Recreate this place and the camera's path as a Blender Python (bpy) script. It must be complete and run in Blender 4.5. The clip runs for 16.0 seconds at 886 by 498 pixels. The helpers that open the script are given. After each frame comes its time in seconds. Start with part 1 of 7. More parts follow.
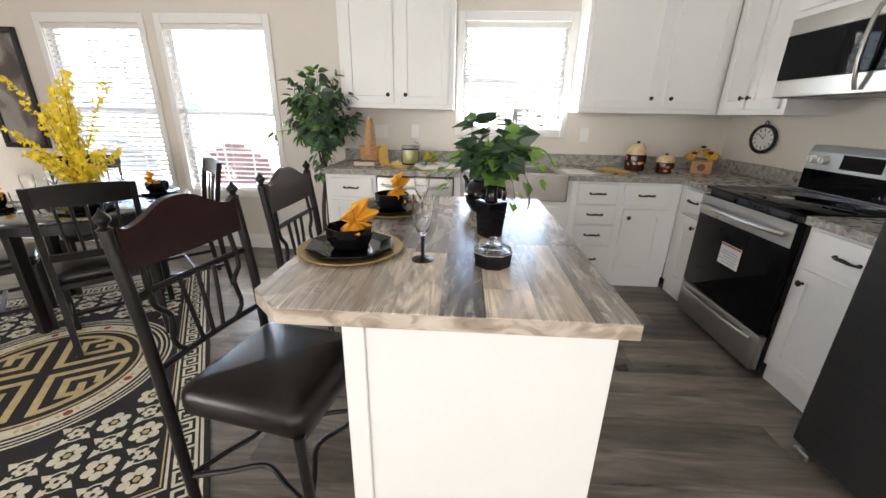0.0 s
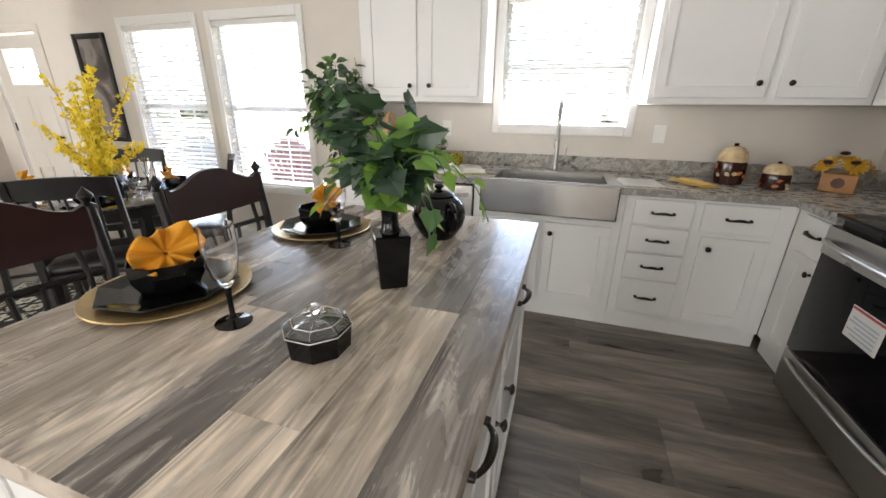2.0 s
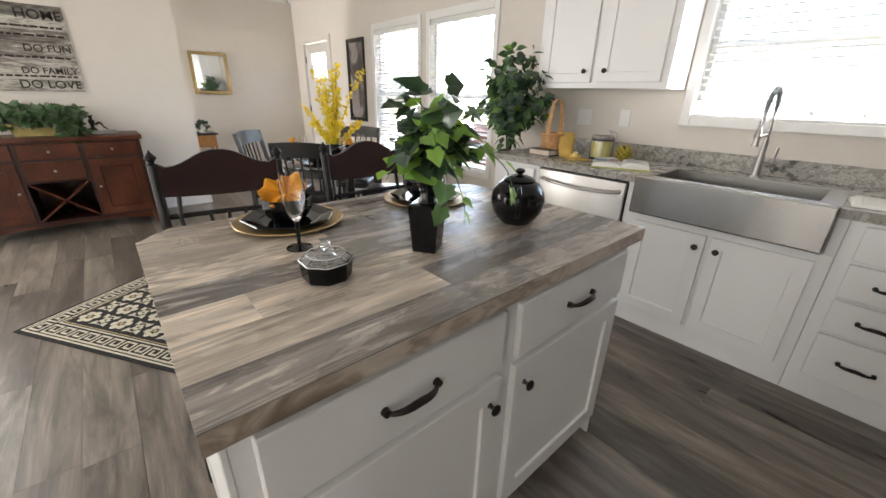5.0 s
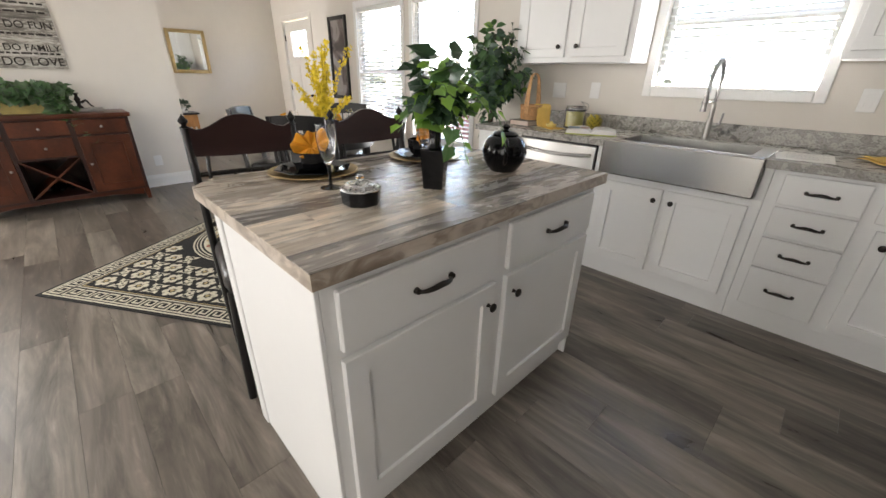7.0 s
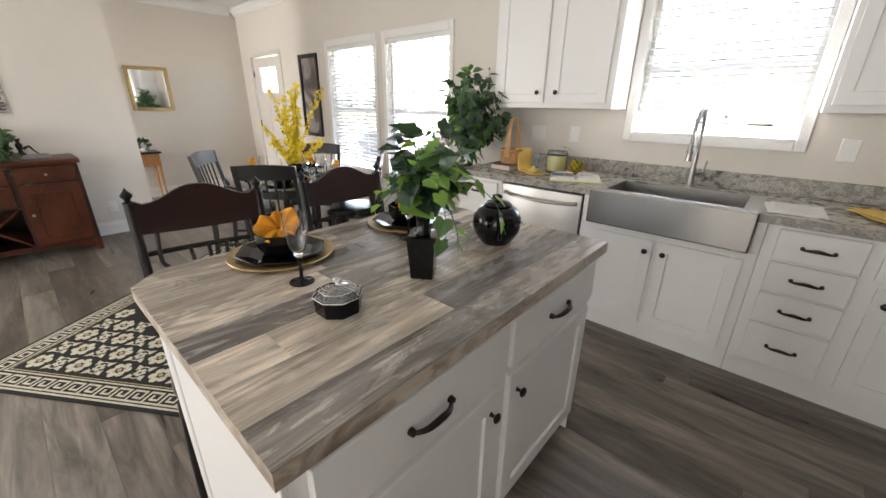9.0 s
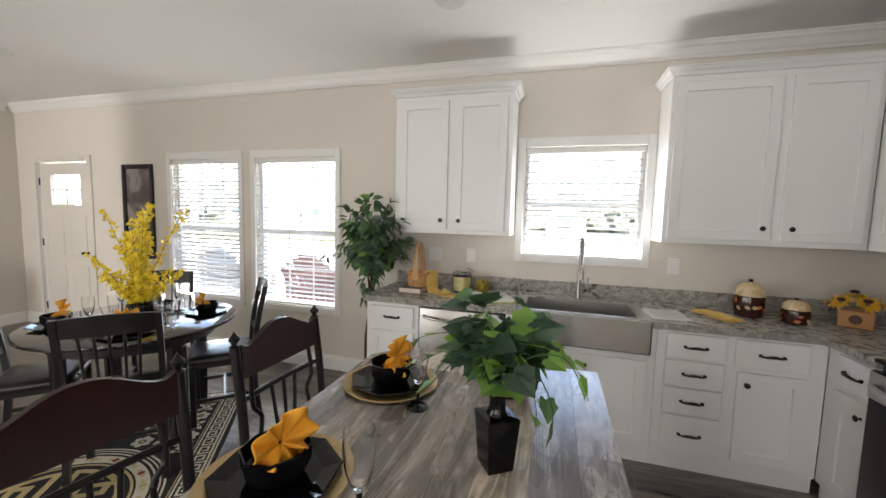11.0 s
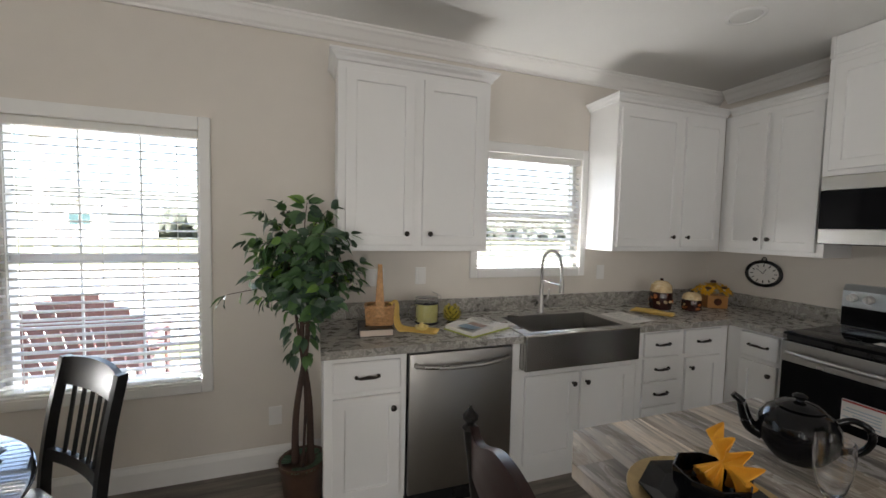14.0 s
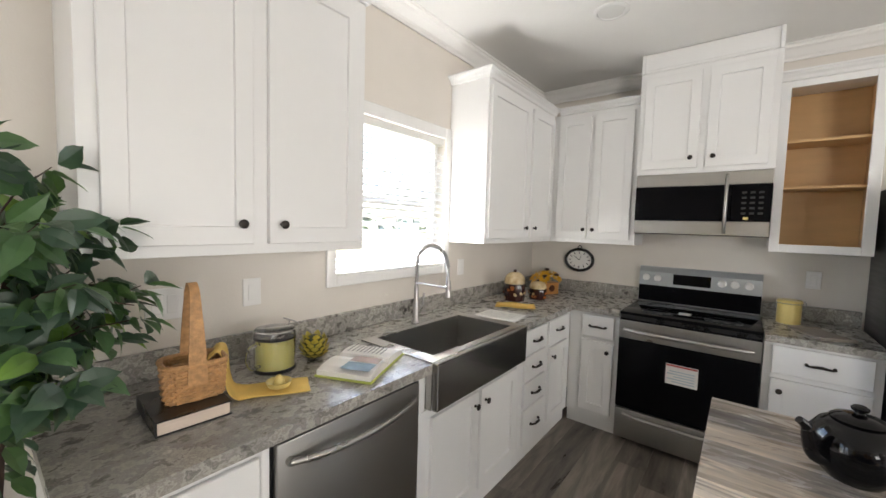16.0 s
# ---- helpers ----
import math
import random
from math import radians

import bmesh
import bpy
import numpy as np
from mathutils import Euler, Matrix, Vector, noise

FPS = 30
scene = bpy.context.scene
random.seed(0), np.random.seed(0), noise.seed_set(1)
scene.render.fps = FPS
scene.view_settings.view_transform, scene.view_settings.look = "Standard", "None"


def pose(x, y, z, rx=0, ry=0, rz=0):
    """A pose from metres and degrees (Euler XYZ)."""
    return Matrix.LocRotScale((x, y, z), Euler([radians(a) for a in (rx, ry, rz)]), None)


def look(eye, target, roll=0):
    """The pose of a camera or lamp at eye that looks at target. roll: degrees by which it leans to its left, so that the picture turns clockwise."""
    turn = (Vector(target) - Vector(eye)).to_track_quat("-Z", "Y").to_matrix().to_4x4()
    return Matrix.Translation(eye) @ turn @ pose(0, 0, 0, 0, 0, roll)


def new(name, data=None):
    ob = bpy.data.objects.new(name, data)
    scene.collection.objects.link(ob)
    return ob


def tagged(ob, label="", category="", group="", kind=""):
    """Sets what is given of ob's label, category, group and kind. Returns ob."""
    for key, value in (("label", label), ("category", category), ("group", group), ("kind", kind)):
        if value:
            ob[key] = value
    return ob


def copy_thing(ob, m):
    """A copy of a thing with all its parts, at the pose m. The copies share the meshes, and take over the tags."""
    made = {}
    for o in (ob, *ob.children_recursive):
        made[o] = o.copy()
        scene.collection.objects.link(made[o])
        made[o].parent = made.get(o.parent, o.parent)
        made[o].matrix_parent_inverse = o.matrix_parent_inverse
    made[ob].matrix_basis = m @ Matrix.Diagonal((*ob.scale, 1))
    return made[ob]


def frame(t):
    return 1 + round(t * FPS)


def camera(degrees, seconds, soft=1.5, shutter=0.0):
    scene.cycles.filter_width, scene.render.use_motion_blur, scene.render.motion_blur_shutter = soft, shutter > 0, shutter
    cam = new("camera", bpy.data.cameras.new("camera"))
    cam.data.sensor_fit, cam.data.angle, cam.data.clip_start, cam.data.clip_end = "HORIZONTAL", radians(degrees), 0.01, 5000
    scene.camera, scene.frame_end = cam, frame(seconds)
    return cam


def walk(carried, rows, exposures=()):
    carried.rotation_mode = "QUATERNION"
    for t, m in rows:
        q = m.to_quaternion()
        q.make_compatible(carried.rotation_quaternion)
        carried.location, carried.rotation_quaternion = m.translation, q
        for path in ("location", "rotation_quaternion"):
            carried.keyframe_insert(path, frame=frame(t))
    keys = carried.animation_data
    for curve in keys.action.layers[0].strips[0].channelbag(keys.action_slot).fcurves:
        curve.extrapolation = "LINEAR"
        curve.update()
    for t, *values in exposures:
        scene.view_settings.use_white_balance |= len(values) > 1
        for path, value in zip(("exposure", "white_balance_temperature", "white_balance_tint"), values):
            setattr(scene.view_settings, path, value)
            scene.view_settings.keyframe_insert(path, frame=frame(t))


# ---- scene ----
cam = camera(99.0, 16.0, soft=1.55)
PATH = [
    (0, (0.114, 0.189, 1.333), (0.018, 2.07, 0.662), 1.2),
    (0.5, (0.215, 0.381, 1.338), (0.11, 2.26, 0.663), 1.1),
    (1, (0.314, 0.546, 1.327), (0.184, 2.426, 0.659), 1.1),
    (1.5, (0.473, 0.647, 1.32), (0.244, 2.523, 0.665), 1.0),
    (2, (0.584, 0.761, 1.314), (0.021, 2.552, 0.626), 0.9),
    (2.5, (0.615, 0.938, 1.297), (-0.266, 2.581, 0.574), 1.1),
    (3, (0.691, 0.982, 1.296), (-0.47, 2.427, 0.546), 1.1),
    (3.5, (0.835, 1.025, 1.308), (-0.56, 2.24, 0.548), 1.4),
    (5.8, (1.036, 0.77, 1.296), (-0.34, 2.023, 0.565), 1.0),
    (6, (1.076, 0.724, 1.278), (-0.275, 2.008, 0.552), 1.1),
    (6.5, (1.127, 0.675, 1.255), (-0.199, 1.968, 0.5), 1.1),
    (7, (1.131, 0.663, 1.255), (-0.163, 1.945, 0.429), 1.1),
    (7.5, (1.114, 0.68, 1.256), (-0.168, 1.959, 0.405), 1.0),
    (8, (1.045, 0.718, 1.279), (-0.229, 1.997, 0.418), 0.9),
    (8.5, (0.948, 0.789, 1.338), (-0.33, 2.065, 0.48), 0.7),
    (9, (0.933, 0.799, 1.389), (-0.304, 2.198, 0.673), 0.7),
    (9.5, (0.931, 0.756, 1.388), (-0.144, 2.332, 0.787), 0.8),
    (10, (0.842, 0.7, 1.45), (-0.073, 2.41, 0.96), 0.9),
    (10.2, (0.752, 0.655, 1.48), (-0.085, 2.424, 1.067), 1.2),
    (12.3, (-0.369, 0.753, 1.52), (-0.51, 2.747, 1.46), 1.1),
    (12.5, (-0.46, 0.813, 1.518), (-0.516, 2.81, 1.446), 1.1),
    (13, (-0.688, 1.031, 1.523), (-0.52, 3.022, 1.441), 1.1),
    (13.5, (-0.909, 1.148, 1.522), (-0.518, 3.107, 1.442), 1.2),
    (14, (-1.031, 1.289, 1.517), (-0.386, 3.179, 1.401), 1.3),
    (14.5, (-1.035, 1.558, 1.514), (-0.059, 3.299, 1.389), 1.5),
    (15, (-1.09, 1.731, 1.515), (0.121, 3.316, 1.379), 1.5),
    (15.5, (-1.165, 1.932, 1.527), (0.243, 3.345, 1.393), 1.7),
    (16, (-1.087, 2.155, 1.49), (0.478, 3.394, 1.36), 1.6),
]
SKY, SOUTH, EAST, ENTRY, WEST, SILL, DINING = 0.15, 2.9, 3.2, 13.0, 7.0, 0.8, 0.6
EXPO = [(0, 4.27), (3, 4.22), (7, 4.2), (10.2, 4.06), (12.3, 3.33), (13, 3.12), (14, 3.32), (15, 4.03), (16, 4.27)]
walk(cam, [(t, look(eye, target, roll)) for t, eye, target, roll in PATH], EXPO)

# ---- world, sun, fill lamps ----
NW, EW, WW, SW_, CH = 3.775, 2.385, -6.2, -4.4, 2.74  # inner faces of the walls, ceiling height
world = bpy.data.worlds.new("sky")
scene.world = world
world.use_nodes = True
wn = world.node_tree
sky = wn.nodes.new("ShaderNodeTexSky")
sky.sky_type, sky.sun_disc = "NISHITA", False
sky.sun_elevation, sky.sun_rotation, sky.air_density, sky.dust_density = radians(65), radians(156), 1.0, 4.0
wn.nodes["Background"].inputs["Strength"].default_value = SKY
wn.links.new(sky.outputs[0], wn.nodes["Background"].inputs[0])
sun_data = bpy.data.lights.new("sun", "SUN")
sun_data.energy, sun_data.angle, sun_data.color = 5.0, radians(1.0), (1.0, 0.95, 0.88)
sun = new("sun", sun_data)
sun.matrix_world = look((2.2, -5, 12), (0, 0, 0))
# added fill lamps in front of the blank living-area and entry-passage walls
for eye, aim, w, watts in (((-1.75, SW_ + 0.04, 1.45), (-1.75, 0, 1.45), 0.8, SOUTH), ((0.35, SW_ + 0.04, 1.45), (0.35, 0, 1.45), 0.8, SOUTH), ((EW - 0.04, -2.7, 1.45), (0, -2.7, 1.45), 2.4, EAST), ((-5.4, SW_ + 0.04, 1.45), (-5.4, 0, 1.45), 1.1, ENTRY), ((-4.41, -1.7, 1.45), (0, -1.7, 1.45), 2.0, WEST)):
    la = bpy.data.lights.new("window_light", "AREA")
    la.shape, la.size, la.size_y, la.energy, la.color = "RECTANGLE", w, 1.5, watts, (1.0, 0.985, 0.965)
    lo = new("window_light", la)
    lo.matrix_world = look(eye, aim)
# strip lamps added on north window sills for the sunlit yard's upward, inward light
for eye, aim, w, watts in (((0.51, NW - 0.0095, 1.229), (0.51, NW - 0.6, 2.5), 0.84, SILL), ((-3.2, NW - 0.0095, 0.603), (-3.2, NW - 1.0, 1.4), 0.86, DINING), ((-2.095, NW - 0.0095, 0.603), (-2.095, NW - 1.0, 1.4), 0.86, DINING)):
    la = bpy.data.lights.new("window_light", "AREA")
    la.shape, la.size, la.size_y, la.energy, la.color = "RECTANGLE", w, 0.012, watts, (1.0, 0.985, 0.965)
    lo = new("window_light", la)
    lo.matrix_world = look(eye, aim)

# ---- materials ----
def mat(name, color, rough=0.5, metal=0.0, var=0.12, scale=8.0, bump=0.0, bscale=60.0, stretch=(1, 1, 1), color2=None, coat=0.0, detail=4.0, rvar=0.08, spec=0.5, rnd=0.0):
    """A surface with two scales of colour variation, uneven gloss and fine relief."""
    m = bpy.data.materials.new(name)
    m.use_nodes = True
    t, p = m.node_tree, m.node_tree.nodes["Principled BSDF"]
    L = t.links.new
    co = t.nodes.new("ShaderNodeTexCoord")
    mp = t.nodes.new("ShaderNodeMapping")
    mp.inputs["Scale"].default_value = stretch
    L(co.outputs["Object"], mp.inputs["Vector"])
    n1 = t.nodes.new("ShaderNodeTexNoise")
    n1.inputs["Scale"].default_value, n1.inputs["Detail"].default_value = scale, detail
    n2 = t.nodes.new("ShaderNodeTexNoise")
    n2.inputs["Scale"].default_value, n2.inputs["Detail"].default_value = scale * 9, 3
    for n in (n1, n2):
        L(mp.outputs[0], n.inputs["Vector"])
    ad = t.nodes.new("ShaderNodeMath")
    ad.operation = "MULTIPLY_ADD"
    ad.inputs[1].default_value = 0.35
    L(n2.outputs["Fac"], ad.inputs[0])
    L(n1.outputs["Fac"], ad.inputs[2])
    rp = t.nodes.new("ShaderNodeValToRGB")
    c = Vector(color)
    d = Vector(color2) if color2 else c * (1 - 2 * var)
    e = rp.color_ramp.elements
    e[0].position, e[1].position = 0.42, 0.92
    e[0].color, e[1].color = (*d, 1), (*c, 1)
    L(ad.outputs[0], rp.inputs[0])
    out = rp.outputs[0]
    if rnd:
        oi = t.nodes.new("ShaderNodeObjectInfo")
        mr = t.nodes.new("ShaderNodeMapRange")
        mr.inputs["To Min"].default_value, mr.inputs["To Max"].default_value = 1 - rnd, 1 + rnd
        L(oi.outputs["Random"], mr.inputs["Value"])
        hs = t.nodes.new("ShaderNodeHueSaturation")
        L(mr.outputs[0], hs.inputs["Value"])
        L(out, hs.inputs["Color"])
        out = hs.outputs[0]
    L(out, p.inputs["Base Color"])
    rr = t.nodes.new("ShaderNodeMapRange")
    rr.inputs["To Min"].default_value, rr.inputs["To Max"].default_value = max(0.02, rough - rvar), min(1, rough + rvar)
    L(n1.outputs["Fac"], rr.inputs["Value"])
    L(rr.outputs[0], p.inputs["Roughness"])
    p.inputs["Metallic"].default_value, p.inputs["Coat Weight"].default_value = metal, coat
    p.inputs["Specular IOR Level"].default_value = spec
    if bump:
        nb = t.nodes.new("ShaderNodeTexNoise")
        nb.inputs["Scale"].default_value, nb.inputs["Detail"].default_value = bscale, 4
        L(mp.outputs[0], nb.inputs["Vector"])
        bp = t.nodes.new("ShaderNodeBump")
        bp.inputs["Strength"].default_value, bp.inputs["Distance"].default_value = bump, 0.004
        L(nb.outputs["Fac"], bp.inputs["Height"])
        L(bp.outputs[0], p.inputs["Normal"])
    return m


def ramp_mat(name, stops, scale, stretch, rough, bump=0.2, rnd=0.0, distort=0.6, detail=8.0, big=0.35, islands=False, offset=0.0, spread=0.2, grit=0.5):
    """A patterned surface (wood print, stone print): noise of two scales through a colour ramp, shifted from piece to piece."""
    m = bpy.data.materials.new(name)
    m.use_nodes = True
    t, p = m.node_tree, m.node_tree.nodes["Principled BSDF"]
    L = t.links.new
    co = t.nodes.new("ShaderNodeTexCoord")
    if islands:
        src = t.nodes.new("ShaderNodeNewGeometry").outputs["Random Per Island"]
    else:
        src = t.nodes.new("ShaderNodeObjectInfo").outputs["Random"]
    va = t.nodes.new("ShaderNodeVectorMath")
    va.operation = "MULTIPLY_ADD"
    va.inputs[1].default_value = (37.0, 23.0, 11.0)
    L(src, va.inputs[0])
    L(co.outputs["Object"], va.inputs[2])
    mp = t.nodes.new("ShaderNodeMapping")
    mp.inputs["Scale"].default_value = stretch
    L(va.outputs[0], mp.inputs["Vector"])
    n1 = t.nodes.new("ShaderNodeTexNoise")
    n1.inputs["Scale"].default_value, n1.inputs["Detail"].default_value, n1.inputs["Distortion"].default_value = scale, detail, distort
    n1.inputs["Roughness"].default_value = grit
    n2 = t.nodes.new("ShaderNodeTexNoise")
    n2.inputs["Scale"].default_value, n2.inputs["Detail"].default_value = scale * 0.22, 3
    L(mp.outputs[0], n1.inputs["Vector"])
    L(mp.outputs[0], n2.inputs["Vector"])
    mx = t.nodes.new("ShaderNodeMix")
    mx.inputs["Factor"].default_value = big
    L(n1.outputs["Fac"], mx.inputs["A"])
    L(n2.outputs["Fac"], mx.inputs["B"])
    mr = t.nodes.new("ShaderNodeMapRange")
    mr.inputs["From Min"].default_value, mr.inputs["From Max"].default_value = 0.5 - spread, 0.5 + spread
    L(mx.outputs["Result"], mr.inputs["Value"])
    sh = t.nodes.new("ShaderNodeMath")
    sh.operation = "MULTIPLY_ADD"
    sh.inputs[1].default_value = rnd
    L(src, sh.inputs[0])
    su = t.nodes.new("ShaderNodeMath")
    su.inputs[1].default_value = -rnd / 2 + offset
    L(mr.outputs[0], sh.inputs[2])
    L(sh.outputs[0], su.inputs[0])
    rp = t.nodes.new("ShaderNodeValToRGB")
    el = rp.color_ramp.elements
    while len(el) < len(stops):
        el.new(0.5)
    for e, (pos, col) in zip(el, stops):
        e.position, e.color = pos, (*col, 1)
    L(su.outputs[0], rp.inputs[0])
    L(rp.outputs[0], p.inputs["Base Color"])
    rr = t.nodes.new("ShaderNodeMapRange")
    rr.inputs["To Min"].default_value, rr.inputs["To Max"].default_value = rough - 0.08, rough + 0.1
    L(n1.outputs["Fac"], rr.inputs["Value"])
    L(rr.outputs[0], p.inputs["Roughness"])
    bp = t.nodes.new("ShaderNodeBump")
    bp.inputs["Strength"].default_value, bp.inputs["Distance"].default_value = bump, 0.002
    L(n1.outputs["Fac"], bp.inputs["Height"])
    L(bp.outputs[0], p.inputs["Normal"])
    return m


def plank_mat(name, tones, rough, blotch, grain, pale=(0.62, 0.57, 0.50), bump=0.08, islands=False, depth=(0.62, 1.32), strip=(20.0, 0.45, 1.0), figure=(9.0, 0.55, 3.0), rings=170.0, amount=0.30, fine=(0.72, 1.26), flake=(0.565, 0.605), streak=(0.42, 0.58)):
    """Printed wood planks: one tone for each plank, strips and weathered blotches, fine grain along it and patches of ringed figure."""
    m = bpy.data.materials.new(name)
    m.use_nodes = True
    t, p = m.node_tree, m.node_tree.nodes["Principled BSDF"]
    L = t.links.new
    src = t.nodes.new("ShaderNodeNewGeometry").outputs["Random Per Island"] if islands else t.nodes.new("ShaderNodeObjectInfo").outputs["Random"]
    co = t.nodes.new("ShaderNodeTexCoord")
    va = t.nodes.new("ShaderNodeVectorMath")
    va.operation = "MULTIPLY_ADD"
    va.inputs[1].default_value = (37.0, 23.0, 11.0)
    L(src, va.inputs[0])
    L(co.outputs["Object"], va.inputs[2])

    def noise(stretch, detail, distort, rough_=0.5):
        mp = t.nodes.new("ShaderNodeMapping")
        mp.inputs["Scale"].default_value = stretch
        L(va.outputs[0], mp.inputs["Vector"])
        n = t.nodes.new("ShaderNodeTexNoise")
        n.inputs["Scale"].default_value, n.inputs["Detail"].default_value, n.inputs["Distortion"].default_value, n.inputs["Roughness"].default_value = 1.0, detail, distort, rough_
        L(mp.outputs[0], n.inputs["Vector"])
        return n.outputs["Fac"]

    def ranged(v, a, b, c, d):
        r = t.nodes.new("ShaderNodeMapRange")
        for k, q in zip(("From Min", "From Max", "To Min", "To Max"), (a, b, c, d)):
            r.inputs[k].default_value = q
        L(v, r.inputs["Value"])
        return r.outputs[0]
    rp = t.nodes.new("ShaderNodeValToRGB")
    rp.color_ramp.interpolation = "CONSTANT"
    el = rp.color_ramp.elements
    while len(el) < len(tones):
        el.new(0.5)
    for k, (e, c) in enumerate(zip(el, tones)):
        e.position, e.color = k / len(tones), (*c, 1)
    L(src, rp.inputs[0])
    b, g, w = noise(blotch, 5, 1.2, 0.6), noise(grain, 6, 0.8, 0.6), noise([v * 2.2 for v in blotch], 7, 2.0, 0.65)
    mx = t.nodes.new("ShaderNodeMix")
    mx.data_type = "RGBA"
    L(ranged(w, *flake, 0.0, 0.42), mx.inputs[0])
    L(rp.outputs[0], mx.inputs[6])
    mx.inputs[7].default_value = (*pale, 1)
    v1 = t.nodes.new("ShaderNodeMath")
    v1.operation = "MULTIPLY"
    L(ranged(b, 0.3, 0.7, *depth), v1.inputs[0])
    L(ranged(g, 0.3, 0.7, *fine), v1.inputs[1])

    def calc(op, a, b, c=0.0):
        m_ = t.nodes.new("ShaderNodeMath")
        m_.operation = op
        for q, v in zip(m_.inputs, (a, b, c)):
            if isinstance(v, float):
                q.default_value = v
            else:
                L(v, q)
        return m_.outputs[0]
    lines = calc("SINE", calc("MULTIPLY", noise(figure, 2, 0.5), rings), 0.0)
    patch = ranged(noise([v * 1.3 for v in blotch], 3, 0.8), 0.46, 0.60, 0.0, 1.0)
    relief = calc("MULTIPLY", lines, patch)
    toned = calc("MULTIPLY", v1.outputs[0], ranged(noise(strip, 2, 0.3), *streak, 0.84, 1.14))
    value = calc("MULTIPLY", toned, calc("MULTIPLY_ADD", relief, amount, 1.0))
    hs = t.nodes.new("ShaderNodeHueSaturation")
    L(value, hs.inputs["Value"])
    L(mx.outputs[2], hs.inputs["Color"])
    L(hs.outputs[0], p.inputs["Base Color"])
    L(ranged(b, 0.3, 0.7, rough - 0.06, rough + 0.1), p.inputs["Roughness"])
    bp = t.nodes.new("ShaderNodeBump")
    bp.inputs["Strength"].default_value, bp.inputs["Distance"].default_value = bump, 0.002
    L(g, bp.inputs["Height"])
    L(bp.outputs[0], p.inputs["Normal"])
    return m


def glass_mat(name, color=(1, 1, 1), rough=0.0, ior=1.45):
    m = bpy.data.materials.new(name)
    m.use_nodes = True
    p = m.node_tree.nodes["Principled BSDF"]
    p.inputs["Base Color"].default_value = (*color, 1)
    p.inputs["Transmission Weight"].default_value, p.inputs["Roughness"].default_value, p.inputs["IOR"].default_value = 1, rough, ior
    return m


WALL = mat("wall_paint", (0.70, 0.652, 0.592), 0.62, var=0.03, scale=1.2, bump=0.12, bscale=140)
CEIL = mat("ceiling_paint", (0.84, 0.825, 0.80), 0.75, var=0.02, scale=1.0, bump=0.25, bscale=90)
TRIM = mat("trim_paint", (0.80, 0.79, 0.77), 0.35, var=0.02, scale=3, bump=0.03, bscale=40)
CAB = mat("cabinet_paint", (0.80, 0.795, 0.785), 0.33, var=0.015, scale=2.5, bump=0.05, bscale=70)
FTONES = [(0.111, 0.093, 0.077), (0.167, 0.142, 0.118), (0.129, 0.109, 0.090), (0.188, 0.163, 0.136), (0.147, 0.124, 0.103)]
FLOORM = plank_mat("floor_plank", FTONES, 0.33, (1.5, 9.0, 3.0), (3.0, 60.0, 20.0), (0.25, 0.215, 0.18), 0.06, depth=(0.42, 1.55), strip=(0.6, 9.0, 1.0), figure=(0.7, 6.0, 3.0), rings=55.0, amount=0.12, fine=(0.90, 1.10), flake=(0.54, 0.72), streak=(0.34, 0.66))
SUBFLOOR = mat("floor_joint", (0.05, 0.043, 0.037), 0.8)
COUNTER = ramp_mat("stone_laminate", [(0.0, (0.060, 0.058, 0.055)), (0.2, (0.158, 0.148, 0.134)), (0.38, (0.352, 0.335, 0.305)), (0.5, (0.183, 0.173, 0.161)), (0.62, (0.462, 0.438, 0.395)), (0.74, (0.243, 0.226, 0.201)), (1.0, (0.633, 0.608, 0.559))], 21.0, (0.9, 1.1, 1.1), 0.27, bump=0.04, distort=0.12, detail=14.0, big=0.36, spread=0.15, grit=0.68)
PLANKS = plank_mat("wood_laminate", [(0.312, 0.277, 0.243), (0.493, 0.421, 0.342), (0.372, 0.324, 0.277), (0.433, 0.375, 0.314)], 0.25, (9.0, 2.4, 3.0), (75.0, 5.0, 20.0))
PLANKPALE = plank_mat("wood_laminate_pale", [(0.481, 0.412, 0.334), (0.578, 0.498, 0.408), (0.428, 0.368, 0.303)], 0.25, (9.0, 2.4, 3.0), (75.0, 5.0, 20.0))
PLANKGREY = plank_mat("wood_laminate_grey", [(0.187, 0.167, 0.151), (0.247, 0.220, 0.197), (0.210, 0.189, 0.171)], 0.25, (9.0, 2.4, 3.0), (75.0, 5.0, 20.0))
EDGE = ramp_mat("laminate_edge", [(0.0, (0.19, 0.145, 0.11)), (0.42, (0.36, 0.295, 0.235)), (0.6, (0.50, 0.43, 0.36)), (1.0, (0.60, 0.53, 0.455))], 11.0, (1, 1, 2.0), 0.35, bump=0.05, distort=1.0, spread=0.15)
STEEL = mat("brushed_steel", (0.46, 0.45, 0.43), 0.30, 1.0, var=0.03, scale=2.0)
APRON = mat("brushed_steel_apron", (0.40, 0.385, 0.365), 0.25, 1.0, var=0.0, scale=1.5, rvar=0.02)
DOORPAINT = mat("door_paint", (0.69, 0.648, 0.59), 0.45, var=0.02, scale=3, bump=0.03, bscale=40)
STEELV = mat("brushed_steel_dark", (0.40, 0.39, 0.37), 0.36, 1.0, var=0.0, scale=1.5, rvar=0.02)
BLUEPRINT = mat("pale_blue_print", (0.42, 0.50, 0.55), 0.6, var=0.05)
BACKSTEEL = mat("blue_grey_steel", (0.40, 0.42, 0.43), 0.42, 0.7, var=0.03, scale=2.0)
CHROME = mat("satin_nickel", (0.36, 0.35, 0.335), 0.3, 1.0, var=0.04)
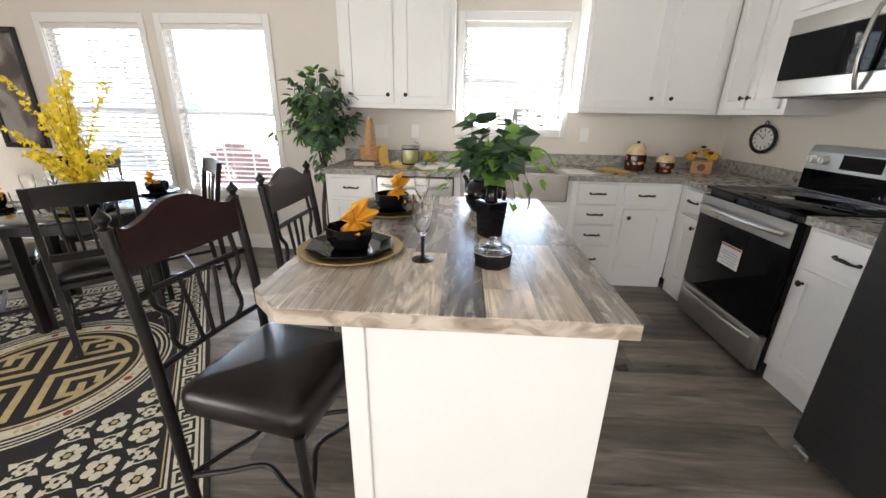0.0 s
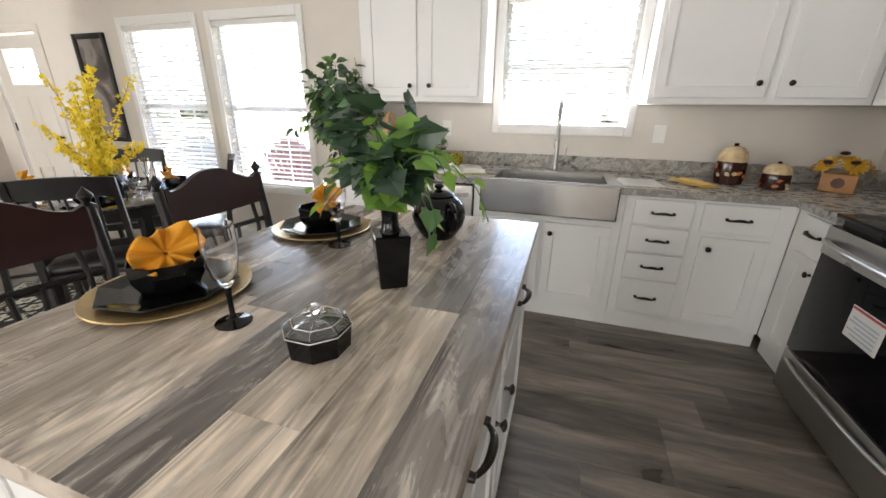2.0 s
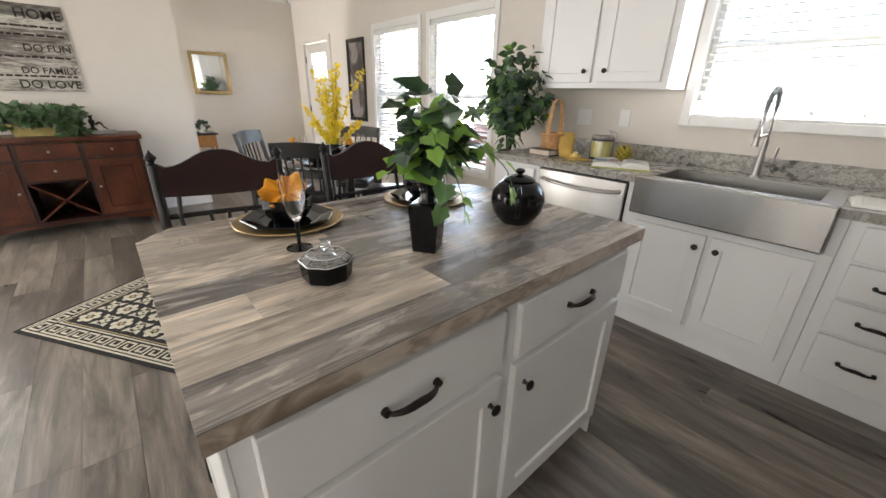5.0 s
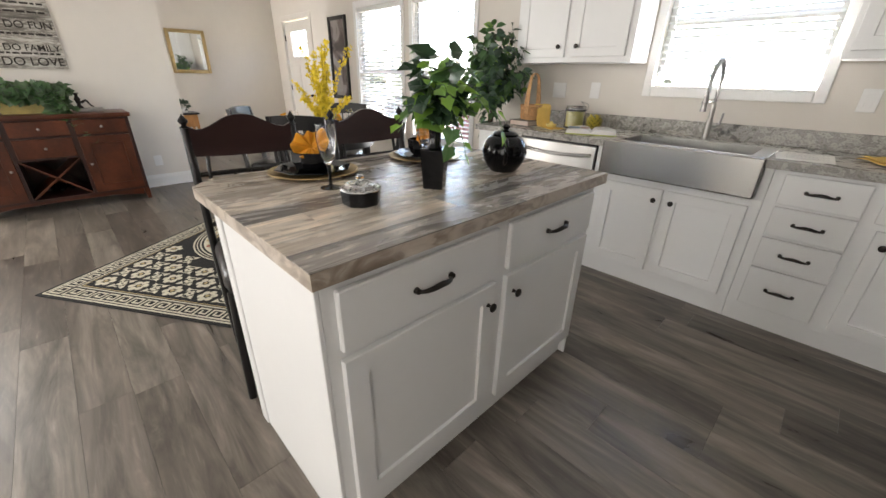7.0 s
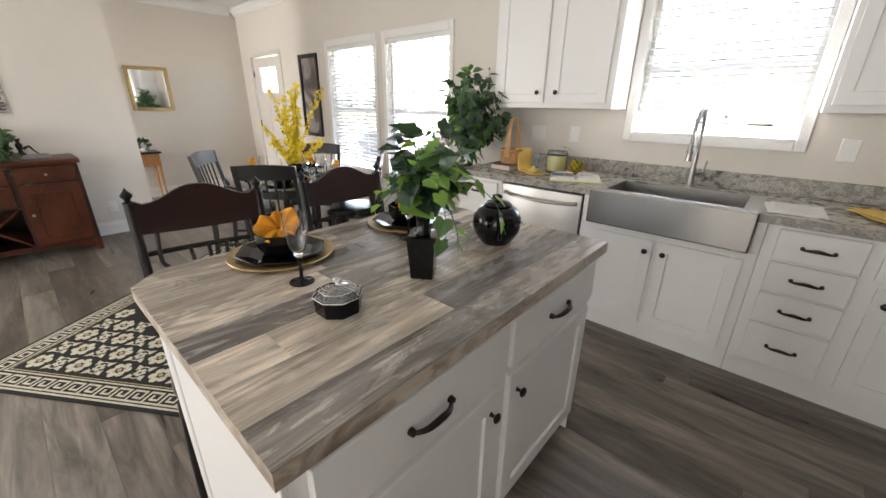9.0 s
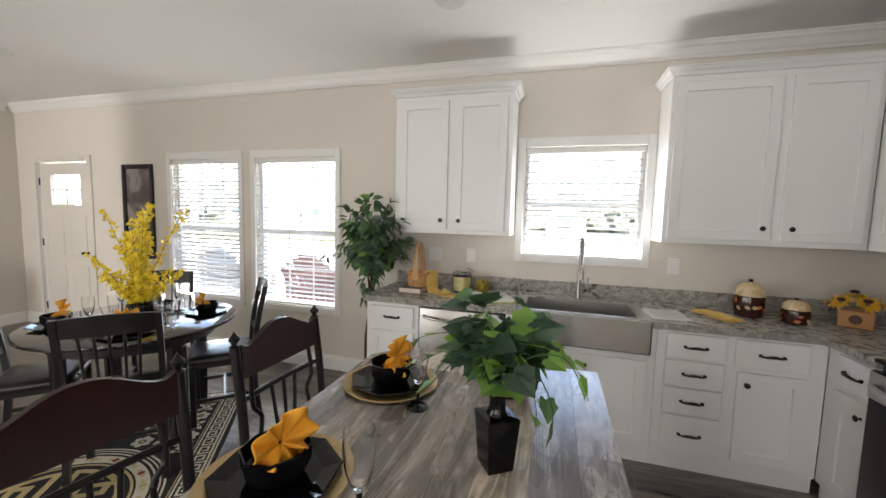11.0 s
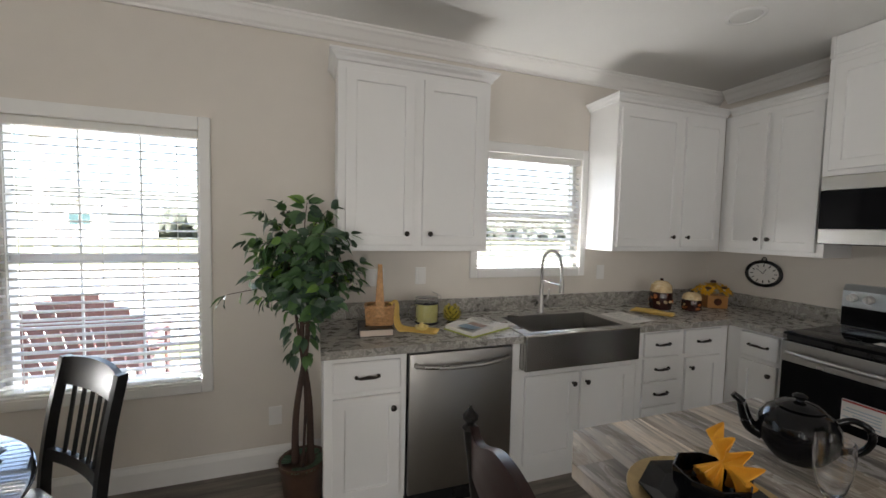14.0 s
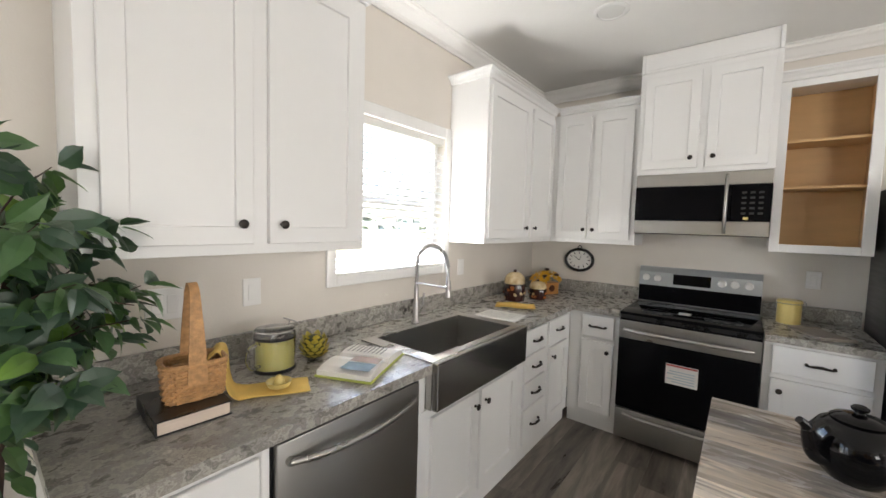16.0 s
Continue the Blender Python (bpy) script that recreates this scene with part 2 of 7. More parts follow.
BRONZE = mat("dark_bronze", (0.055, 0.047, 0.042), 0.32, 0.85, var=0.25, scale=25, bump=0.05)
BLACKGLASS = mat("black_glass", (0.004, 0.004, 0.005), 0.06, var=0.1, rvar=0.015, spec=0.1)
BLACKPLASTIC = mat("black_enamel", (0.012, 0.012, 0.013), 0.28, var=0.15)
FRIDGE = mat("slate_steel", (0.045, 0.045, 0.047), 0.38, 0.55, var=0.12, scale=3, stretch=(1, 1, 20))
BLACKCER = mat("black_glaze", (0.005, 0.005, 0.006), 0.09, var=0.2, rvar=0.03, spec=0.3)
GOLD = mat("gold_rim", (0.55, 0.40, 0.19), 0.32, 0.75, var=0.15, scale=30)
NAPKIN = mat("orange_cloth", (0.80, 0.38, 0.022), 0.8, var=0.12, scale=18, bump=0.35, bscale=300, color2=(0.62, 0.26, 0.015))
YCLOTH = mat("yellow_cloth", (0.82, 0.56, 0.15), 0.85, var=0.1, scale=14, bump=0.35, bscale=260)
GLASS = glass_mat("clear_glass")
PANE = glass_mat("window_glass", ior=1.02)
MIRROR = mat("mirror_silver", (0.86, 0.87, 0.86), 0.03, 1.0, var=0.01, rvar=0.01)
DARKWOOD = mat("espresso_wood", (0.024, 0.0085, 0.0075), 0.34, var=0.2, scale=5, stretch=(3, 0.6, 6), bump=0.05, spec=0.35)
BLACKWOOD = mat("black_painted_wood", (0.010, 0.009, 0.009), 0.33, var=0.25, scale=8, bump=0.05)
METALDK = mat("gunmetal_tube", (0.018, 0.016, 0.015), 0.36, 0.5, var=0.2, scale=20)
LEATHER = mat("dark_leather", (0.010, 0.0065, 0.0055), 0.30, var=0.12, scale=6, bump=0.10, bscale=260, rvar=0.02, spec=0.38)
LEATHERBK = mat("black_vinyl", (0.013, 0.012, 0.012), 0.3, var=0.2, scale=6, bump=0.2, bscale=200)
TABLETOP = mat("black_lacquer", (0.018, 0.015, 0.015), 0.12, var=0.2, scale=4, rvar=0.05, coat=1.0)
CHERRY = mat("cherry_wood", (0.105, 0.027, 0.010), 0.36, var=0.34, scale=5, stretch=(6, 1, 1), bump=0.05, spec=0.4)
CHERRYDK = mat("cherry_wood_dark", (0.040, 0.011, 0.007), 0.4, var=0.25, scale=5, stretch=(6, 1, 1))
HONEY = mat("honey_pine", (0.50, 0.23, 0.065), 0.4, var=0.15, scale=6, stretch=(1, 6, 1))
MAPLE = mat("cabinet_inside", (0.64, 0.41, 0.19), 0.45, var=0.05, scale=4, stretch=(1, 1, 6))
WICKER = mat("wicker", (0.60, 0.33, 0.14), 0.6, var=0.25, scale=60, bump=0.3, bscale=160)
def leaf_mat(name, color, color2, scale=5, rnd=0.3, glow=0.3):
    """A leaf: a mottled, slightly waxy face that lets some light through."""
    m = mat(name, color, 0.3, var=0.25, scale=scale, rnd=rnd, color2=color2)
    t, p = m.node_tree, m.node_tree.nodes["Principled BSDF"]
    tl = t.nodes.new("ShaderNodeBsdfTranslucent")
    tl.inputs["Color"].default_value = (color[0] * 2.6, color[1] * 2.6, color[2] * 1.4, 1)
    mx = t.nodes.new("ShaderNodeMixShader")
    mx.inputs[0].default_value = glow
    t.links.new(p.outputs[0], mx.inputs[1])
    t.links.new(tl.outputs[0], mx.inputs[2])
    t.links.new(mx.outputs[0], t.nodes["Material Output"].inputs[0])
    return m


def slat_mat():
    """White vinyl slats, slightly translucent."""
    m = mat("blind_slat", (0.82, 0.81, 0.79), 0.42, var=0.02)
    t, p = m.node_tree, m.node_tree.nodes["Principled BSDF"]
    tl = t.nodes.new("ShaderNodeBsdfTranslucent")
    tl.inputs["Color"].default_value = (0.85, 0.84, 0.81, 1)
    mx = t.nodes.new("ShaderNodeMixShader")
    mx.inputs[0].default_value = 0.35
    t.links.new(p.outputs[0], mx.inputs[1])
    t.links.new(tl.outputs[0], mx.inputs[2])
    t.links.new(mx.outputs[0], t.nodes["Material Output"].inputs[0])
    return m


SLAT = slat_mat()
LEAFD = leaf_mat("leaf_dark", (0.055, 0.100, 0.064), (0.03, 0.063, 0.038), 4, glow=0.12)
LEAFM = leaf_mat("leaf_mid", (0.082, 0.155, 0.066), (0.05, 0.11, 0.048), glow=0.22)
LEAFL = leaf_mat("leaf_light", (0.16, 0.27, 0.065), (0.10, 0.20, 0.045), 6, 0.25, glow=0.4)
BARK = mat("bark", (0.075, 0.042, 0.03), 0.8, var=0.3, scale=20, stretch=(1, 1, 0.2), bump=0.5, bscale=60)
PETAL = mat("yellow_petal", (0.86, 0.66, 0.03), 0.6, var=0.12, scale=12, rnd=0.1)
WHITEPL = mat("white_plastic", (0.78, 0.77, 0.75), 0.4, var=0.02)
PAPER = mat("paper", (0.76, 0.74, 0.70), 0.7, var=0.04, scale=10)
PLATEPL = mat("beige_plate", (0.80, 0.785, 0.765), 0.4, var=0.02)
WAX = mat("yellow_wax", (0.66, 0.62, 0.20), 0.4, var=0.06)
CREAM = mat("cream_glaze", (0.68, 0.56, 0.36), 0.2, var=0.15, scale=30, color2=(0.45, 0.30, 0.14))
BROWNGL = mat("maroon_glaze", (0.045, 0.012, 0.010), 0.2, var=0.2, scale=10)
RUSTGL = mat("rust_glaze", (0.50, 0.15, 0.03), 0.3, var=0.2)
BUTTER = mat("butter_yellow", (0.76, 0.60, 0.22), 0.3, var=0.08)
ARTI = mat("artichoke", (0.62, 0.47, 0.06), 0.35, var=0.35, scale=20, color2=(0.30, 0.27, 0.04))
RUGBLK = mat("rug_black", (0.014, 0.013, 0.013), 0.95, var=0.25, scale=30, bump=0.6, bscale=400)
RUGCRM = mat("rug_cream", (0.66, 0.61, 0.48), 0.95, var=0.12, scale=30, bump=0.6, bscale=400)
RUGTAN = mat("rug_tan", (0.54, 0.42, 0.21), 0.95, var=0.15, scale=30, bump=0.6, bscale=400)
RUGRED = mat("rug_red", (0.34, 0.045, 0.035), 0.95, var=0.2, scale=30, bump=0.6, bscale=400)
RED = mat("red_paint", (0.45, 0.035, 0.03), 0.45, var=0.1)
GRASS = mat("grass", (0.085, 0.092, 0.040), 0.95, var=0.3, scale=0.6, bump=0.8, bscale=40)
GRAVEL = mat("gravel_lot", (0.38, 0.365, 0.34), 0.95, var=0.15, scale=2, bump=0.6, bscale=50)
SIDING = mat("white_siding", (0.74, 0.74, 0.72), 0.6, var=0.05)
ROOFM = mat("grey_roof", (0.30, 0.30, 0.30), 0.8, var=0.15)
TREEM = mat("far_trees", (0.10, 0.112, 0.09), 0.95, var=0.3, scale=0.3)
WEATHERED = mat("weathered_grey_wood", (0.34, 0.32, 0.30), 0.8, var=0.2, scale=6, stretch=(6, 1, 1), bump=0.3)
CHAIRRED = mat("faded_red_wood", (0.36, 0.19, 0.165), 0.6, var=0.2, scale=6)
LENS = mat("lamp_lens", (0.72, 0.71, 0.68), 0.35, var=0.03)

# ---- geometry helpers ----
def bx(bm, x0, x1, y0, y1, z0, z1, bevel=0.0, seg=1):
    """A box between two corners, with its edges eased by bevel."""
    g = bmesh.ops.create_cube(bm, size=1.0, matrix=Matrix.LocRotScale(((x0 + x1) / 2, (y0 + y1) / 2, (z0 + z1) / 2), None, (abs(x1 - x0), abs(y1 - y0), abs(z1 - z0))))
    if bevel:
        edges = list({e for v in g["verts"] for e in v.link_edges})
        bmesh.ops.bevel(bm, geom=edges, offset=bevel, segments=seg, affect="EDGES", profile=0.5)
    return bm


def cyl(bm, p, q, r, r2=None, n=16):
    """A cylinder or cone from p to q."""
    p, q = Vector(p), Vector(q)
    m = Matrix.Translation((p + q) / 2) @ (q - p).to_track_quat("Z", "Y").to_matrix().to_4x4()
    bmesh.ops.create_cone(bm, cap_ends=True, segments=n, radius1=r, radius2=r if r2 is None else r2, depth=(q - p).length, matrix=m)
    return bm


def lathe(bm, prof, n=24, at=(0, 0, 0), turn=0.0, sx=1.0, sy=1.0):
    """A turned body: rings of (radius, height), n-sided."""
    rings = []
    for r, z in prof:
        rings.append([bm.verts.new((at[0] + sx * r * math.cos(turn + 2 * math.pi * k / n), at[1] + sy * r * math.sin(turn + 2 * math.pi * k / n), at[2] + z)) for k in range(n)])
    for a, b in zip(rings, rings[1:]):
        for k in range(n):
            bm.faces.new((a[k], a[(k + 1) % n], b[(k + 1) % n], b[k]))
    bm.faces.new(rings[0][::-1])
    bm.faces.new(rings[-1])
    return bm


def tube(bm, pts, r, n=8, r2=None, closed=False, swell=0.0):
    """A round bar along a line of points, tapering from r to r2, thicker by swell at its middle."""
    pts = [Vector(p) for p in pts]
    rings, up = [], Vector((0.13, 0.21, 0.97))
    for i, p in enumerate(pts):
        a, b = (pts[i - 1] if i or closed else p), (pts[(i + 1) % len(pts)] if i + 1 < len(pts) or closed else p)
        d = (b - a).normalized()
        s = d.cross(up if abs(d.dot(up)) < 0.95 else Vector((1, 0, 0))).normalized()
        u = s.cross(d)
        rad = (r if r2 is None else r + (r2 - r) * i / (len(pts) - 1)) + swell * math.sin(math.pi * i / (len(pts) - 1))
        rings.append([bm.verts.new(p + rad * (math.cos(2 * math.pi * k / n) * s + math.sin(2 * math.pi * k / n) * u)) for k in range(n)])
    pairs = list(zip(rings, rings[1:])) + ([(rings[-1], rings[0])] if closed else [])
    for a, b in pairs:
        for k in range(n):
            bm.faces.new((a[k], a[(k + 1) % n], b[(k + 1) % n], b[k]))
    if not closed:
        bm.faces.new(rings[0][::-1])
        bm.faces.new(rings[-1])
    return bm


def prism(bm, poly, axis, a, b):
    """A plate: a flat outline in the two axes other than axis, from a to b along it."""
    def at(u, v, w):
        return {"x": (w, u, v), "y": (u, w, v), "z": (u, v, w)}[axis]
    lo, hi = [bm.verts.new(at(u, v, a)) for u, v in poly], [bm.verts.new(at(u, v, b)) for u, v in poly]
    bm.faces.new(lo[::-1])
    bm.faces.new(hi)
    for k in range(len(poly)):
        j = (k + 1) % len(poly)
        bm.faces.new((lo[k], lo[j], hi[j], hi[k]))
    bmesh.ops.recalc_face_normals(bm, faces=bm.faces)
    return bm


def mesh(name, bm, material, smooth=False):
    me = bpy.data.meshes.new(name)
    bmesh.ops.recalc_face_normals(bm, faces=bm.faces)
    bm.to_mesh(me)
    bm.free()
    me.materials.append(material)
    if smooth:
        for f in me.polygons:
            f.use_smooth = True
        me.set_sharp_from_angle(angle=radians(38))
    return me


def thing(name, at, label, category, group="", kind="", turn=0.0):
    """An empty at the base of a thing; its parts are built about the world's origin or, for a turned one, about its own."""
    ob = new(name)
    ob.empty_display_size = 0.1
    ob.matrix_basis = pose(*at, 0, 0, turn)
    return tagged(ob, label, category, group, kind)


def part(name, bm, material, parent, label="", local=False, smooth=False):
    """One mesh under a thing or a part. local: built about the thing's own base; else in the world's place."""
    ob = new(name, mesh(name, bm, material, smooth))
    ob.parent = parent
    if not local and parent.type == "EMPTY":
        ob.location = -parent.location
    return tagged(ob, label) if label else ob


def solo(name, bm, material, label, category, group="", kind="", smooth=False, at=None):
    """A thing of one mesh, built in the world's place, with its origin at `at`."""
    if at:
        bmesh.ops.translate(bm, verts=bm.verts, vec=-Vector(at))
    ob = new(name, mesh(name, bm, material, smooth))
    if at:
        ob.location = at
    return tagged(ob, label, category, group, kind)


B = bmesh.new

# ---- structure ----
def wall_with_holes(name, axis, at, thick, u0, u1, z0, z1, holes, label):
    """A wall of thickness thick, cut by openings (u0, u1, z0, z1)."""
    bm = B()
    us = sorted({u0, u1, *[h[0] for h in holes], *[h[1] for h in holes]})
    for a, b in zip(us, us[1:]):
        cut = sorted([h[2:] for h in holes if h[0] <= a and h[1] >= b])
        z = z0
        for lo, hi in cut + [(z1, None)]:
            if lo - z > 1e-4:
                if axis == "y":
                    bx(bm, a, b, at, at + thick, z, lo)
                else:
                    bx(bm, at, at + thick, a, b, z, lo)
            z = hi
    bmesh.ops.remove_doubles(bm, verts=bm.verts, dist=1e-5)
    seen = {}
    for f in bm.faces:
        seen.setdefault(tuple(round(c, 4) for c in f.calc_center_median()), []).append(f)
    bmesh.ops.delete(bm, geom=[f for fs in seen.values() if len(fs) > 1 for f in fs], context="FACES")
    return solo(name, bm, WALL, label, "wall", kind="structure")


WIN = {"window_1": (-3.645, -2.755, 0.585, 2.025), "window_2": (-2.545, -1.645, 0.585, 2.025), "window_3": (0.075, 0.945, 1.215, 2.06)}
DOOR = (-5.84, -4.93, 0.0, 2.04)
wall_north = wall_with_holes("wall_north", "y", NW, 0.14, WW - 0.12, EW + 0.12, 0, CH, list(WIN.values()) + [DOOR], "pale greige painted wall with windows and entry door")
wall_with_holes("wall_east", "x", EW, 0.12, SW_, NW, 0, CH, [], "pale greige painted kitchen wall behind the stove")
wall_with_holes("wall_west", "x", WW - 0.12, 0.12, SW_, NW, 0, CH, [], "pale greige painted wall with a gilt mirror")
wall_with_holes("wall_south", "y", SW_ - 0.12, 0.12, WW - 0.12, EW + 0.12, 0, CH, [], "pale greige painted wall")
wall_with_holes("wall_partition", "x", -4.57, 0.12, SW_, 1.78, 0, CH, [], "pale greige partition wall behind the buffet")
bm = B()
bx(bm, WW - 0.12, EW + 0.12, SW_ - 0.12, NW + 0.14, CH, CH + 0.1)
solo("ceiling", bm, CEIL, "white textured flat ceiling", "ceiling", kind="structure")
bm = B()
bx(bm, WW - 0.12, EW + 0.12, SW_ - 0.12, NW + 0.14, -0.12, -0.004)
floor = solo("floor", bm, SUBFLOOR, "grey-brown wood-look vinyl plank floor", "floor", kind="structure")


def run(name, profile, pts, material, label, kind="structure"):
    """A moulding: a profile of (out, up) swept along wall lines given as (x, y, nx, ny) start and end."""
    for (x0, y0), (x1, y1), (nx, ny) in pts:
        bm = B()
        lo, hi = [], []
        for o, u in profile:
            lo.append(bm.verts.new((x0 + nx * o, y0 + ny * o, u)))
            hi.append(bm.verts.new((x1 + nx * o, y1 + ny * o, u)))
        n = len(profile)
        for k in range(n):
            bm.faces.new((lo[k], lo[(k + 1) % n], hi[(k + 1) % n], hi[k]))
        bm.faces.new(lo[::-1])
        bm.faces.new(hi)
        solo(name, bm, material, label, "moulding", kind=kind)


CROWN = [(0, CH - 0.10), (0.012, CH - 0.10), (0.016, CH - 0.085), (0.03, CH - 0.075), (0.055, CH - 0.04), (0.07, CH - 0.03), (0.075, CH - 0.015), (0.085, CH - 0.012), (0.085, CH - 0.001), (0, CH - 0.001)]
run("crown_moulding", CROWN, [((WW + 0.002, NW - 0.001), (EW - 0.002, NW - 0.001), (0, -1)), ((EW - 0.001, NW - 0.09), (EW - 0.001, SW_), (-1, 0)), ((WW + 0.001, NW - 0.09), (WW + 0.001, SW_), (1, 0))], CEIL, "white stepped crown moulding under the ceiling")
BASEP = [(0, 0.0), (0.014, 0.0), (0.014, 0.10), (0.010, 0.115), (0.006, 0.128), (0.004, 0.14), (0, 0.14)]
run("baseboard", BASEP, [((WW + 0.02, NW - 0.001), (DOOR[0] - 0.08, NW - 0.001), (0, -1)), ((DOOR[1] + 0.08, NW - 0.001), (-0.985, NW - 0.001), (0, -1)), ((WW + 0.001, SW_), (WW + 0.001, NW - 0.02), (1, 0)), ((-4.449, SW_), (-4.449, 1.78), (1, 0)), ((-4.57, 1.781), (-4.436, 1.781), (0, 1))], TRIM, "white painted baseboard")


def window(name, x0, x1, z0, z1, meet, cols, label, skirt=0.07):
    """A double-hung window in the north wall: frame, sashes, panes, muntins and casing."""
    w = thing(name, ((x0 + x1) / 2, NW, z0), label, "window", kind="structure")
    y0, y1 = NW + 0.06, NW + 0.12
    bm = B()
    for a, b, c, d in ((x0, x0 + 0.03, z0, z1), (x1 - 0.03, x1, z0, z1), (x0 + 0.03, x1 - 0.03, z0, z0 + 0.03), (x0 + 0.03, x1 - 0.03, z1 - 0.03, z1)):
        bx(bm, a + 0.001, b - 0.001, y0, y1, c + 0.001, d - 0.001)
    part("window_frame", bm, TRIM, w)
    bm = B()
    bx(bm, x0 + 0.03, x1 - 0.03, y0 + 0.015, y1 - 0.015, meet - 0.022, meet + 0.022)
    part("meeting_rail", bm, TRIM, w)
    for lo, hi in ((z0 + 0.03, meet - 0.022), (meet + 0.022, z1 - 0.03)):
        bm = B()
        bx(bm, x0 + 0.03, x1 - 0.03, y0 + 0.03, y0 + 0.034, lo, hi)
        ob = part("pane", bm, PANE, w)
        ob.visible_shadow = False
        for k in range(1, cols):
            bm = B()
            xx = x0 + 0.03 + (x1 - x0 - 0.06) * k / cols
            bx(bm, xx - 0.005, xx + 0.005, y0 + 0.036, y0 + 0.046, lo, hi)
            part("muntin", bm, TRIM, w)
        if cols > 1:
            bm = B()
            bx(bm, x0 + 0.03, x1 - 0.03, y0 + 0.0365, y0 + 0.0455, (lo + hi) / 2 - 0.005, (lo + hi) / 2 + 0.005)
            part("muntin", bm, TRIM, w)
    c = 0.058
    for a, b, e, f in ((x0 - c, x0, z0 - c, z1 + 0.075), (x1, x1 + c, z0 - c, z1 + 0.075), (x0, x1, z1, z1 + 0.075), (x0, x1, z0 - c, z0)):
        bm = B()
        bx(bm, a + 0.0008, b - 0.0008, NW - 0.018, NW - 0.001, e + 0.0008, f - 0.0008, 0.004)
        part("casing", bm, TRIM, w)
    bm = B()
    bx(bm, x0, x1, NW - 0.016, NW + 0.059, z0 - 0.001, z0 + 0.012, 0.003)
    part("window_sill", bm, TRIM, w)
    return w


window("window_1", *WIN["window_1"], 1.30, 3, "white double-hung dining window with grilles")
window("window_2", *WIN["window_2"], 1.30, 3, "white double-hung dining window with grilles")
window("window_3", *WIN["window_3"], 1.62, 1, "white kitchen window above the sink")


def blind(x0, x1, z0, z1, label, tilt, pitch=0.043, lift=0.0):
    """A horizontal slat blind hung inside a window opening: headrail, slats, bottom rail, ladder cords."""
    z0 += lift
    b = thing("window_blind", ((x0 + x1) / 2, NW + 0.02, z1 - 0.04), label, "blind", group="window blinds")
    y = NW + 0.024
    bm = B()
    bx(bm, x0 + 0.006, x1 - 0.006, y - 0.026, y + 0.026, z1 - 0.045, z1 - 0.002, 0.003)
    part("headrail", bm, SLAT, b)
    bm = B()
    bx(bm, x0 + 0.008, x1 - 0.008, y - 0.024, y + 0.024, z0 + 0.014, z0 + 0.032, 0.004)
    part("bottom_rail", bm, SLAT, b)
    bm = B()
    hw, th = 0.024, 0.0028
    ring = [(-hw, -0.002), (-hw * 0.5, 0.0015), (0, 0.0025), (hw * 0.5, 0.0015), (hw, -0.002)]
    rows = []
    for xx in (x0 + 0.01, x1 - 0.01):
        rows.append([bm.verts.new((xx, a * math.cos(tilt) - c * math.sin(tilt), a * math.sin(tilt) + c * math.cos(tilt))) for a, c in ring + [(a, c - th) for a, c in ring[::-1]]])
    n = len(rows[0])
    for k in range(n):
        bm.faces.new((rows[0][k], rows[0][(k + 1) % n], rows[1][(k + 1) % n], rows[1][k]))
    bm.faces.new(rows[0][::-1])
    bm.faces.new(rows[1])
    me = mesh("slat", bm, SLAT)
    z = z0 + 0.06
    while z < z1 - 0.06:
        s = new("slat", me)
        s.parent = b
        s.location = (-b.location.x, y - b.location.y, z - b.location.z)
        z += pitch
    for f in (0.12, 0.5, 0.88):
        bm = B()
        xx = x0 + (x1 - x0) * f
        bx(bm, xx - 0.0012, xx + 0.0012, y - 0.0275, y - 0.0255, z0 + 0.03, z1 - 0.045)
        part("ladder_cord", bm, SLAT, b)
    bm = B()
    tube(bm, [(x0 + 0.06, y - 0.034, z1 - 0.05), (x0 + 0.061, y - 0.036, z1 - 0.7 * (z1 - z0))], 0.004, 6)
    part("tilt_wand", bm, WHITEPL, b)


for k in ("window_1", "window_2", "window_3"):
    x0, x1, z0, z1 = WIN[k]
    blind(x0, x1, z0, z1, "white slatted blind with open slats in the window", radians({"window_1": 24, "window_2": 5}.get(k, 20)), lift=0.04 if k == "window_3" else 0.0)

# entry door with a small lite near its head
d = thing("door_1", ((DOOR[0] + DOOR[1]) / 2, NW + 0.03, 0), "pale beige closed entry door with a small glazed lite", "door", kind="structure")
lx0, lx1, lz0, lz1 = -5.64, -5.11, 1.52, 1.885
bm = B()
for a, b, c, e in ((DOOR[0] + 0.02, lx0, 0.012, 2.02), (lx1, DOOR[1] - 0.02, 0.012, 2.02), (lx0, lx1, 0.012, lz0), (lx0, lx1, lz1, 2.02)):
    bx(bm, a, b, NW + 0.02, NW + 0.06, c, e)
part("door_leaf", bm, DOORPAINT, d)
for pz0, pz1 in ((0.22, 0.78), (0.9, 1.40)):
    for px0, px1 in ((-5.72, -5.44), (-5.32, -5.04)):
        bm = B()
        bx(bm, px0, px1, NW + 0.0165, NW + 0.0215, pz0, pz1, 0.006)
        part("door_panel", bm, DOORPAINT, d)
bm = B()
bx(bm, lx0, lx1, NW + 0.038, NW + 0.042, lz0, lz1)
ob = part("pane", bm, PANE, d)
ob.visible_shadow = False
bm = B()
bx(bm, (lx0 + lx1) / 2 - 0.008, (lx0 + lx1) / 2 + 0.008, NW + 0.03, NW + 0.037, lz0, lz1)
bx(bm, lx0, (lx0 + lx1) / 2 - 0.008, NW + 0.03, NW + 0.037, (lz0 + lz1) / 2 - 0.008, (lz0 + lz1) / 2 + 0.008)
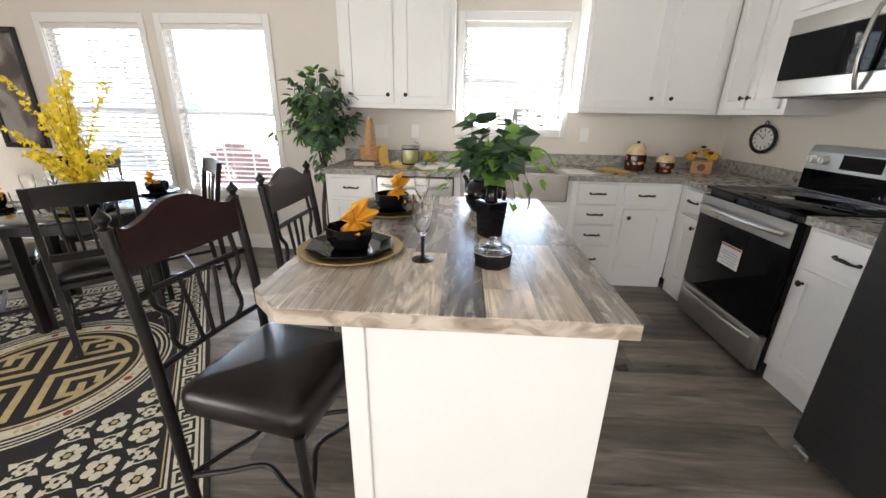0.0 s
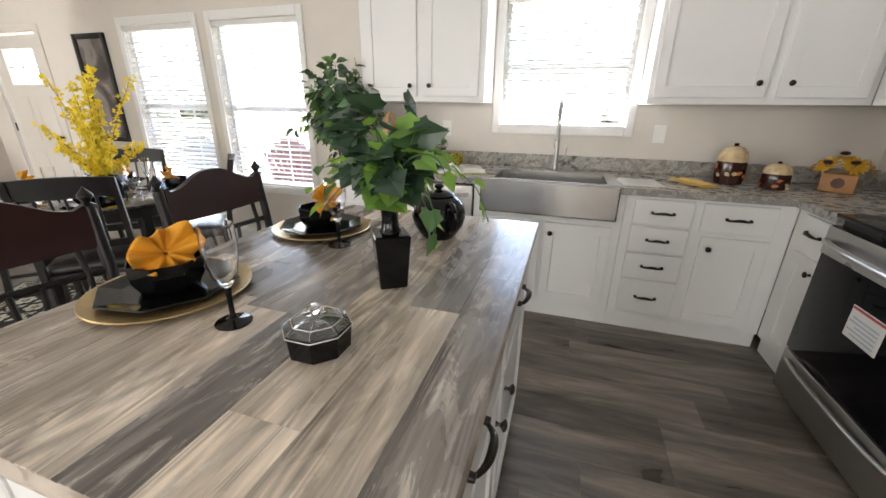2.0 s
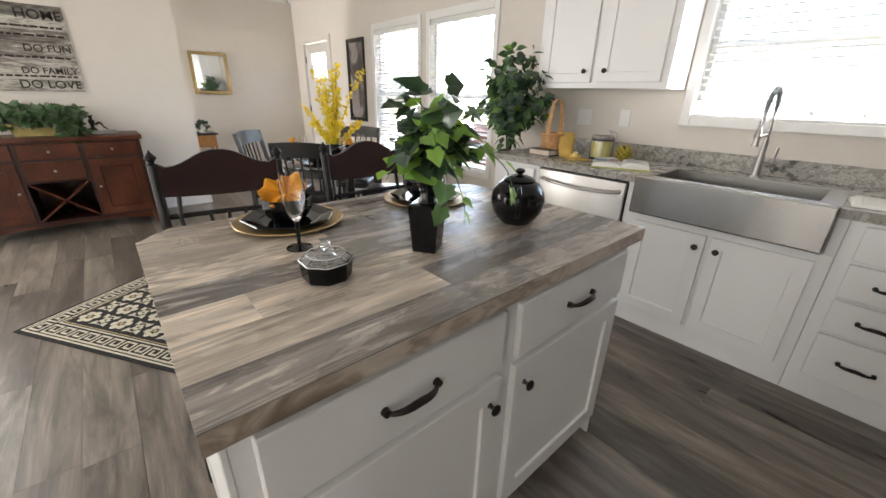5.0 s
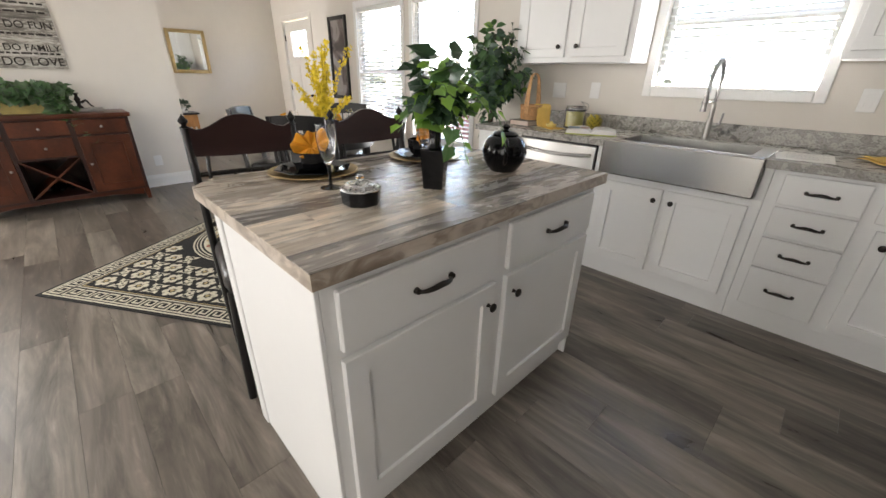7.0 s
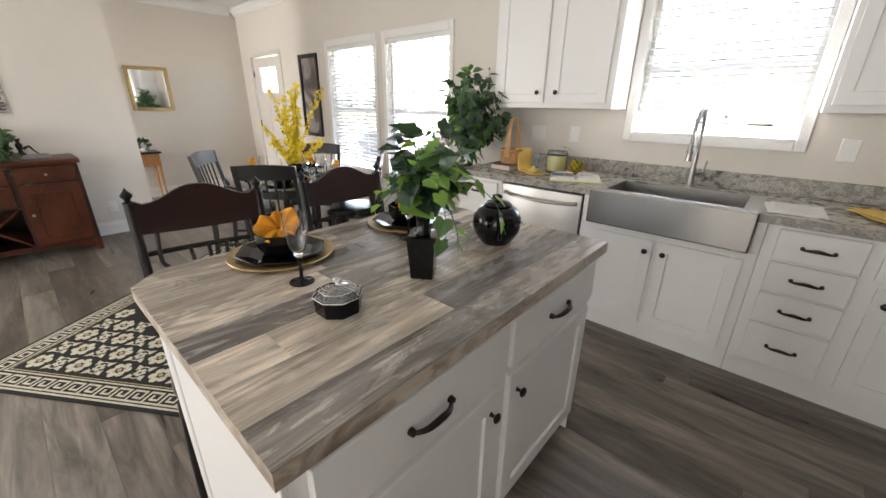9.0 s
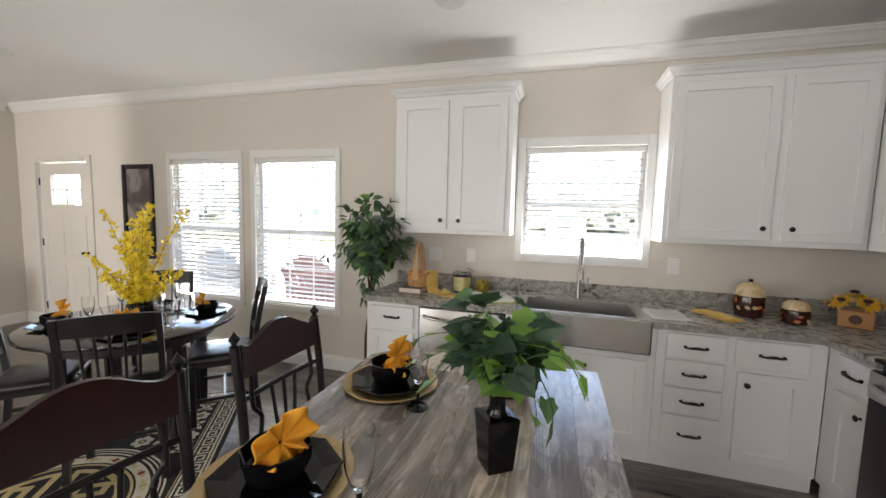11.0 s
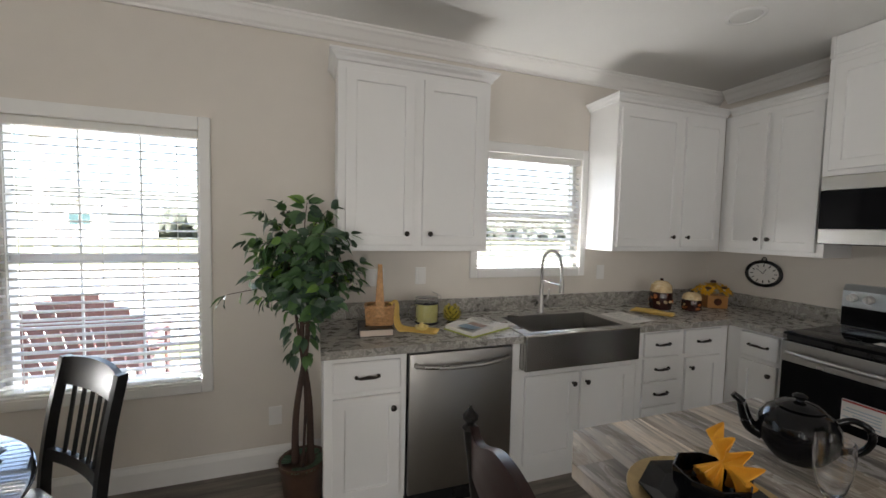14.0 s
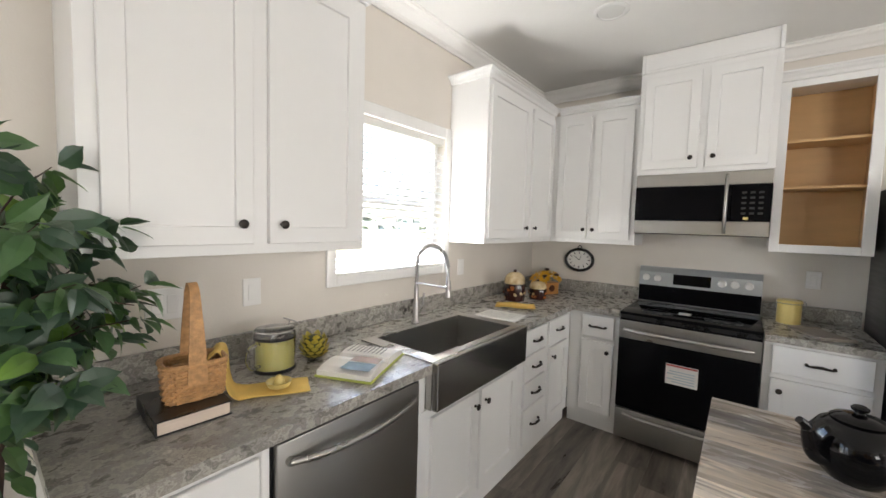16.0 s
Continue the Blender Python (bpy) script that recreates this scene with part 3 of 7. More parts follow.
bx(bm, (lx0 + lx1) / 2 + 0.008, lx1, NW + 0.03, NW + 0.037, (lz0 + lz1) / 2 - 0.008, (lz0 + lz1) / 2 + 0.008)
part("muntin", bm, DOORPAINT, d)
for hz in (0.25, 1.05, 1.80):
    bm = B()
    cyl(bm, (DOOR[0] + 0.012, NW + 0.012, hz - 0.045), (DOOR[0] + 0.012, NW + 0.012, hz + 0.045), 0.008, n=8)
    part("hinge", bm, BRONZE, d)
bm = B()
cyl(bm, (DOOR[1] - 0.09, NW + 0.019, 0.95), (DOOR[1] - 0.09, NW - 0.02, 0.95), 0.012)
lathe(bm, [(0.012, 0), (0.028, 0.01), (0.030, 0.025), (0.016, 0.04)], 16, (DOOR[1] - 0.09, NW - 0.03, 0.93))
part("door_knob", bm, BRONZE, d, smooth=True)
for a, b, c, e in ((DOOR[0] - 0.065, DOOR[0], 0.0, 2.105), (DOOR[1], DOOR[1] + 0.065, 0.0, 2.105), (DOOR[0], DOOR[1], 2.04, 2.105)):
    bm = B()
    bx(bm, a + 0.0008, b - 0.0008, NW - 0.017, NW - 0.001, c + 0.0008, e, 0.004)
    part("casing", bm, DOORPAINT, d)

# ---- kitchen cabinets ----
def shaker(bm, u0, u1, z0, z1, axis, face, out, rail=0.058, thick=0.019, flat=False):
    """A shaker door or flat drawer front on the plane axis = face, standing out towards `out` (+1 or -1)."""
    def box(a, b, c, d, t0, t1, bev):
        lo, hi = sorted((face + out * t0, face + out * t1))
        if axis == "y":
            bx(bm, a, b, lo, hi, c, d, bev)
        else:
            bx(bm, lo, hi, a, b, c, d, bev)
    if flat:
        box(u0, u1, z0, z1, 0.0005, thick, 0.0035)
        return bm
    loops = []
    for g, t in ((0.0, 0.0005), (0.0, thick - 0.002), (0.002, thick), (rail - 0.001, thick), (rail + 0.002, thick - 0.009)):
        p = face + out * t
        q = ((u0 + g, z0 + g), (u1 - g, z0 + g), (u1 - g, z1 - g), (u0 + g, z1 - g))
        loops.append([bm.verts.new((a, p, b) if axis == "y" else (p, a, b)) for a, b in q])
    for a, b in zip(loops, loops[1:]):
        for k in range(4):
            bm.faces.new((a[k], a[(k + 1) % 4], b[(k + 1) % 4], b[k]))
    bm.faces.new(loops[0][::-1])
    bm.faces.new(loops[-1])
    return bm


def knob(parent, u, z, axis, face, out):
    bm = B()
    lathe(bm, [(0.008, 0.0), (0.0055, 0.004), (0.005, 0.012), (0.0105, 0.016), (0.0155, 0.020), (0.0155, 0.024), (0.010, 0.028), (0.003, 0.0295)], 14)
    turn = {("y", -1): (90, 0, 0), ("x", -1): (0, -90, 0), ("x", 1): (0, 90, 0)}[axis, out]
    at = (u, face, z) if axis == "y" else (face, u, z)
    bmesh.ops.transform(bm, matrix=pose(*at, *turn), verts=bm.verts)
    return part("knob", bm, BRONZE, parent, "dark bronze knob", smooth=True)


def pull(parent, u, z, axis, face, out, half=0.055):
    """An arched bar handle with flared feet."""
    bm = B()
    pts = []
    for k in range(13):
        s = -1 + k / 6
        h = 0.004 + 0.024 * (1 - abs(s) ** 2.6)
        a = (u + s * half, face + out * h, z + 0.004 * math.cos(s * 3.1)) if axis == "y" else (face + out * h, u + s * half, z + 0.004 * math.cos(s * 3.1))
        pts.append(a)
    tube(bm, pts, 0.0042, 10, swell=0.0042)
    for s in (-1, 1):
        c = (u + s * half, face, z) if axis == "y" else (face, u + s * half, z)
        e = (u + s * half, face + out * 0.012, z) if axis == "y" else (face + out * 0.012, u + s * half, z)
        cyl(bm, c, e, 0.0095, 0.008, 12)
    return part("pull_handle", bm, BRONZE, parent, "dark bronze arched pull handle", smooth=True)


def cabinet(name, axis, face, out, back, u0, u1, z0, z1, doors=(), drawers=(), label="", toe=0.0, group=""):
    """A framed cabinet box. doors: (u0, u1, z0, z1, knob_u, knob_z); drawers: (u0, u1, z0, z1)."""
    mid = (face + back) / 2
    at = ((u0 + u1) / 2, mid, z0) if axis == "y" else (mid, (u0 + u1) / 2, z0)
    c = thing(name, at, label, "cabinet", group)
    bm = B()
    lo, hi = sorted((face, back))
    if axis == "y":
        bx(bm, u0, u1, lo, hi, z0 + toe, z1, 0.0015)
    else:
        bx(bm, lo, hi, u0, u1, z0 + toe, z1, 0.0015)
    part("body", bm, CAB, c)
    if toe:
        bm = B()
        lo, hi = sorted((face - out * 0.025, back))
        if axis == "y":
            bx(bm, u0, u1, lo, hi, z0, z0 + toe)
        else:
            bx(bm, lo, hi, u0, u1, z0, z0 + toe)
        part("toe_kick", bm, CAB, c)
    for a, b, e, f, ku, kz in doors:
        d = part("door", shaker(B(), a, b, e, f, axis, face, out), CAB, c)
        if ku is not None:
            knob(d, ku, kz, axis, face + out * 0.019, out)
    for a, b, e, f in drawers:
        d = part("drawer_front", shaker(B(), a, b, e, f, axis, face, out, flat=True), CAB, c)
        pull(d, (a + b) / 2, (e + f) / 2, axis, face + out * 0.019, out)
    return c


def cab_crown(c, axis, face, out, u0, u1, z, ret0=None, ret1=None, h=0.055):
    """A stepped crown on top of a cabinet, with returns to the wall at open ends."""
    prof = [(0, 0), (0.012, 0.004), (0.018, 0.02), (0.035, 0.032), (0.04, 0.042), (0.046, 0.044), (0.046, h), (0, h)]
    bm = B()
    e0, e1 = (0.046 if ret0 is not None else 0), (0.046 if ret1 is not None else 0)
    lo, hi = [], []
    for o, u in prof:
        k0, k1 = u0 - (o if ret0 is not None else 0), u1 + (o if ret1 is not None else 0)
        p = face + out * o
        lo.append(bm.verts.new((k0, p, z + u) if axis == "y" else (p, k0, z + u)))
        hi.append(bm.verts.new((k1, p, z + u) if axis == "y" else (p, k1, z + u)))
    n = len(prof)
    for k in range(n):
        bm.faces.new((lo[k], lo[(k + 1) % n], hi[(k + 1) % n], hi[k]))
    for ring, wall_at, s in ((lo, ret0, -1), (hi, ret1, 1)):
        if wall_at is None:
            bm.faces.new(ring)
            continue
        far = []
        for v in ring:
            w = v.co.copy()
            if axis == "y":
                w.y = wall_at
            else:
                w.x = wall_at
            far.append(bm.verts.new(w))
        for k in range(n):
            bm.faces.new((ring[k], ring[(k + 1) % n], far[(k + 1) % n], far[k]))
        bm.faces.new(far)
    return part("crown", bm, CAB, c)


UF, UZ0, UZ1 = 3.475, 1.37, 2.41
WG = NW - 0.0015
c = cabinet("wall_cabinet", "y", UF, -1, WG, -0.91, 0.005, UZ0, UZ1, [(-0.868, -0.478, UZ0 + 0.035, UZ1 - 0.04, -0.521, 1.473), (-0.424, -0.036, UZ0 + 0.035, UZ1 - 0.04, -0.379, 1.473)], label="white painted two-door shaker cabinet hung beside the window")
cab_crown(c, "y", UF, -1, -0.91, 0.005, UZ1, WG, WG)
c = cabinet("wall_cabinet", "y", UF, -1, WG, 1.005, EW - 0.307, UZ0, UZ1 + 0.02, [(1.03, 1.590, UZ0 + 0.035, UZ1 - 0.02, 1.543, 1.48), (1.645, 2.045, UZ0 + 0.035, UZ1 - 0.02, 1.692, 1.48)], label="white painted two-door shaker corner cabinet over the counter")
cab_crown(c, "y", UF, -1, 1.005, EW - 0.307, UZ1 + 0.02, WG, None)
EG = EW - 0.0015
c = cabinet("wall_cabinet", "x", 2.08, -1, EG, 2.805, UF - 0.002, UZ0, UZ1 + 0.02, [(3.165, 3.425, UZ0 + 0.035, UZ1 - 0.02, 3.186, 1.48), (2.845, 3.135, UZ0 + 0.035, UZ1 - 0.02, 3.112, 1.48)], label="white painted two-door shaker cabinet on the stove wall")
cab_crown(c, "x", 2.08, -1, 2.805, UF - 0.048, UZ1 + 0.02)
c = cabinet("wall_cabinet", "x", 1.99, -1, EG, 2.03, 2.80, 1.885, 2.735, [(2.43, 2.765, 1.92, 2.56, 2.47, 1.985), (2.065, 2.385, 1.92, 2.56, 2.345, 1.985)], label="tall white two-door shaker cabinet above the microwave")
for ya, yb in ((2.03, 2.052), (2.778, 2.80)):
    bm = B()
    bx(bm, 1.978, 1.9895, ya, yb, 2.60, 2.735, 0.003)
    part("frieze_stile", bm, CAB, c)
bm = B()
bx(bm, 1.978, 1.9895, 2.0525, 2.7775, 2.60, 2.622, 0.003)
part("frieze_rail", bm, CAB, c)
# open-fronted cabinet with bare inside
oc = thing("open_cabinet", (2.23, 1.775, 1.395), "white cabinet without doors, tan inside, empty shelves", "cabinet")
oy0, oy1, oz0, oz1 = 1.573, 2.027, 1.395, 2.42
for nm, a in (("side_panel", (2.10, EG, oy0, oy0 + 0.016, oz0, oz1)), ("side_panel", (2.10, EG, oy1 - 0.016, oy1, oz0, oz1)), ("top", (2.10, EG, oy0 + 0.016, oy1 - 0.016, oz1 - 0.016, oz1)), ("bottom", (2.10, EG, oy0 + 0.016, oy1 - 0.016, oz0, oz0 + 0.016))):
    bm = B()
    bx(bm, *a)
    part(nm, bm, CAB, oc)
bm = B()
bx(bm, EG - 0.008, EG - 0.001, oy0 + 0.017, oy1 - 0.017, oz0 + 0.017, oz1 - 0.017)
part("back_panel", bm, MAPLE, oc, "tan wood back")
for yy in ((oy0 + 0.0165, oy0 + 0.019), (oy1 - 0.019, oy1 - 0.0165)):
    bm = B()
    bx(bm, 2.101, EG - 0.009, *yy, oz0 + 0.017, oz1 - 0.017)
    part("lining", bm, MAPLE, oc)
for sz in (1.770, 2.055):
    bm = B()
    bx(bm, 2.13, EG - 0.009, oy0 + 0.0195, oy1 - 0.0195, sz, sz + 0.016, 0.001)
    part("shelf", bm, MAPLE, oc, "tan wood shelf")
bm = B()
bx(bm, 2.08, 2.0995, oy0, oy0 + 0.052, oz0 - 0.02, oz1, 0.002)
bx(bm, 2.08, 2.0995, oy1 - 0.048, oy1, oz0 - 0.02, oz1, 0.002)
bx(bm, 2.08, 2.0995, oy0 + 0.052, oy1 - 0.048, oz0 - 0.02, oz0 + 0.03, 0.002)
bx(bm, 2.08, 2.0995, oy0 + 0.052, oy1 - 0.048, oz1 - 0.04, oz1, 0.002)
part("face_frame", bm, CAB, oc)
cab_crown(oc, "x", 2.08, -1, oy0, oy1, oz1)

BF, BX = 3.158, 1.775
GB = "base cabinets"
cabinet("base_cabinet", "y", BF, -1, WG, -0.985, -0.578, 0, 0.873, [(-0.945, -0.612, 0.135, 0.665, -0.648, 0.60)], [(-0.945, -0.612, 0.695, 0.845)], "white base cabinet with one drawer and one door", 0.10, GB)
sink_base = cabinet("base_cabinet", "y", BF, -1, WG, 0.038, 0.945, 0, 0.705, [(0.12, 0.482, 0.135, 0.665, 0.446, 0.60), (0.506, 0.895, 0.135, 0.665, 0.542, 0.60)], [], "white two-door base cabinet under the steel sink", 0.10, GB)
cabinet("base_cabinet", "y", BF, -1, WG, 0.947, 1.775, 0, 0.873, [(1.365, 1.690, 0.135, 0.665, 1.405, 0.60)], [(0.995, 1.300, 0.705, 0.855), (0.995, 1.300, 0.540, 0.692), (0.995, 1.300, 0.372, 0.527), (0.995, 1.300, 0.135, 0.358), (1.345, 1.690, 0.695, 0.855)], "white base cabinet with a bank of four drawers and a door", 0.10, GB)
cabinet("base_cabinet", "x", BX + 0.002, -1, EG, 2.802, BF - 0.002, 0, 0.873, [(2.835, 3.06, 0.135, 0.665, 2.872, 0.60)], [(2.835, 3.06, 0.695, 0.855)], "narrow white base cabinet beside the stove", 0.10, GB)
cabinet("base_cabinet", "x", BX + 0.002, -1, EG, 1.55, 2.022, 0, 0.873, [(1.585, 1.985, 0.135, 0.665, 1.945, 0.60)], [(1.585, 1.985, 0.695, 0.855)], "white base cabinet between the stove and the refrigerator", 0.10, GB)

# worktops with cut-out for the sink, and splash strips
SX0, SX1, SY0, SY1 = 0.088, 0.905, 3.095, 3.575  # sink outside
wt = thing("worktop", (0.7, 3.45, 0.875), "grey stone-patterned laminate kitchen worktop with splash strip", "worktop")
CF, CZ0, CZ1 = 3.122, 0.8745, 0.915
for a in ((-1.0, SX0 - 0.0005, CF, NW - 0.002), (SX1 + 0.0005, EG, CF, NW - 0.002), (SX0 - 0.0005, SX1 + 0.0005, SY1 + 0.0005, NW - 0.002), (1.74, EG, 2.803, CF)):
    bm = B()
    bx(bm, *a, CZ0, CZ1)
    part("slab", bm, COUNTER, wt)
bm = B()
bx(bm, -1.0, EG, NW - 0.022, NW - 0.002, CZ1, CZ1 + 0.10, 0.003)
part("splash_strip", bm, COUNTER, wt)
bm = B()
bx(bm, EG - 0.02, EG, 2.803, NW - 0.0225, CZ1, CZ1 + 0.10, 0.003)
part("splash_strip", bm, COUNTER, wt)
wt = thing("worktop", (2.06, 1.79, 0.875), "short grey stone-patterned laminate worktop beside the refrigerator", "worktop")
bm = B()
bx(bm, 1.74, EG, 1.545, 2.024, CZ0, CZ1, 0.002)
part("slab", bm, COUNTER, wt)
bm = B()
bx(bm, EG - 0.02, EG, 1.545, 2.024, CZ1, CZ1 + 0.10, 0.003)
part("splash_strip", bm, COUNTER, wt)

for xa, xb in ((0.038, SX0 - 0.002), (SX1 + 0.002, 0.945)):
    bm = B()
    bx(bm, xa, xb, BF, BF + 0.05, 0.7055, 0.873, 0.0015)
    part("stile", bm, CAB, sink_base)

# farmhouse sink
sk = thing("sink", ((SX0 + SX1) / 2, 3.33, 0.71), "stainless steel farmhouse sink with a deep apron front", "sink")
ix0, ix1, iy0, iy1, izb = SX0 + 0.07, SX1 - 0.07, SY0 + 0.07, SY1 - 0.035, 0.72
bm = B()
bx(bm, SX0, SX1, SY0, SY0 + 0.03, 0.714, 0.921, 0.008, 2)
part("apron", bm, APRON, sk)
for xa in (SX0, SX1 - 0.003):
    bm = B()
    bx(bm, xa, xa + 0.003, SY0 + 0.0305, BF + 0.02, 0.714, 0.9145)
    part("side_panel", bm, APRON, sk)
bm = B()
zr = 0.921
bx(bm, SX0, SX1, SY0 + 0.0305, iy0, zr - 0.006, zr)
bx(bm, SX0, SX1, iy1, SY1, zr - 0.006, zr)
bx(bm, SX0, ix0, iy0, iy1, zr - 0.006, zr)
bx(bm, ix1, SX1, iy0, iy1, zr - 0.006, zr)
part("rim", bm, STEEL, sk)
bm = B()
bx(bm, ix0 - 0.004, ix0, iy0, iy1, izb, zr - 0.0065)
bx(bm, ix1, ix1 + 0.004, iy0, iy1, izb, zr - 0.0065)
bx(bm, ix0 - 0.004, ix1 + 0.004, iy0 - 0.004, iy0, izb, zr - 0.0065)
bx(bm, ix0 - 0.004, ix1 + 0.004, iy1, iy1 + 0.004, izb, zr - 0.0065)
bx(bm, ix0 - 0.004, ix1 + 0.004, iy0 - 0.004, iy1 + 0.004, izb - 0.005, izb)
part("basin", bm, STEELV, sk)
bm = B()
lathe(bm, [(0.045, 0), (0.045, 0.003), (0.03, 0.003), (0.028, 0.0015)], 24, ((ix0 + ix1) / 2, (iy0 + iy1) / 2, izb + 0.0005))
part("drain", bm, CHROME, sk, smooth=True)

# spring-neck faucet
fa = thing("faucet", (0.515, 3.61, CZ1), "tall brushed nickel pull-down kitchen faucet with a spring neck", "faucet")
fx, fy = 0.515, 3.61
bm = B()
lathe(bm, [(0.028, 0), (0.028, 0.006), (0.022, 0.012), (0.019, 0.02), (0.018, 0.12), (0.014, 0.13), (0.013, 0.21)], 20, (fx, fy, CZ1))
part("body", bm, CHROME, fa, smooth=True)
arc = [(fx, fy - 0.112 + 0.112 * math.cos(a), CZ1 + 0.345 + 0.112 * math.sin(a)) for a in [math.pi * k / 14 for k in range(15)]]
neck = [(fx, fy, CZ1 + 0.20), (fx, fy, CZ1 + 0.28)] + arc + [(fx, fy - 0.228, CZ1 + 0.27)]
bm = B()
tube(bm, neck, 0.0075, 10)
part("hose", bm, CHROME, fa, smooth=True)
bm = B()
dense = []
for p, q in zip(neck, neck[1:]):
    p, q = Vector(p), Vector(q)
    for k in range(8):
        dense.append(p.lerp(q, k / 8))
coil = []
for i, p in enumerate(dense):
    d = (dense[min(i + 1, len(dense) - 1)] - dense[max(i - 1, 0)]).normalized()
    s = Vector((1, 0, 0))
    u = d.cross(s).normalized()
    for h in range(4):
        a = 2 * math.pi * (i * 4 + h) / 8
        coil.append(p + 0.0105 * (math.cos(a) * s + math.sin(a) * u))
tube(bm, coil, 0.0022, 4)
part("spring", bm, CHROME, fa)
bm = B()
lathe(bm, [(0.010, 0.09), (0.0135, 0.08), (0.0145, 0.02), (0.018, 0.0)][::-1], 16, (fx, fy - 0.23, CZ1 + 0.185))
part("spray_head", bm, CHROME, fa, smooth=True)
bm = B()
tube(bm, [(fx, fy, CZ1 + 0.235), (fx, fy - 0.205, CZ1 + 0.235)], 0.005, 8)
lathe(bm, [(0.017, 0), (0.019, 0.004), (0.019, 0.012), (0.017, 0.016)], 16, (fx, fy - 0.228, CZ1 + 0.228))
part("docking_arm", bm, CHROME, fa, smooth=True)
bm = B()
tube(bm, [(fx + 0.015, fy, CZ1 + 0.085), (fx + 0.04, fy, CZ1 + 0.088), (fx + 0.055, fy - 0.002, CZ1 + 0.10), (fx + 0.062, fy - 0.004, CZ1 + 0.17)], 0.009, 8, 0.006)
part("lever", bm, CHROME, fa, smooth=True)

# dishwasher
dw = thing("dishwasher", (-0.268, 3.4, 0), "stainless steel dishwasher with a curved bar handle", "dishwasher")
bm = B()
bx(bm, -0.572, 0.034, BF + 0.01, NW - 0.05, 0.002, 0.873)
part("body", bm, BLACKPLASTIC, dw)
bm = B()
bx(bm, -0.566, 0.029, 3.138, BF + 0.009, 0.105, 0.858, 0.006, 2)
dd = part("door", bm, STEELV, dw, smooth=True)
bm = B()
pts = [(-0.268 + s * 0.265, 3.138 - 0.012 - 0.034 * (1 - abs(s) ** 3), 0.80 - 0.012 * (1 - s * s)) for s in [k / 8 - 1 for k in range(17)]]
tube(bm, pts, 0.0105, 10)
for s in (-1, 1):
    cyl(bm, (-0.268 + s * 0.262, 3.139, 0.80), (-0.268 + s * 0.262, 3.12, 0.80), 0.013, n=10)
part("handle", bm, STEEL, dd, "bright steel bowed handle", smooth=True)

# stove
S0, S1 = 2.027, 2.797
st = thing("stove", (2.05, 2.41, 0), "stainless steel and black glass electric range", "stove")
bm = B()
bx(bm, 1.765, 2.37, S0, S1, 0.03, 0.905)
part("body", bm, BLACKPLASTIC, st)
bm = B()
bx(bm, 1.728, 2.30, S0, S1, 0.9055, 0.924, 0.005, 2)
ck = part("cooktop", bm, BLACKGLASS, st, "black glass cooktop", smooth=True)
bm = B()
bx(bm, 1.722, 1.7645, S0 + 0.004, S1 - 0.004, 0.255, 0.872, 0.005, 2)
od = part("oven_door", bm, BLACKGLASS, st, smooth=True)
bm = B()
bx(bm, 1.7165, 1.7215, S0 + 0.004, S1 - 0.004, 0.745, 0.868, 0.002)
part("door_band", bm, STEEL, od, "steel band across the oven door")
bm = B()
pts = [(1.716 - 0.012 - 0.036 * (1 - abs(s) ** 4), 2.412 + s * 0.345, 0.805) for s in [k / 8 - 1 for k in range(17)]]
tube(bm, pts, 0.0135, 10)
part("handle", bm, STEEL, od, "bright steel oven handle", smooth=True)
bm = B()
bx(bm, 1.719, 1.7215, 2.322, 2.498, 0.50, 0.63)
stk = part("sticker", bm, PAPER, od, "white energy sticker with a red heading")
bm = B()
bx(bm, 1.7178, 1.7188, 2.325, 2.495, 0.617, 0.627)
part("heading", bm, RED, stk)
bm = B()
for k, w in enumerate((0.11, 0.12, 0.09, 0.12, 0.10)):
    bx(bm, 1.7178, 1.7188, 2.340, 2.340 + w * 1.25, 0.583 - 0.017 * k, 0.589 - 0.017 * k)
part("print_line", bm, BLUEPRINT, stk)
bm = B()
bx(bm, 1.722, 1.7645, S0 + 0.004, S1 - 0.004, 0.035, 0.245, 0.005, 2)
dr = part("drawer", bm, STEELV, st, smooth=True)
bm = B()
pts = [(1.722 - 0.004 - 0.022 * (1 - abs(s) ** 4), 2.412 + s * 0.33, 0.205) for s in [k / 8 - 1 for k in range(17)]]
tube(bm, pts, 0.011, 10)
part("handle", bm, STEEL, dr, smooth=True)
bm = B()
prism(bm, [(2.30, 0.925), (2.372, 0.925), (2.372, 1.20), (2.325, 1.20), (2.305, 1.16), (2.30, 1.06)], "y", S0 + 0.002, S1 - 0.002)
bg = part("backguard", bm, BACKSTEEL, st, "blue-grey steel control panel")
bm = B()
prism(bm, [(2.2985, 0.93), (2.2998, 0.93), (2.2998, 1.055), (2.2985, 1.055)], "y", S0 + 0.004, S1 - 0.004)
part("lower_panel", bm, BLACKGLASS, bg)
bm = B()
prism(bm, [(2.2985, 1.075), (2.3005, 1.075), (2.3045, 1.155), (2.3025, 1.155)], "y", 2.32, 2.56)
part("display", bm, BLACKGLASS, bg)
for yy in (2.745, 2.665, 2.255, 2.18, 2.10):
    bm = B()
    cyl(bm, (2.303, yy, 1.115), (2.272, yy, 1.113), 0.026, 0.021, 18)
    bx(bm, 2.262, 2.274, yy - 0.004, yy + 0.004, 1.096, 1.132, 0.002)
    part("control_knob", bm, WHITEPL, bg, "pale satin control knob", smooth=True)
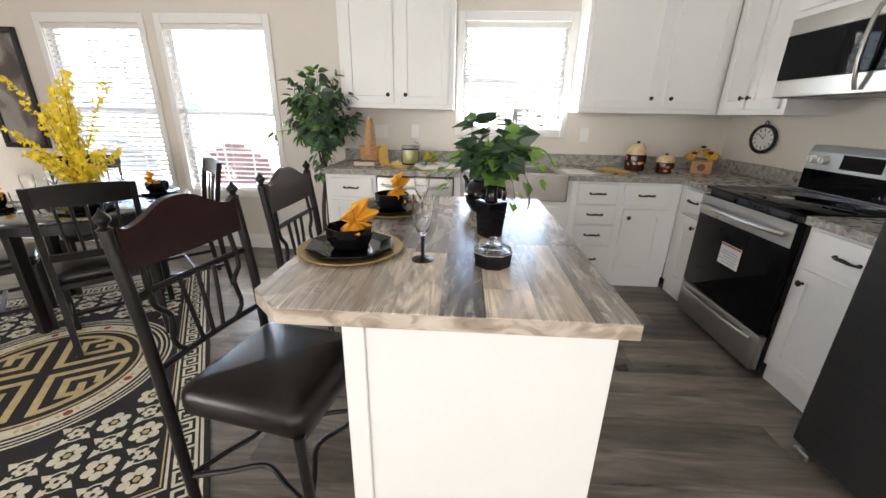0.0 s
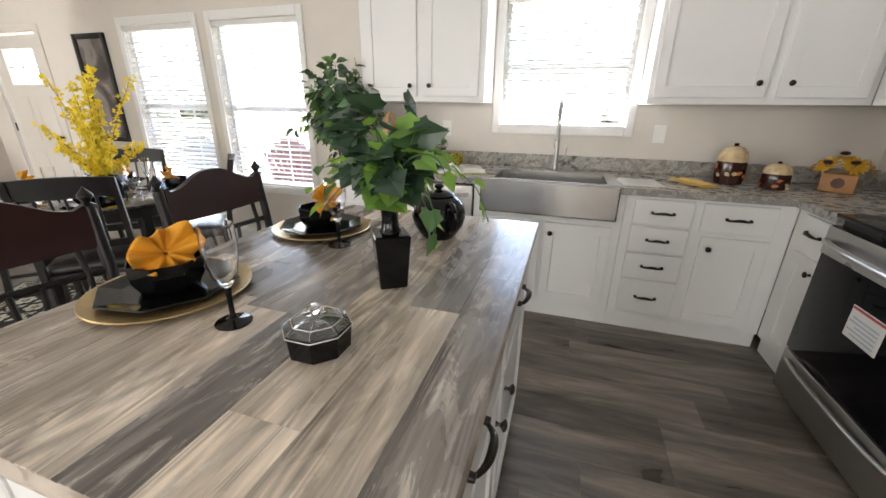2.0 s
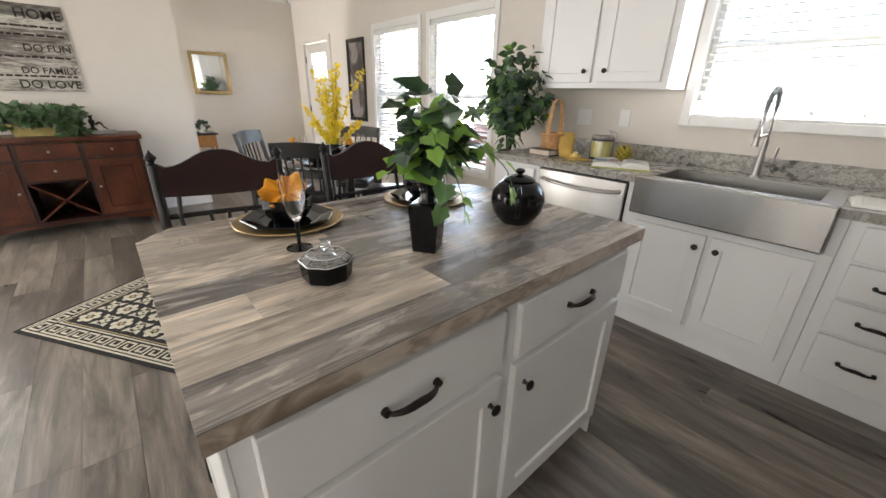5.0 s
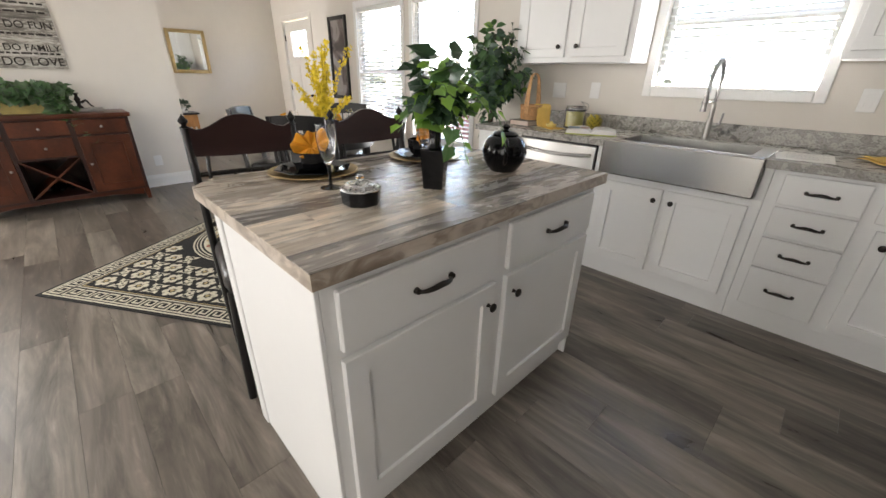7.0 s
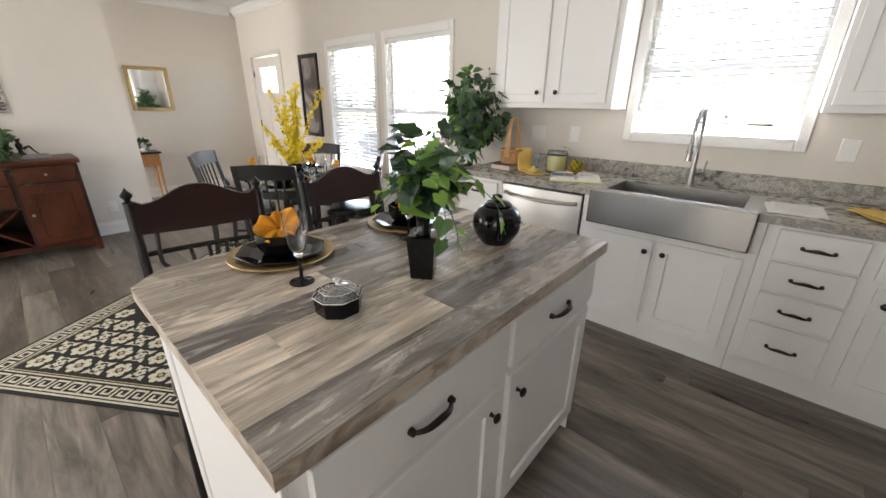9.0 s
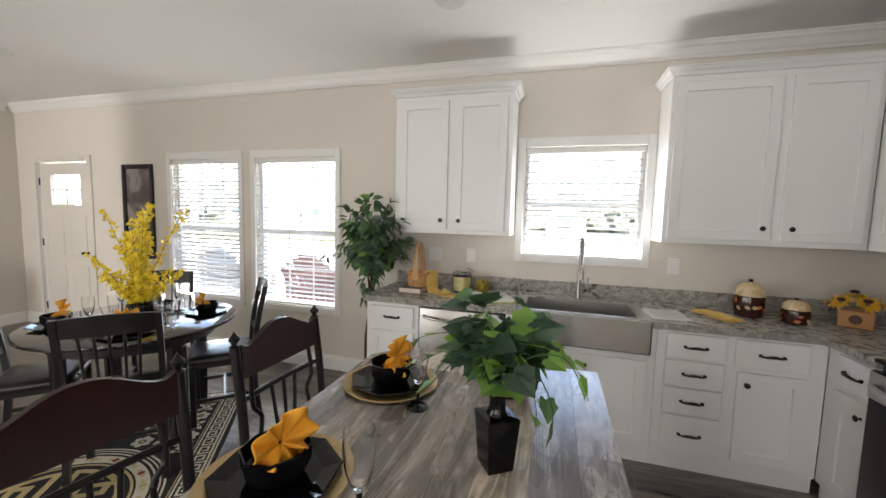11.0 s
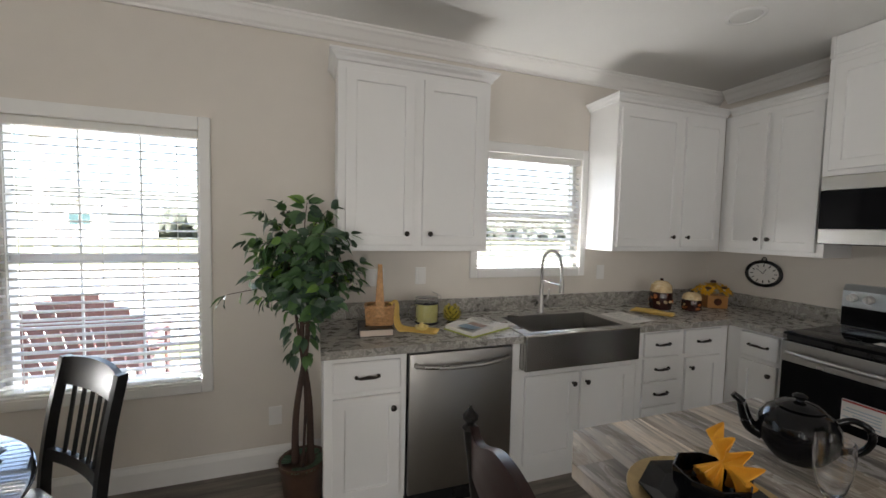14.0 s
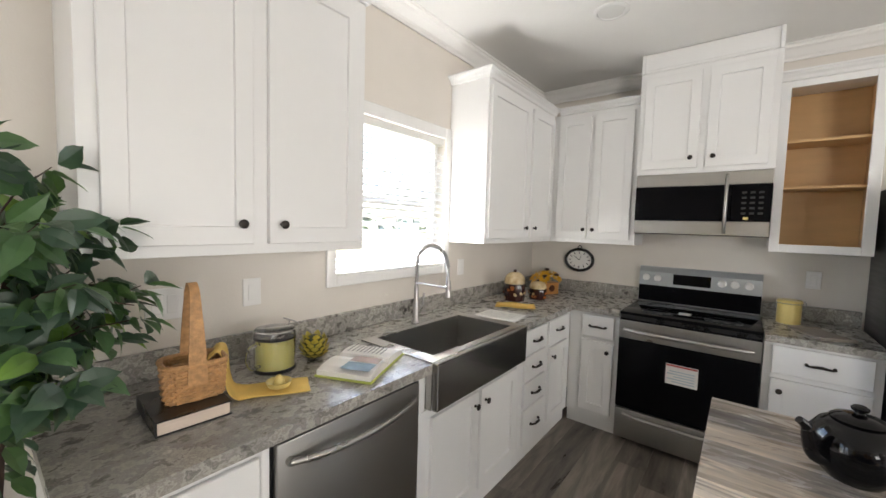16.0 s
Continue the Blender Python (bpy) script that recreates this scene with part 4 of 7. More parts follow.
for cx, cy, r in ((1.88, 2.22, 0.10), (1.88, 2.60, 0.085), (2.14, 2.22, 0.075), (2.14, 2.60, 0.10)):
    bm = B()
    lathe(bm, [(r, 0), (r, 0.0003), (r - 0.003, 0.0003), (r - 0.003, 0)], 32, (cx, cy, 0.9242))
    bmesh.ops.delete(bm, geom=[f for f in bm.faces if len(f.verts) > 4], context="FACES")
    part("burner_ring", bm, FRIDGE, ck)
bm = B()
bx(bm, 1.90, 1.98, 2.40, 2.47, 0.9243, 0.9252)
part("sticker", bm, PAPER, ck)
for yy in (S0 + 0.06, S1 - 0.06):
    bm = B()
    cyl(bm, (1.80, yy, 0), (1.80, yy, 0.03), 0.02, n=10)
    part("foot", bm, BLACKPLASTIC, st)

# microwave
mw = thing("microwave", (2.17, 2.405, 1.46), "stainless steel over-the-range microwave with a dark glass door", "microwave")
bm = B()
bx(bm, 2.0, EG, 2.032, 2.79, 1.463, 1.8835)
part("body", bm, BLACKPLASTIC, mw)
bm = B()
bx(bm, 1.972, 1.9995, 2.032, 2.79, 1.795, 1.882, 0.003)
part("front_band", bm, STEEL, mw)
bm = B()
bx(bm, 1.972, 1.9995, 2.032, 2.79, 1.467, 1.560, 0.003)
part("front_band", bm, STEEL, mw)
bm = B()
bx(bm, 1.970, 1.9995, 2.232, 2.79, 1.5605, 1.7945, 0.003)
md = part("door", bm, BLACKGLASS, mw)
bm = B()
bx(bm, 1.973, 1.9995, 2.032, 2.2315, 1.5605, 1.7945, 0.003)
cp = part("control_panel", bm, BLACKGLASS, mw)
for r_ in range(5):
    for k in range(3):
        bm = B()
        bx(bm, 1.9715, 1.9728, 2.07 + k * 0.042, 2.095 + k * 0.042, 1.605 + r_ * 0.033, 1.618 + r_ * 0.033)
        part("button", bm, FRIDGE, cp)
bm = B()
bx(bm, 1.9715, 1.9728, 2.14, 2.165, 1.572, 1.588)
part("button", bm, BUTTER, cp, "small yellow mark")
bm = B()
pts = [(1.968 - 0.008 - 0.03 * (1 - abs(s) ** 3), 2.258, 1.672 + s * 0.19) for s in [k / 8 - 1 for k in range(17)]]
tube(bm, pts, 0.0105, 10)
part("handle", bm, CHROME, md, "bright bowed vertical handle", smooth=True)

# refrigerator
fr = thing("refrigerator", (1.95, 1.08, 0), "dark slate two-door refrigerator standing at the end of the counter", "refrigerator")
bm = B()
bx(bm, 1.645, EG - 0.02, 0.63, 1.535, 0.03, 1.76, 0.006, 2)
part("body", bm, FRIDGE, fr, smooth=True)
for a, b in ((0.632, 1.08), (1.085, 1.533)):
    bm = B()
    bx(bm, 1.555, 1.6445, a, b, 0.06, 1.765, 0.012, 3)
    dd = part("door", bm, FRIDGE, fr, smooth=True)
    bm = B()
    yy = 1.06 if b < 1.1 else 1.105
    tube(bm, [(1.556, yy, 0.78), (1.51, yy, 0.80), (1.505, yy, 1.2), (1.51, yy, 1.60), (1.556, yy, 1.62)], 0.011, 8)
    part("handle", bm, STEELV, dd, smooth=True)
for yy in (0.68, 1.49):
    bm = B()
    bx(bm, 1.57, 1.66, yy - 0.035, yy + 0.035, 0.0, 0.0295, 0.005)
    part("foot", bm, STEELV, fr)

# ---- island ----
ISX, IY0, IY1 = (-0.395, 0.513), 0.925, 2.206
ITOP = [(-0.306, IY0), (0.513, IY0), (0.513, IY1), (-0.291, IY1), (-0.395, 2.075), (-0.395, 1.012)]
isl = thing("kitchen_island", (0.18, 1.565, 0), "white kitchen island with drawers and shaker doors", "island")
IX0, IX1, JY0, JY1 = -0.152, 0.476, 0.942, 2.19
bm = B()
bx(bm, IX0 + 0.02, IX1, JY0 + 0.012, JY1 - 0.012, 0.10, 0.873)
part("body", bm, CAB, isl)
bm = B()
bx(bm, IX0 + 0.02, IX1 - 0.03, JY0 + 0.012, JY1 - 0.012, 0.0, 0.0995)
part("toe_kick", bm, CAB, isl)
for yy in ((JY0, JY0 + 0.0118), (JY1 - 0.0118, JY1)):
    bm = B()
    bx(bm, IX0 + 0.05, IX1, *yy, 0.0, 0.873, 0.002)
    part("end_panel", bm, CAB, isl)
bm = B()
bx(bm, IX0 + 0.0005, IX0 + 0.0195, JY0 + 0.048, JY1 - 0.048, 0.0, 0.873)
part("back_panel", bm, CAB, isl)
for yy in ((JY0 - 0.006, JY0 + 0.042), (JY1 - 0.042, JY1 + 0.006)):
    bm = B()
    bx(bm, IX0 - 0.004, IX0 + 0.0495, *yy, 0.0, 0.8735, 0.003)
    part("corner_post", bm, CAB, isl)
for (a, b, ku) in ((0.985, 1.540, 1.503), (1.598, 2.160, 1.640)):
    d = part("door", shaker(B(), a, b, 0.125, 0.655, "x", IX1, 1, rail=0.062), CAB, isl)
    knob(d, ku, 0.585, "x", IX1 + 0.019, 1)
    d = part("drawer_front", shaker(B(), a, b, 0.680, 0.842, "x", IX1, 1, flat=True), CAB, isl)
    pull(d, (a + b) / 2, 0.762, "x", IX1 + 0.019, 1, 0.062)
it = thing("island_worktop", (0.1, 1.565, 0.8745), "wood-plank patterned laminate island top with clipped corners", "worktop")
bm = B()
prism(bm, ITOP, "z", 0.8745, 0.9125)
part("core", bm, EDGE, it, "mottled tan laminate edge")


def clip_poly(poly, a, b, c):
    """The part of a flat polygon where a*x + b*y <= c."""
    out = []
    for (x0, y0), (x1, y1) in zip(poly, poly[1:] + poly[:1]):
        d0, d1 = a * x0 + b * y0 - c, a * x1 + b * y1 - c
        if d0 <= 0:
            out.append((x0, y0))
        if d0 * d1 < 0:
            s = d0 / (d0 - d1)
            out.append((x0 + s * (x1 - x0), y0 + s * (y1 - y0)))
    return out


rng = random.Random(4)
columns = [(-0.395, "m"), (-0.275, "p"), (-0.15, "m"), (-0.035, "p"), (0.07, "g"), (0.175, "q"), (0.295, "m"), (0.41, "g"), (0.513, "")]
prints = {"m": (PLANKS, PLANKGREY, PLANKPALE), "p": (PLANKPALE, PLANKS, PLANKPALE), "g": (PLANKGREY, PLANKS, PLANKGREY), "q": (PLANKS, PLANKPALE, PLANKS)}
for (x, tone), (xe, _) in zip(columns, columns[1:]):
    y, k = IY0 - rng.uniform(0.1, 0.6), 0
    while y < IY1:
        ln = rng.uniform(0.55, 1.05)
        poly = clip_poly(clip_poly(clip_poly(clip_poly(list(ITOP), -1, 0, -x - 0.0002), 1, 0, xe - 0.0002), 0, -1, -y - 0.0002), 0, 1, y + ln - 0.0002)
        y += ln
        if len(poly) > 2:
            bm = B()
            prism(bm, poly, "z", 0.9126, 0.9152)
            part("plank", bm, prints[tone][k % 3], it)
            k += 1

# ---- floor planks ----
rng = random.Random(11)
PW, PL = 0.178, 1.22
shared = {}
far = B()
j = 0
y = SW_
while y < NW:
    yb = min(y + PW, NW)
    x = WW - rng.uniform(0.0, PL)
    while x < EW:
        a, b = max(x, WW), min(x + PL, EW)
        x += PL
        if b - a < 0.02:
            continue
        if y > -0.75 and a > -5.4:
            key = (round(b - a, 3), round(yb - y, 3))
            if key not in shared:
                bm = B()
                bx(bm, 0.0006, b - a - 0.0006, 0.0006, yb - y - 0.0006, -0.0038, 0)
                shared[key] = mesh("floor_plank", bm, FLOORM)
            ob = new("floor_plank", shared[key])
            ob.parent, ob.location = floor, (a, y, 0)
        else:
            bx(far, a + 0.0006, b - 0.0006, y + 0.0006, yb - 0.0006, -0.0038, 0)
    y += PW
FLOORFAR = plank_mat("floor_plank_far", FTONES, 0.33, (1.5, 9.0, 3.0), (3.0, 60.0, 20.0), (0.25, 0.215, 0.18), 0.06, islands=True, depth=(0.42, 1.55), strip=(0.6, 9.0, 1.0), figure=(0.7, 6.0, 3.0), rings=55.0, amount=0.12, fine=(0.90, 1.10), flake=(0.54, 0.72), streak=(0.34, 0.66))
ob = new("far_planks", mesh("far_planks", far, FLOORFAR))
ob.parent = floor
tagged(ob, kind="stuff")

# ---- bar stools ----
def smooth_line(pts, n=6):
    """A smooth curve through points (Catmull-Rom)."""
    p = [Vector(q) for q in pts]
    p = [2 * p[0] - p[1]] + p + [2 * p[-1] - p[-2]]
    out = []
    for i in range(1, len(p) - 2):
        for k in range(n):
            t = k / n
            out.append(0.5 * (2 * p[i] + (p[i + 1] - p[i - 1]) * t + (2 * p[i - 1] - 5 * p[i] + 4 * p[i + 1] - p[i + 2]) * t * t + (3 * p[i] - p[i - 1] - 3 * p[i + 1] + p[i + 2]) * t ** 3))
    return out + [p[-2]]


def cushion(bm, x0, x1, y0, y1, z0, z1, r=0.05, puff=0.012, taper=0.0):
    """A padded seat: rounded outline in rings from the base to a domed top."""
    def outline(g):
        pts = []
        for cx, cy, a0 in ((x1 - r, y1 - r - taper, 0), (x0 + r, y1 - r, 90), (x0 + r, y0 + r, 180), (x1 - r, y0 + r + taper, 270)):
            for k in range(5):
                a = radians(a0 + 22.5 * k)
                pts.append((cx + (r - g) * math.cos(a), cy + (r - g) * math.sin(a)))
        return pts
    h = z1 - z0
    rings = []
    for g, z in ((0.008, z0), (0.0, z0 + 0.25 * h), (0.0, z0 + 0.6 * h), (0.006, z0 + 0.82 * h), (0.02, z0 + 0.97 * h), (0.045, z1 + puff * 0.4)):
        rings.append([bm.verts.new((*p, z)) for p in outline(g)])
    n = len(rings[0])
    for a, b in zip(rings, rings[1:]):
        for k in range(n):
            bm.faces.new((a[k], a[(k + 1) % n], b[(k + 1) % n], b[k]))
    bm.faces.new(rings[0][::-1])
    c = bm.verts.new(((x0 + x1) / 2, (y0 + y1) / 2, z1 + puff))
    for k in range(n):
        bm.faces.new((rings[-1][k], rings[-1][(k + 1) % n], c))
    return bm


def bar_stool(at, turn):
    s = thing("bar_stool", at, "counter stool with dark metal frame, wooden crest and leather seat", "stool", "stools at the island", turn=turn)
    HB = 0.212
    def post(y):
        return [(-0.20, y * 0.98, 0.0), (-0.205, y, 0.30), (-0.21, y, 0.56), (-0.225, y, 0.80), (-0.255, y, 1.045)]
    for y in (-HB, HB):
        bm = B()
        tube(bm, smooth_line(post(y)), 0.0165, 10)
        p = part("back_post", bm, METALDK, s, local=True, smooth=True)
        bm = B()
        lathe(bm, [(0.012, 0), (0.020, 0.004), (0.009, 0.012), (0.011, 0.018), (0.0185, 0.027), (0.0185, 0.034), (0.011, 0.043), (0.004, 0.052), (0.002, 0.058)], 14, (-0.2555, y, 1.044))
        part("finial", bm, METALDK, p, local=True, smooth=True)
        bm = B()
        tube(bm, smooth_line([(0.21, y * 0.93, 0.50), (0.225, y * 0.97, 0.27), (0.235, y, 0.0)]), 0.0165, 10)
        part("front_leg", bm, METALDK, s, local=True, smooth=True)
    # crest rail: bowed board with a raised middle
    bm = B()
    n = 17
    rows = []
    for k in range(n):
        t = -1 + 2 * k / (n - 1)
        y = t * (HB - 0.012)
        top = 1.035 + 0.060 * math.exp(-(abs(t) / 0.56) ** 2.6) + (0.018 if abs(t) > 0.86 else 0) * (abs(t) - 0.86) / 0.14
        bot = 0.925 + 0.008 * t * t
        bow = -0.012 * (1 - t * t)
        rows.append([bm.verts.new((-0.245 + bow + dx + (top if tz else bot) * 0 - 0.06 * ((top if tz else bot) - 0.98), y, top if tz else bot)) for dx, tz in ((-0.011, 0), (0.011, 0), (0.011, 1), (-0.011, 1))])
    for a, b in zip(rows, rows[1:]):
        for k in range(4):
            bm.faces.new((a[k], a[(k + 1) % 4], b[(k + 1) % 4], b[k]))
    bm.faces.new(rows[0][::-1])
    bm.faces.new(rows[-1])
    part("crest_rail", bm, DARKWOOD, s, "dark mahogany-stained crest rail", local=True, smooth=True)
    for z, x in ((0.855, -0.236), (0.635, -0.213)):
        bm = B()
        tube(bm, [(x - 0.012 * (1 - (k / 4 - 1) ** 2), (k / 4 - 1) * HB, z) for k in range(9)], 0.0105, 8)
        part("cross_rail", bm, METALDK, s, local=True, smooth=True)
    for y in (-0.055, 0.0, 0.055):
        bm = B()
        tube(bm, [(-0.225, y * 0.75, 0.64), (-0.233, y, 0.76), (-0.241, y * 1.15, 0.855)], 0.0075, 6)
        part("spindle", bm, METALDK, s, local=True, smooth=True)
    for sg in (-1, 1):
        bm = B()
        tube(bm, smooth_line([(-0.222, sg * 0.10, 0.635), (-0.224, sg * 0.135, 0.68), (-0.229, sg * 0.125, 0.765), (-0.233, sg * 0.16, 0.82), (-0.245, sg * 0.155, 0.93)]), 0.0085, 8)
        part("scroll_spindle", bm, METALDK, s, local=True, smooth=True)
    bm = B()
    cushion(bm, -0.19, 0.24, -0.215, 0.215, 0.497, 0.578, 0.06, 0.018)
    part("seat", bm, LEATHER, s, "glossy dark brown leather seat", local=True, smooth=True)
    bm = B()
    bx(bm, -0.185, 0.22, -0.19, 0.19, 0.472, 0.4965, 0.004)
    part("seat_frame", bm, METALDK, s, local=True)
    # bowed foot rails
    for a, b in (((-0.205, -HB), (0.225, -HB * 0.98)), ((-0.205, HB), (0.225, HB * 0.98)), ((0.225, -HB), (0.225, HB)), ((-0.205, -HB), (-0.205, HB))):
        bm = B()
        mid = ((a[0] + b[0]) / 2 * 0.55, (a[1] + b[1]) / 2 * 0.55)
        tube(bm, smooth_line([(*a, 0.24), ((a[0] + mid[0]) / 2, (a[1] + mid[1]) / 2, 0.24), (*mid, 0.24), ((b[0] + mid[0]) / 2, (b[1] + mid[1]) / 2, 0.24), (*b, 0.24)]), 0.009, 8)
        part("foot_rail", bm, METALDK, s, local=True, smooth=True)
    return s


first = bar_stool((-0.477, 1.197, 0), -10.7)
copy_thing(first, pose(-0.434, 1.863, 0, 0, 0, -2.0))

# ---- dining set ----
TC = Vector((-2.37, 2.50, 0))
tb = thing("dining_table", TC, "round glossy black dining table standing on a rug", "table")
bm = B()
lathe(bm, [(0.56, 0.728), (0.586, 0.733), (0.59, 0.742), (0.588, 0.752), (0.578, 0.757)], 72)
part("tabletop", bm, TABLETOP, tb, local=True, smooth=True)
bm = B()
lathe(bm, [(0.43, 0.645), (0.455, 0.645), (0.455, 0.7275), (0.43, 0.7275)], 48)
part("apron", bm, BLACKWOOD, tb, local=True, smooth=True)
for a in (80, 170, 260, 350):
    bm = B()
    c, sn = 0.415 * math.cos(radians(a)), 0.415 * math.sin(radians(a))
    bx(bm, -0.033, 0.033, -0.033, 0.033, 0.0, 0.7275, 0.004)
    for v in bm.verts:
        f = 0.72 + 0.28 * v.co.z / 0.7275
        v.co.x, v.co.y = v.co.x * f, v.co.y * f
    bmesh.ops.transform(bm, matrix=pose(c, sn, 0, 0, 0, a), verts=bm.verts)
    part("leg", bm, BLACKWOOD, tb, local=True)


def dining_chair(at, turn):
    s = thing("dining_chair", at, "black wooden dining chair with slatted back and vinyl seat", "chair", "chairs round the table", turn=turn)
    for y in (-0.205, 0.205):
        bm = B()
        pts = smooth_line([(-0.225, y, 0.0), (-0.20, y, 0.24), (-0.195, y, 0.46), (-0.225, y, 0.72), (-0.275, y, 0.965)])
        rows = [[bm.verts.new(p + Vector((dx, dy, 0))) for dx, dy in ((-0.017, -0.014), (0.017, -0.014), (0.017, 0.014), (-0.017, 0.014))] for p in pts]
        for a, b in zip(rows, rows[1:]):
            for k in range(4):
                bm.faces.new((a[k], a[(k + 1) % 4], b[(k + 1) % 4], b[k]))
        bm.faces.new(rows[0][::-1])
        bm.faces.new(rows[-1])
        part("back_post", bm, BLACKWOOD, s, local=True)
        bm = B()
        bx(bm, 0.17, 0.205, y - 0.017, y + 0.017, 0.0, 0.435, 0.003)
        part("front_leg", bm, BLACKWOOD, s, local=True)
    def board(z0, z1, x, bow, name, arch=0.0):
        bm = B()
        rows = []
        for k in range(11):
            t = -1 + k / 5
            top = z1 + arch * (1 - t * t)
            rows.append([bm.verts.new((x - bow * (1 - t * t) + dx - 0.19 * ((top if tz else z0) - z0), t * 0.192, top if tz else z0)) for dx, tz in ((-0.010, 0), (0.010, 0), (0.010, 1), (-0.010, 1))])
        for a, b in zip(rows, rows[1:]):
            for k in range(4):
                bm.faces.new((a[k], a[(k + 1) % 4], b[(k + 1) % 4], b[k]))
        bm.faces.new(rows[0][::-1])
        bm.faces.new(rows[-1])
        part(name, bm, BLACKWOOD, s, local=True, smooth=True)
    board(0.865, 0.965, -0.254, 0.022, "top_rail", 0.012)
    board(0.575, 0.615, -0.205, 0.022, "lower_rail")
    for y in (-0.11, -0.055, 0.0, 0.055, 0.11):
        bm = B()
        b = 0.022 * (1 - (y / 0.192) ** 2)
        cyl(bm, (-0.211 - b, y, 0.612), (-0.255 - b, y * 1.1, 0.868), 0.0075, n=8)
        part("back_slat", bm, BLACKWOOD, s, local=True, smooth=True)
    bm = B()
    bx(bm, -0.19, 0.20, -0.195, 0.195, 0.405, 0.437, 0.003)
    part("seat_frame", bm, BLACKWOOD, s, local=True)
    bm = B()
    cushion(bm, -0.18, 0.22, -0.212, 0.212, 0.4375, 0.488, 0.045, 0.010)
    part("seat", bm, LEATHERBK, s, "padded black vinyl seat", local=True, smooth=True)
    for y in (-0.205, 0.205):
        bm = B()
        bx(bm, -0.19, 0.17, y - 0.009, y + 0.009, 0.17, 0.195, 0.002)
        part("side_stretcher", bm, BLACKWOOD, s, local=True)
    bm = B()
    bx(bm, -0.01, 0.01, -0.196, 0.196, 0.172, 0.193, 0.002)
    part("cross_stretcher", bm, BLACKWOOD, s, local=True)
    return s


R_CH = 0.50
first = None
for a in (-43, 46, 132, 228):
    m = pose(TC.x + R_CH * math.cos(radians(a)), TC.y + R_CH * math.sin(radians(a)), 0, 0, 0, a + 180)
    if first is None:
        first = dining_chair((m.translation.x, m.translation.y, 0), a + 180)
    else:
        copy_thing(first, m)

# ---- tableware ----
def octo(bm, prof, at=(0, 0, 0)):
    return lathe(bm, prof, 8, at, math.pi / 8)


def napkin(bm, seed):
    """A cloth gathered at one point and pleated out into a ruffled rosette, tilted over the rim of its bowl, with a tail in the bowl."""
    r = random.Random(seed)
    ph, pleats = r.uniform(0, 6.28), 7 + seed % 3
    n, tiers = 96, 10
    grid = []
    for i in range(tiers + 1):
        f = i / tiers
        row = []
        for k in range(n):
            a = 2 * math.pi * k / n
            saw = math.sin(pleats * a + ph + 0.5 * math.sin(2 * a + seed))
            reach = 0.058 * (1 + 0.16 * math.sin(2 * a + ph) + 0.10 * math.sin(3 * a - ph) + 0.03 * saw)
            rad = 0.006 + (reach - 0.006) * f
            lift = 0.030 * f ** 0.7 + 0.019 * f * saw + 0.007 * f * math.sin(3 * a + ph) - 0.022 * f * f * (math.sin(a) < -0.2) * abs(math.sin(a))
            row.append(bm.verts.new((lift, rad * math.cos(a), rad * math.sin(a))))
        grid.append(row)
    for a, b in zip(grid, grid[1:]):
        for k in range(n):
            bm.faces.new((a[k], a[(k + 1) % n], b[(k + 1) % n], b[k]))
    # the gathered tail behind the rosette
    rings = []
    for i in range(7):
        f = i / 6
        rings.append([bm.verts.new((-0.045 * f, (0.006 + 0.030 * f) * math.cos(2 * math.pi * k / 40) * (1 + 0.18 * math.sin(k * 1.9)), -0.035 * f + (0.006 + 0.024 * f) * math.sin(2 * math.pi * k / 40) * (1 + 0.18 * math.sin(k * 1.9)))) for k in range(40)])
    for a, b in zip(rings, rings[1:]):
        for k in range(40):
            bm.faces.new((a[k], a[(k + 1) % 40], b[(k + 1) % 40], b[k]))
    return bm


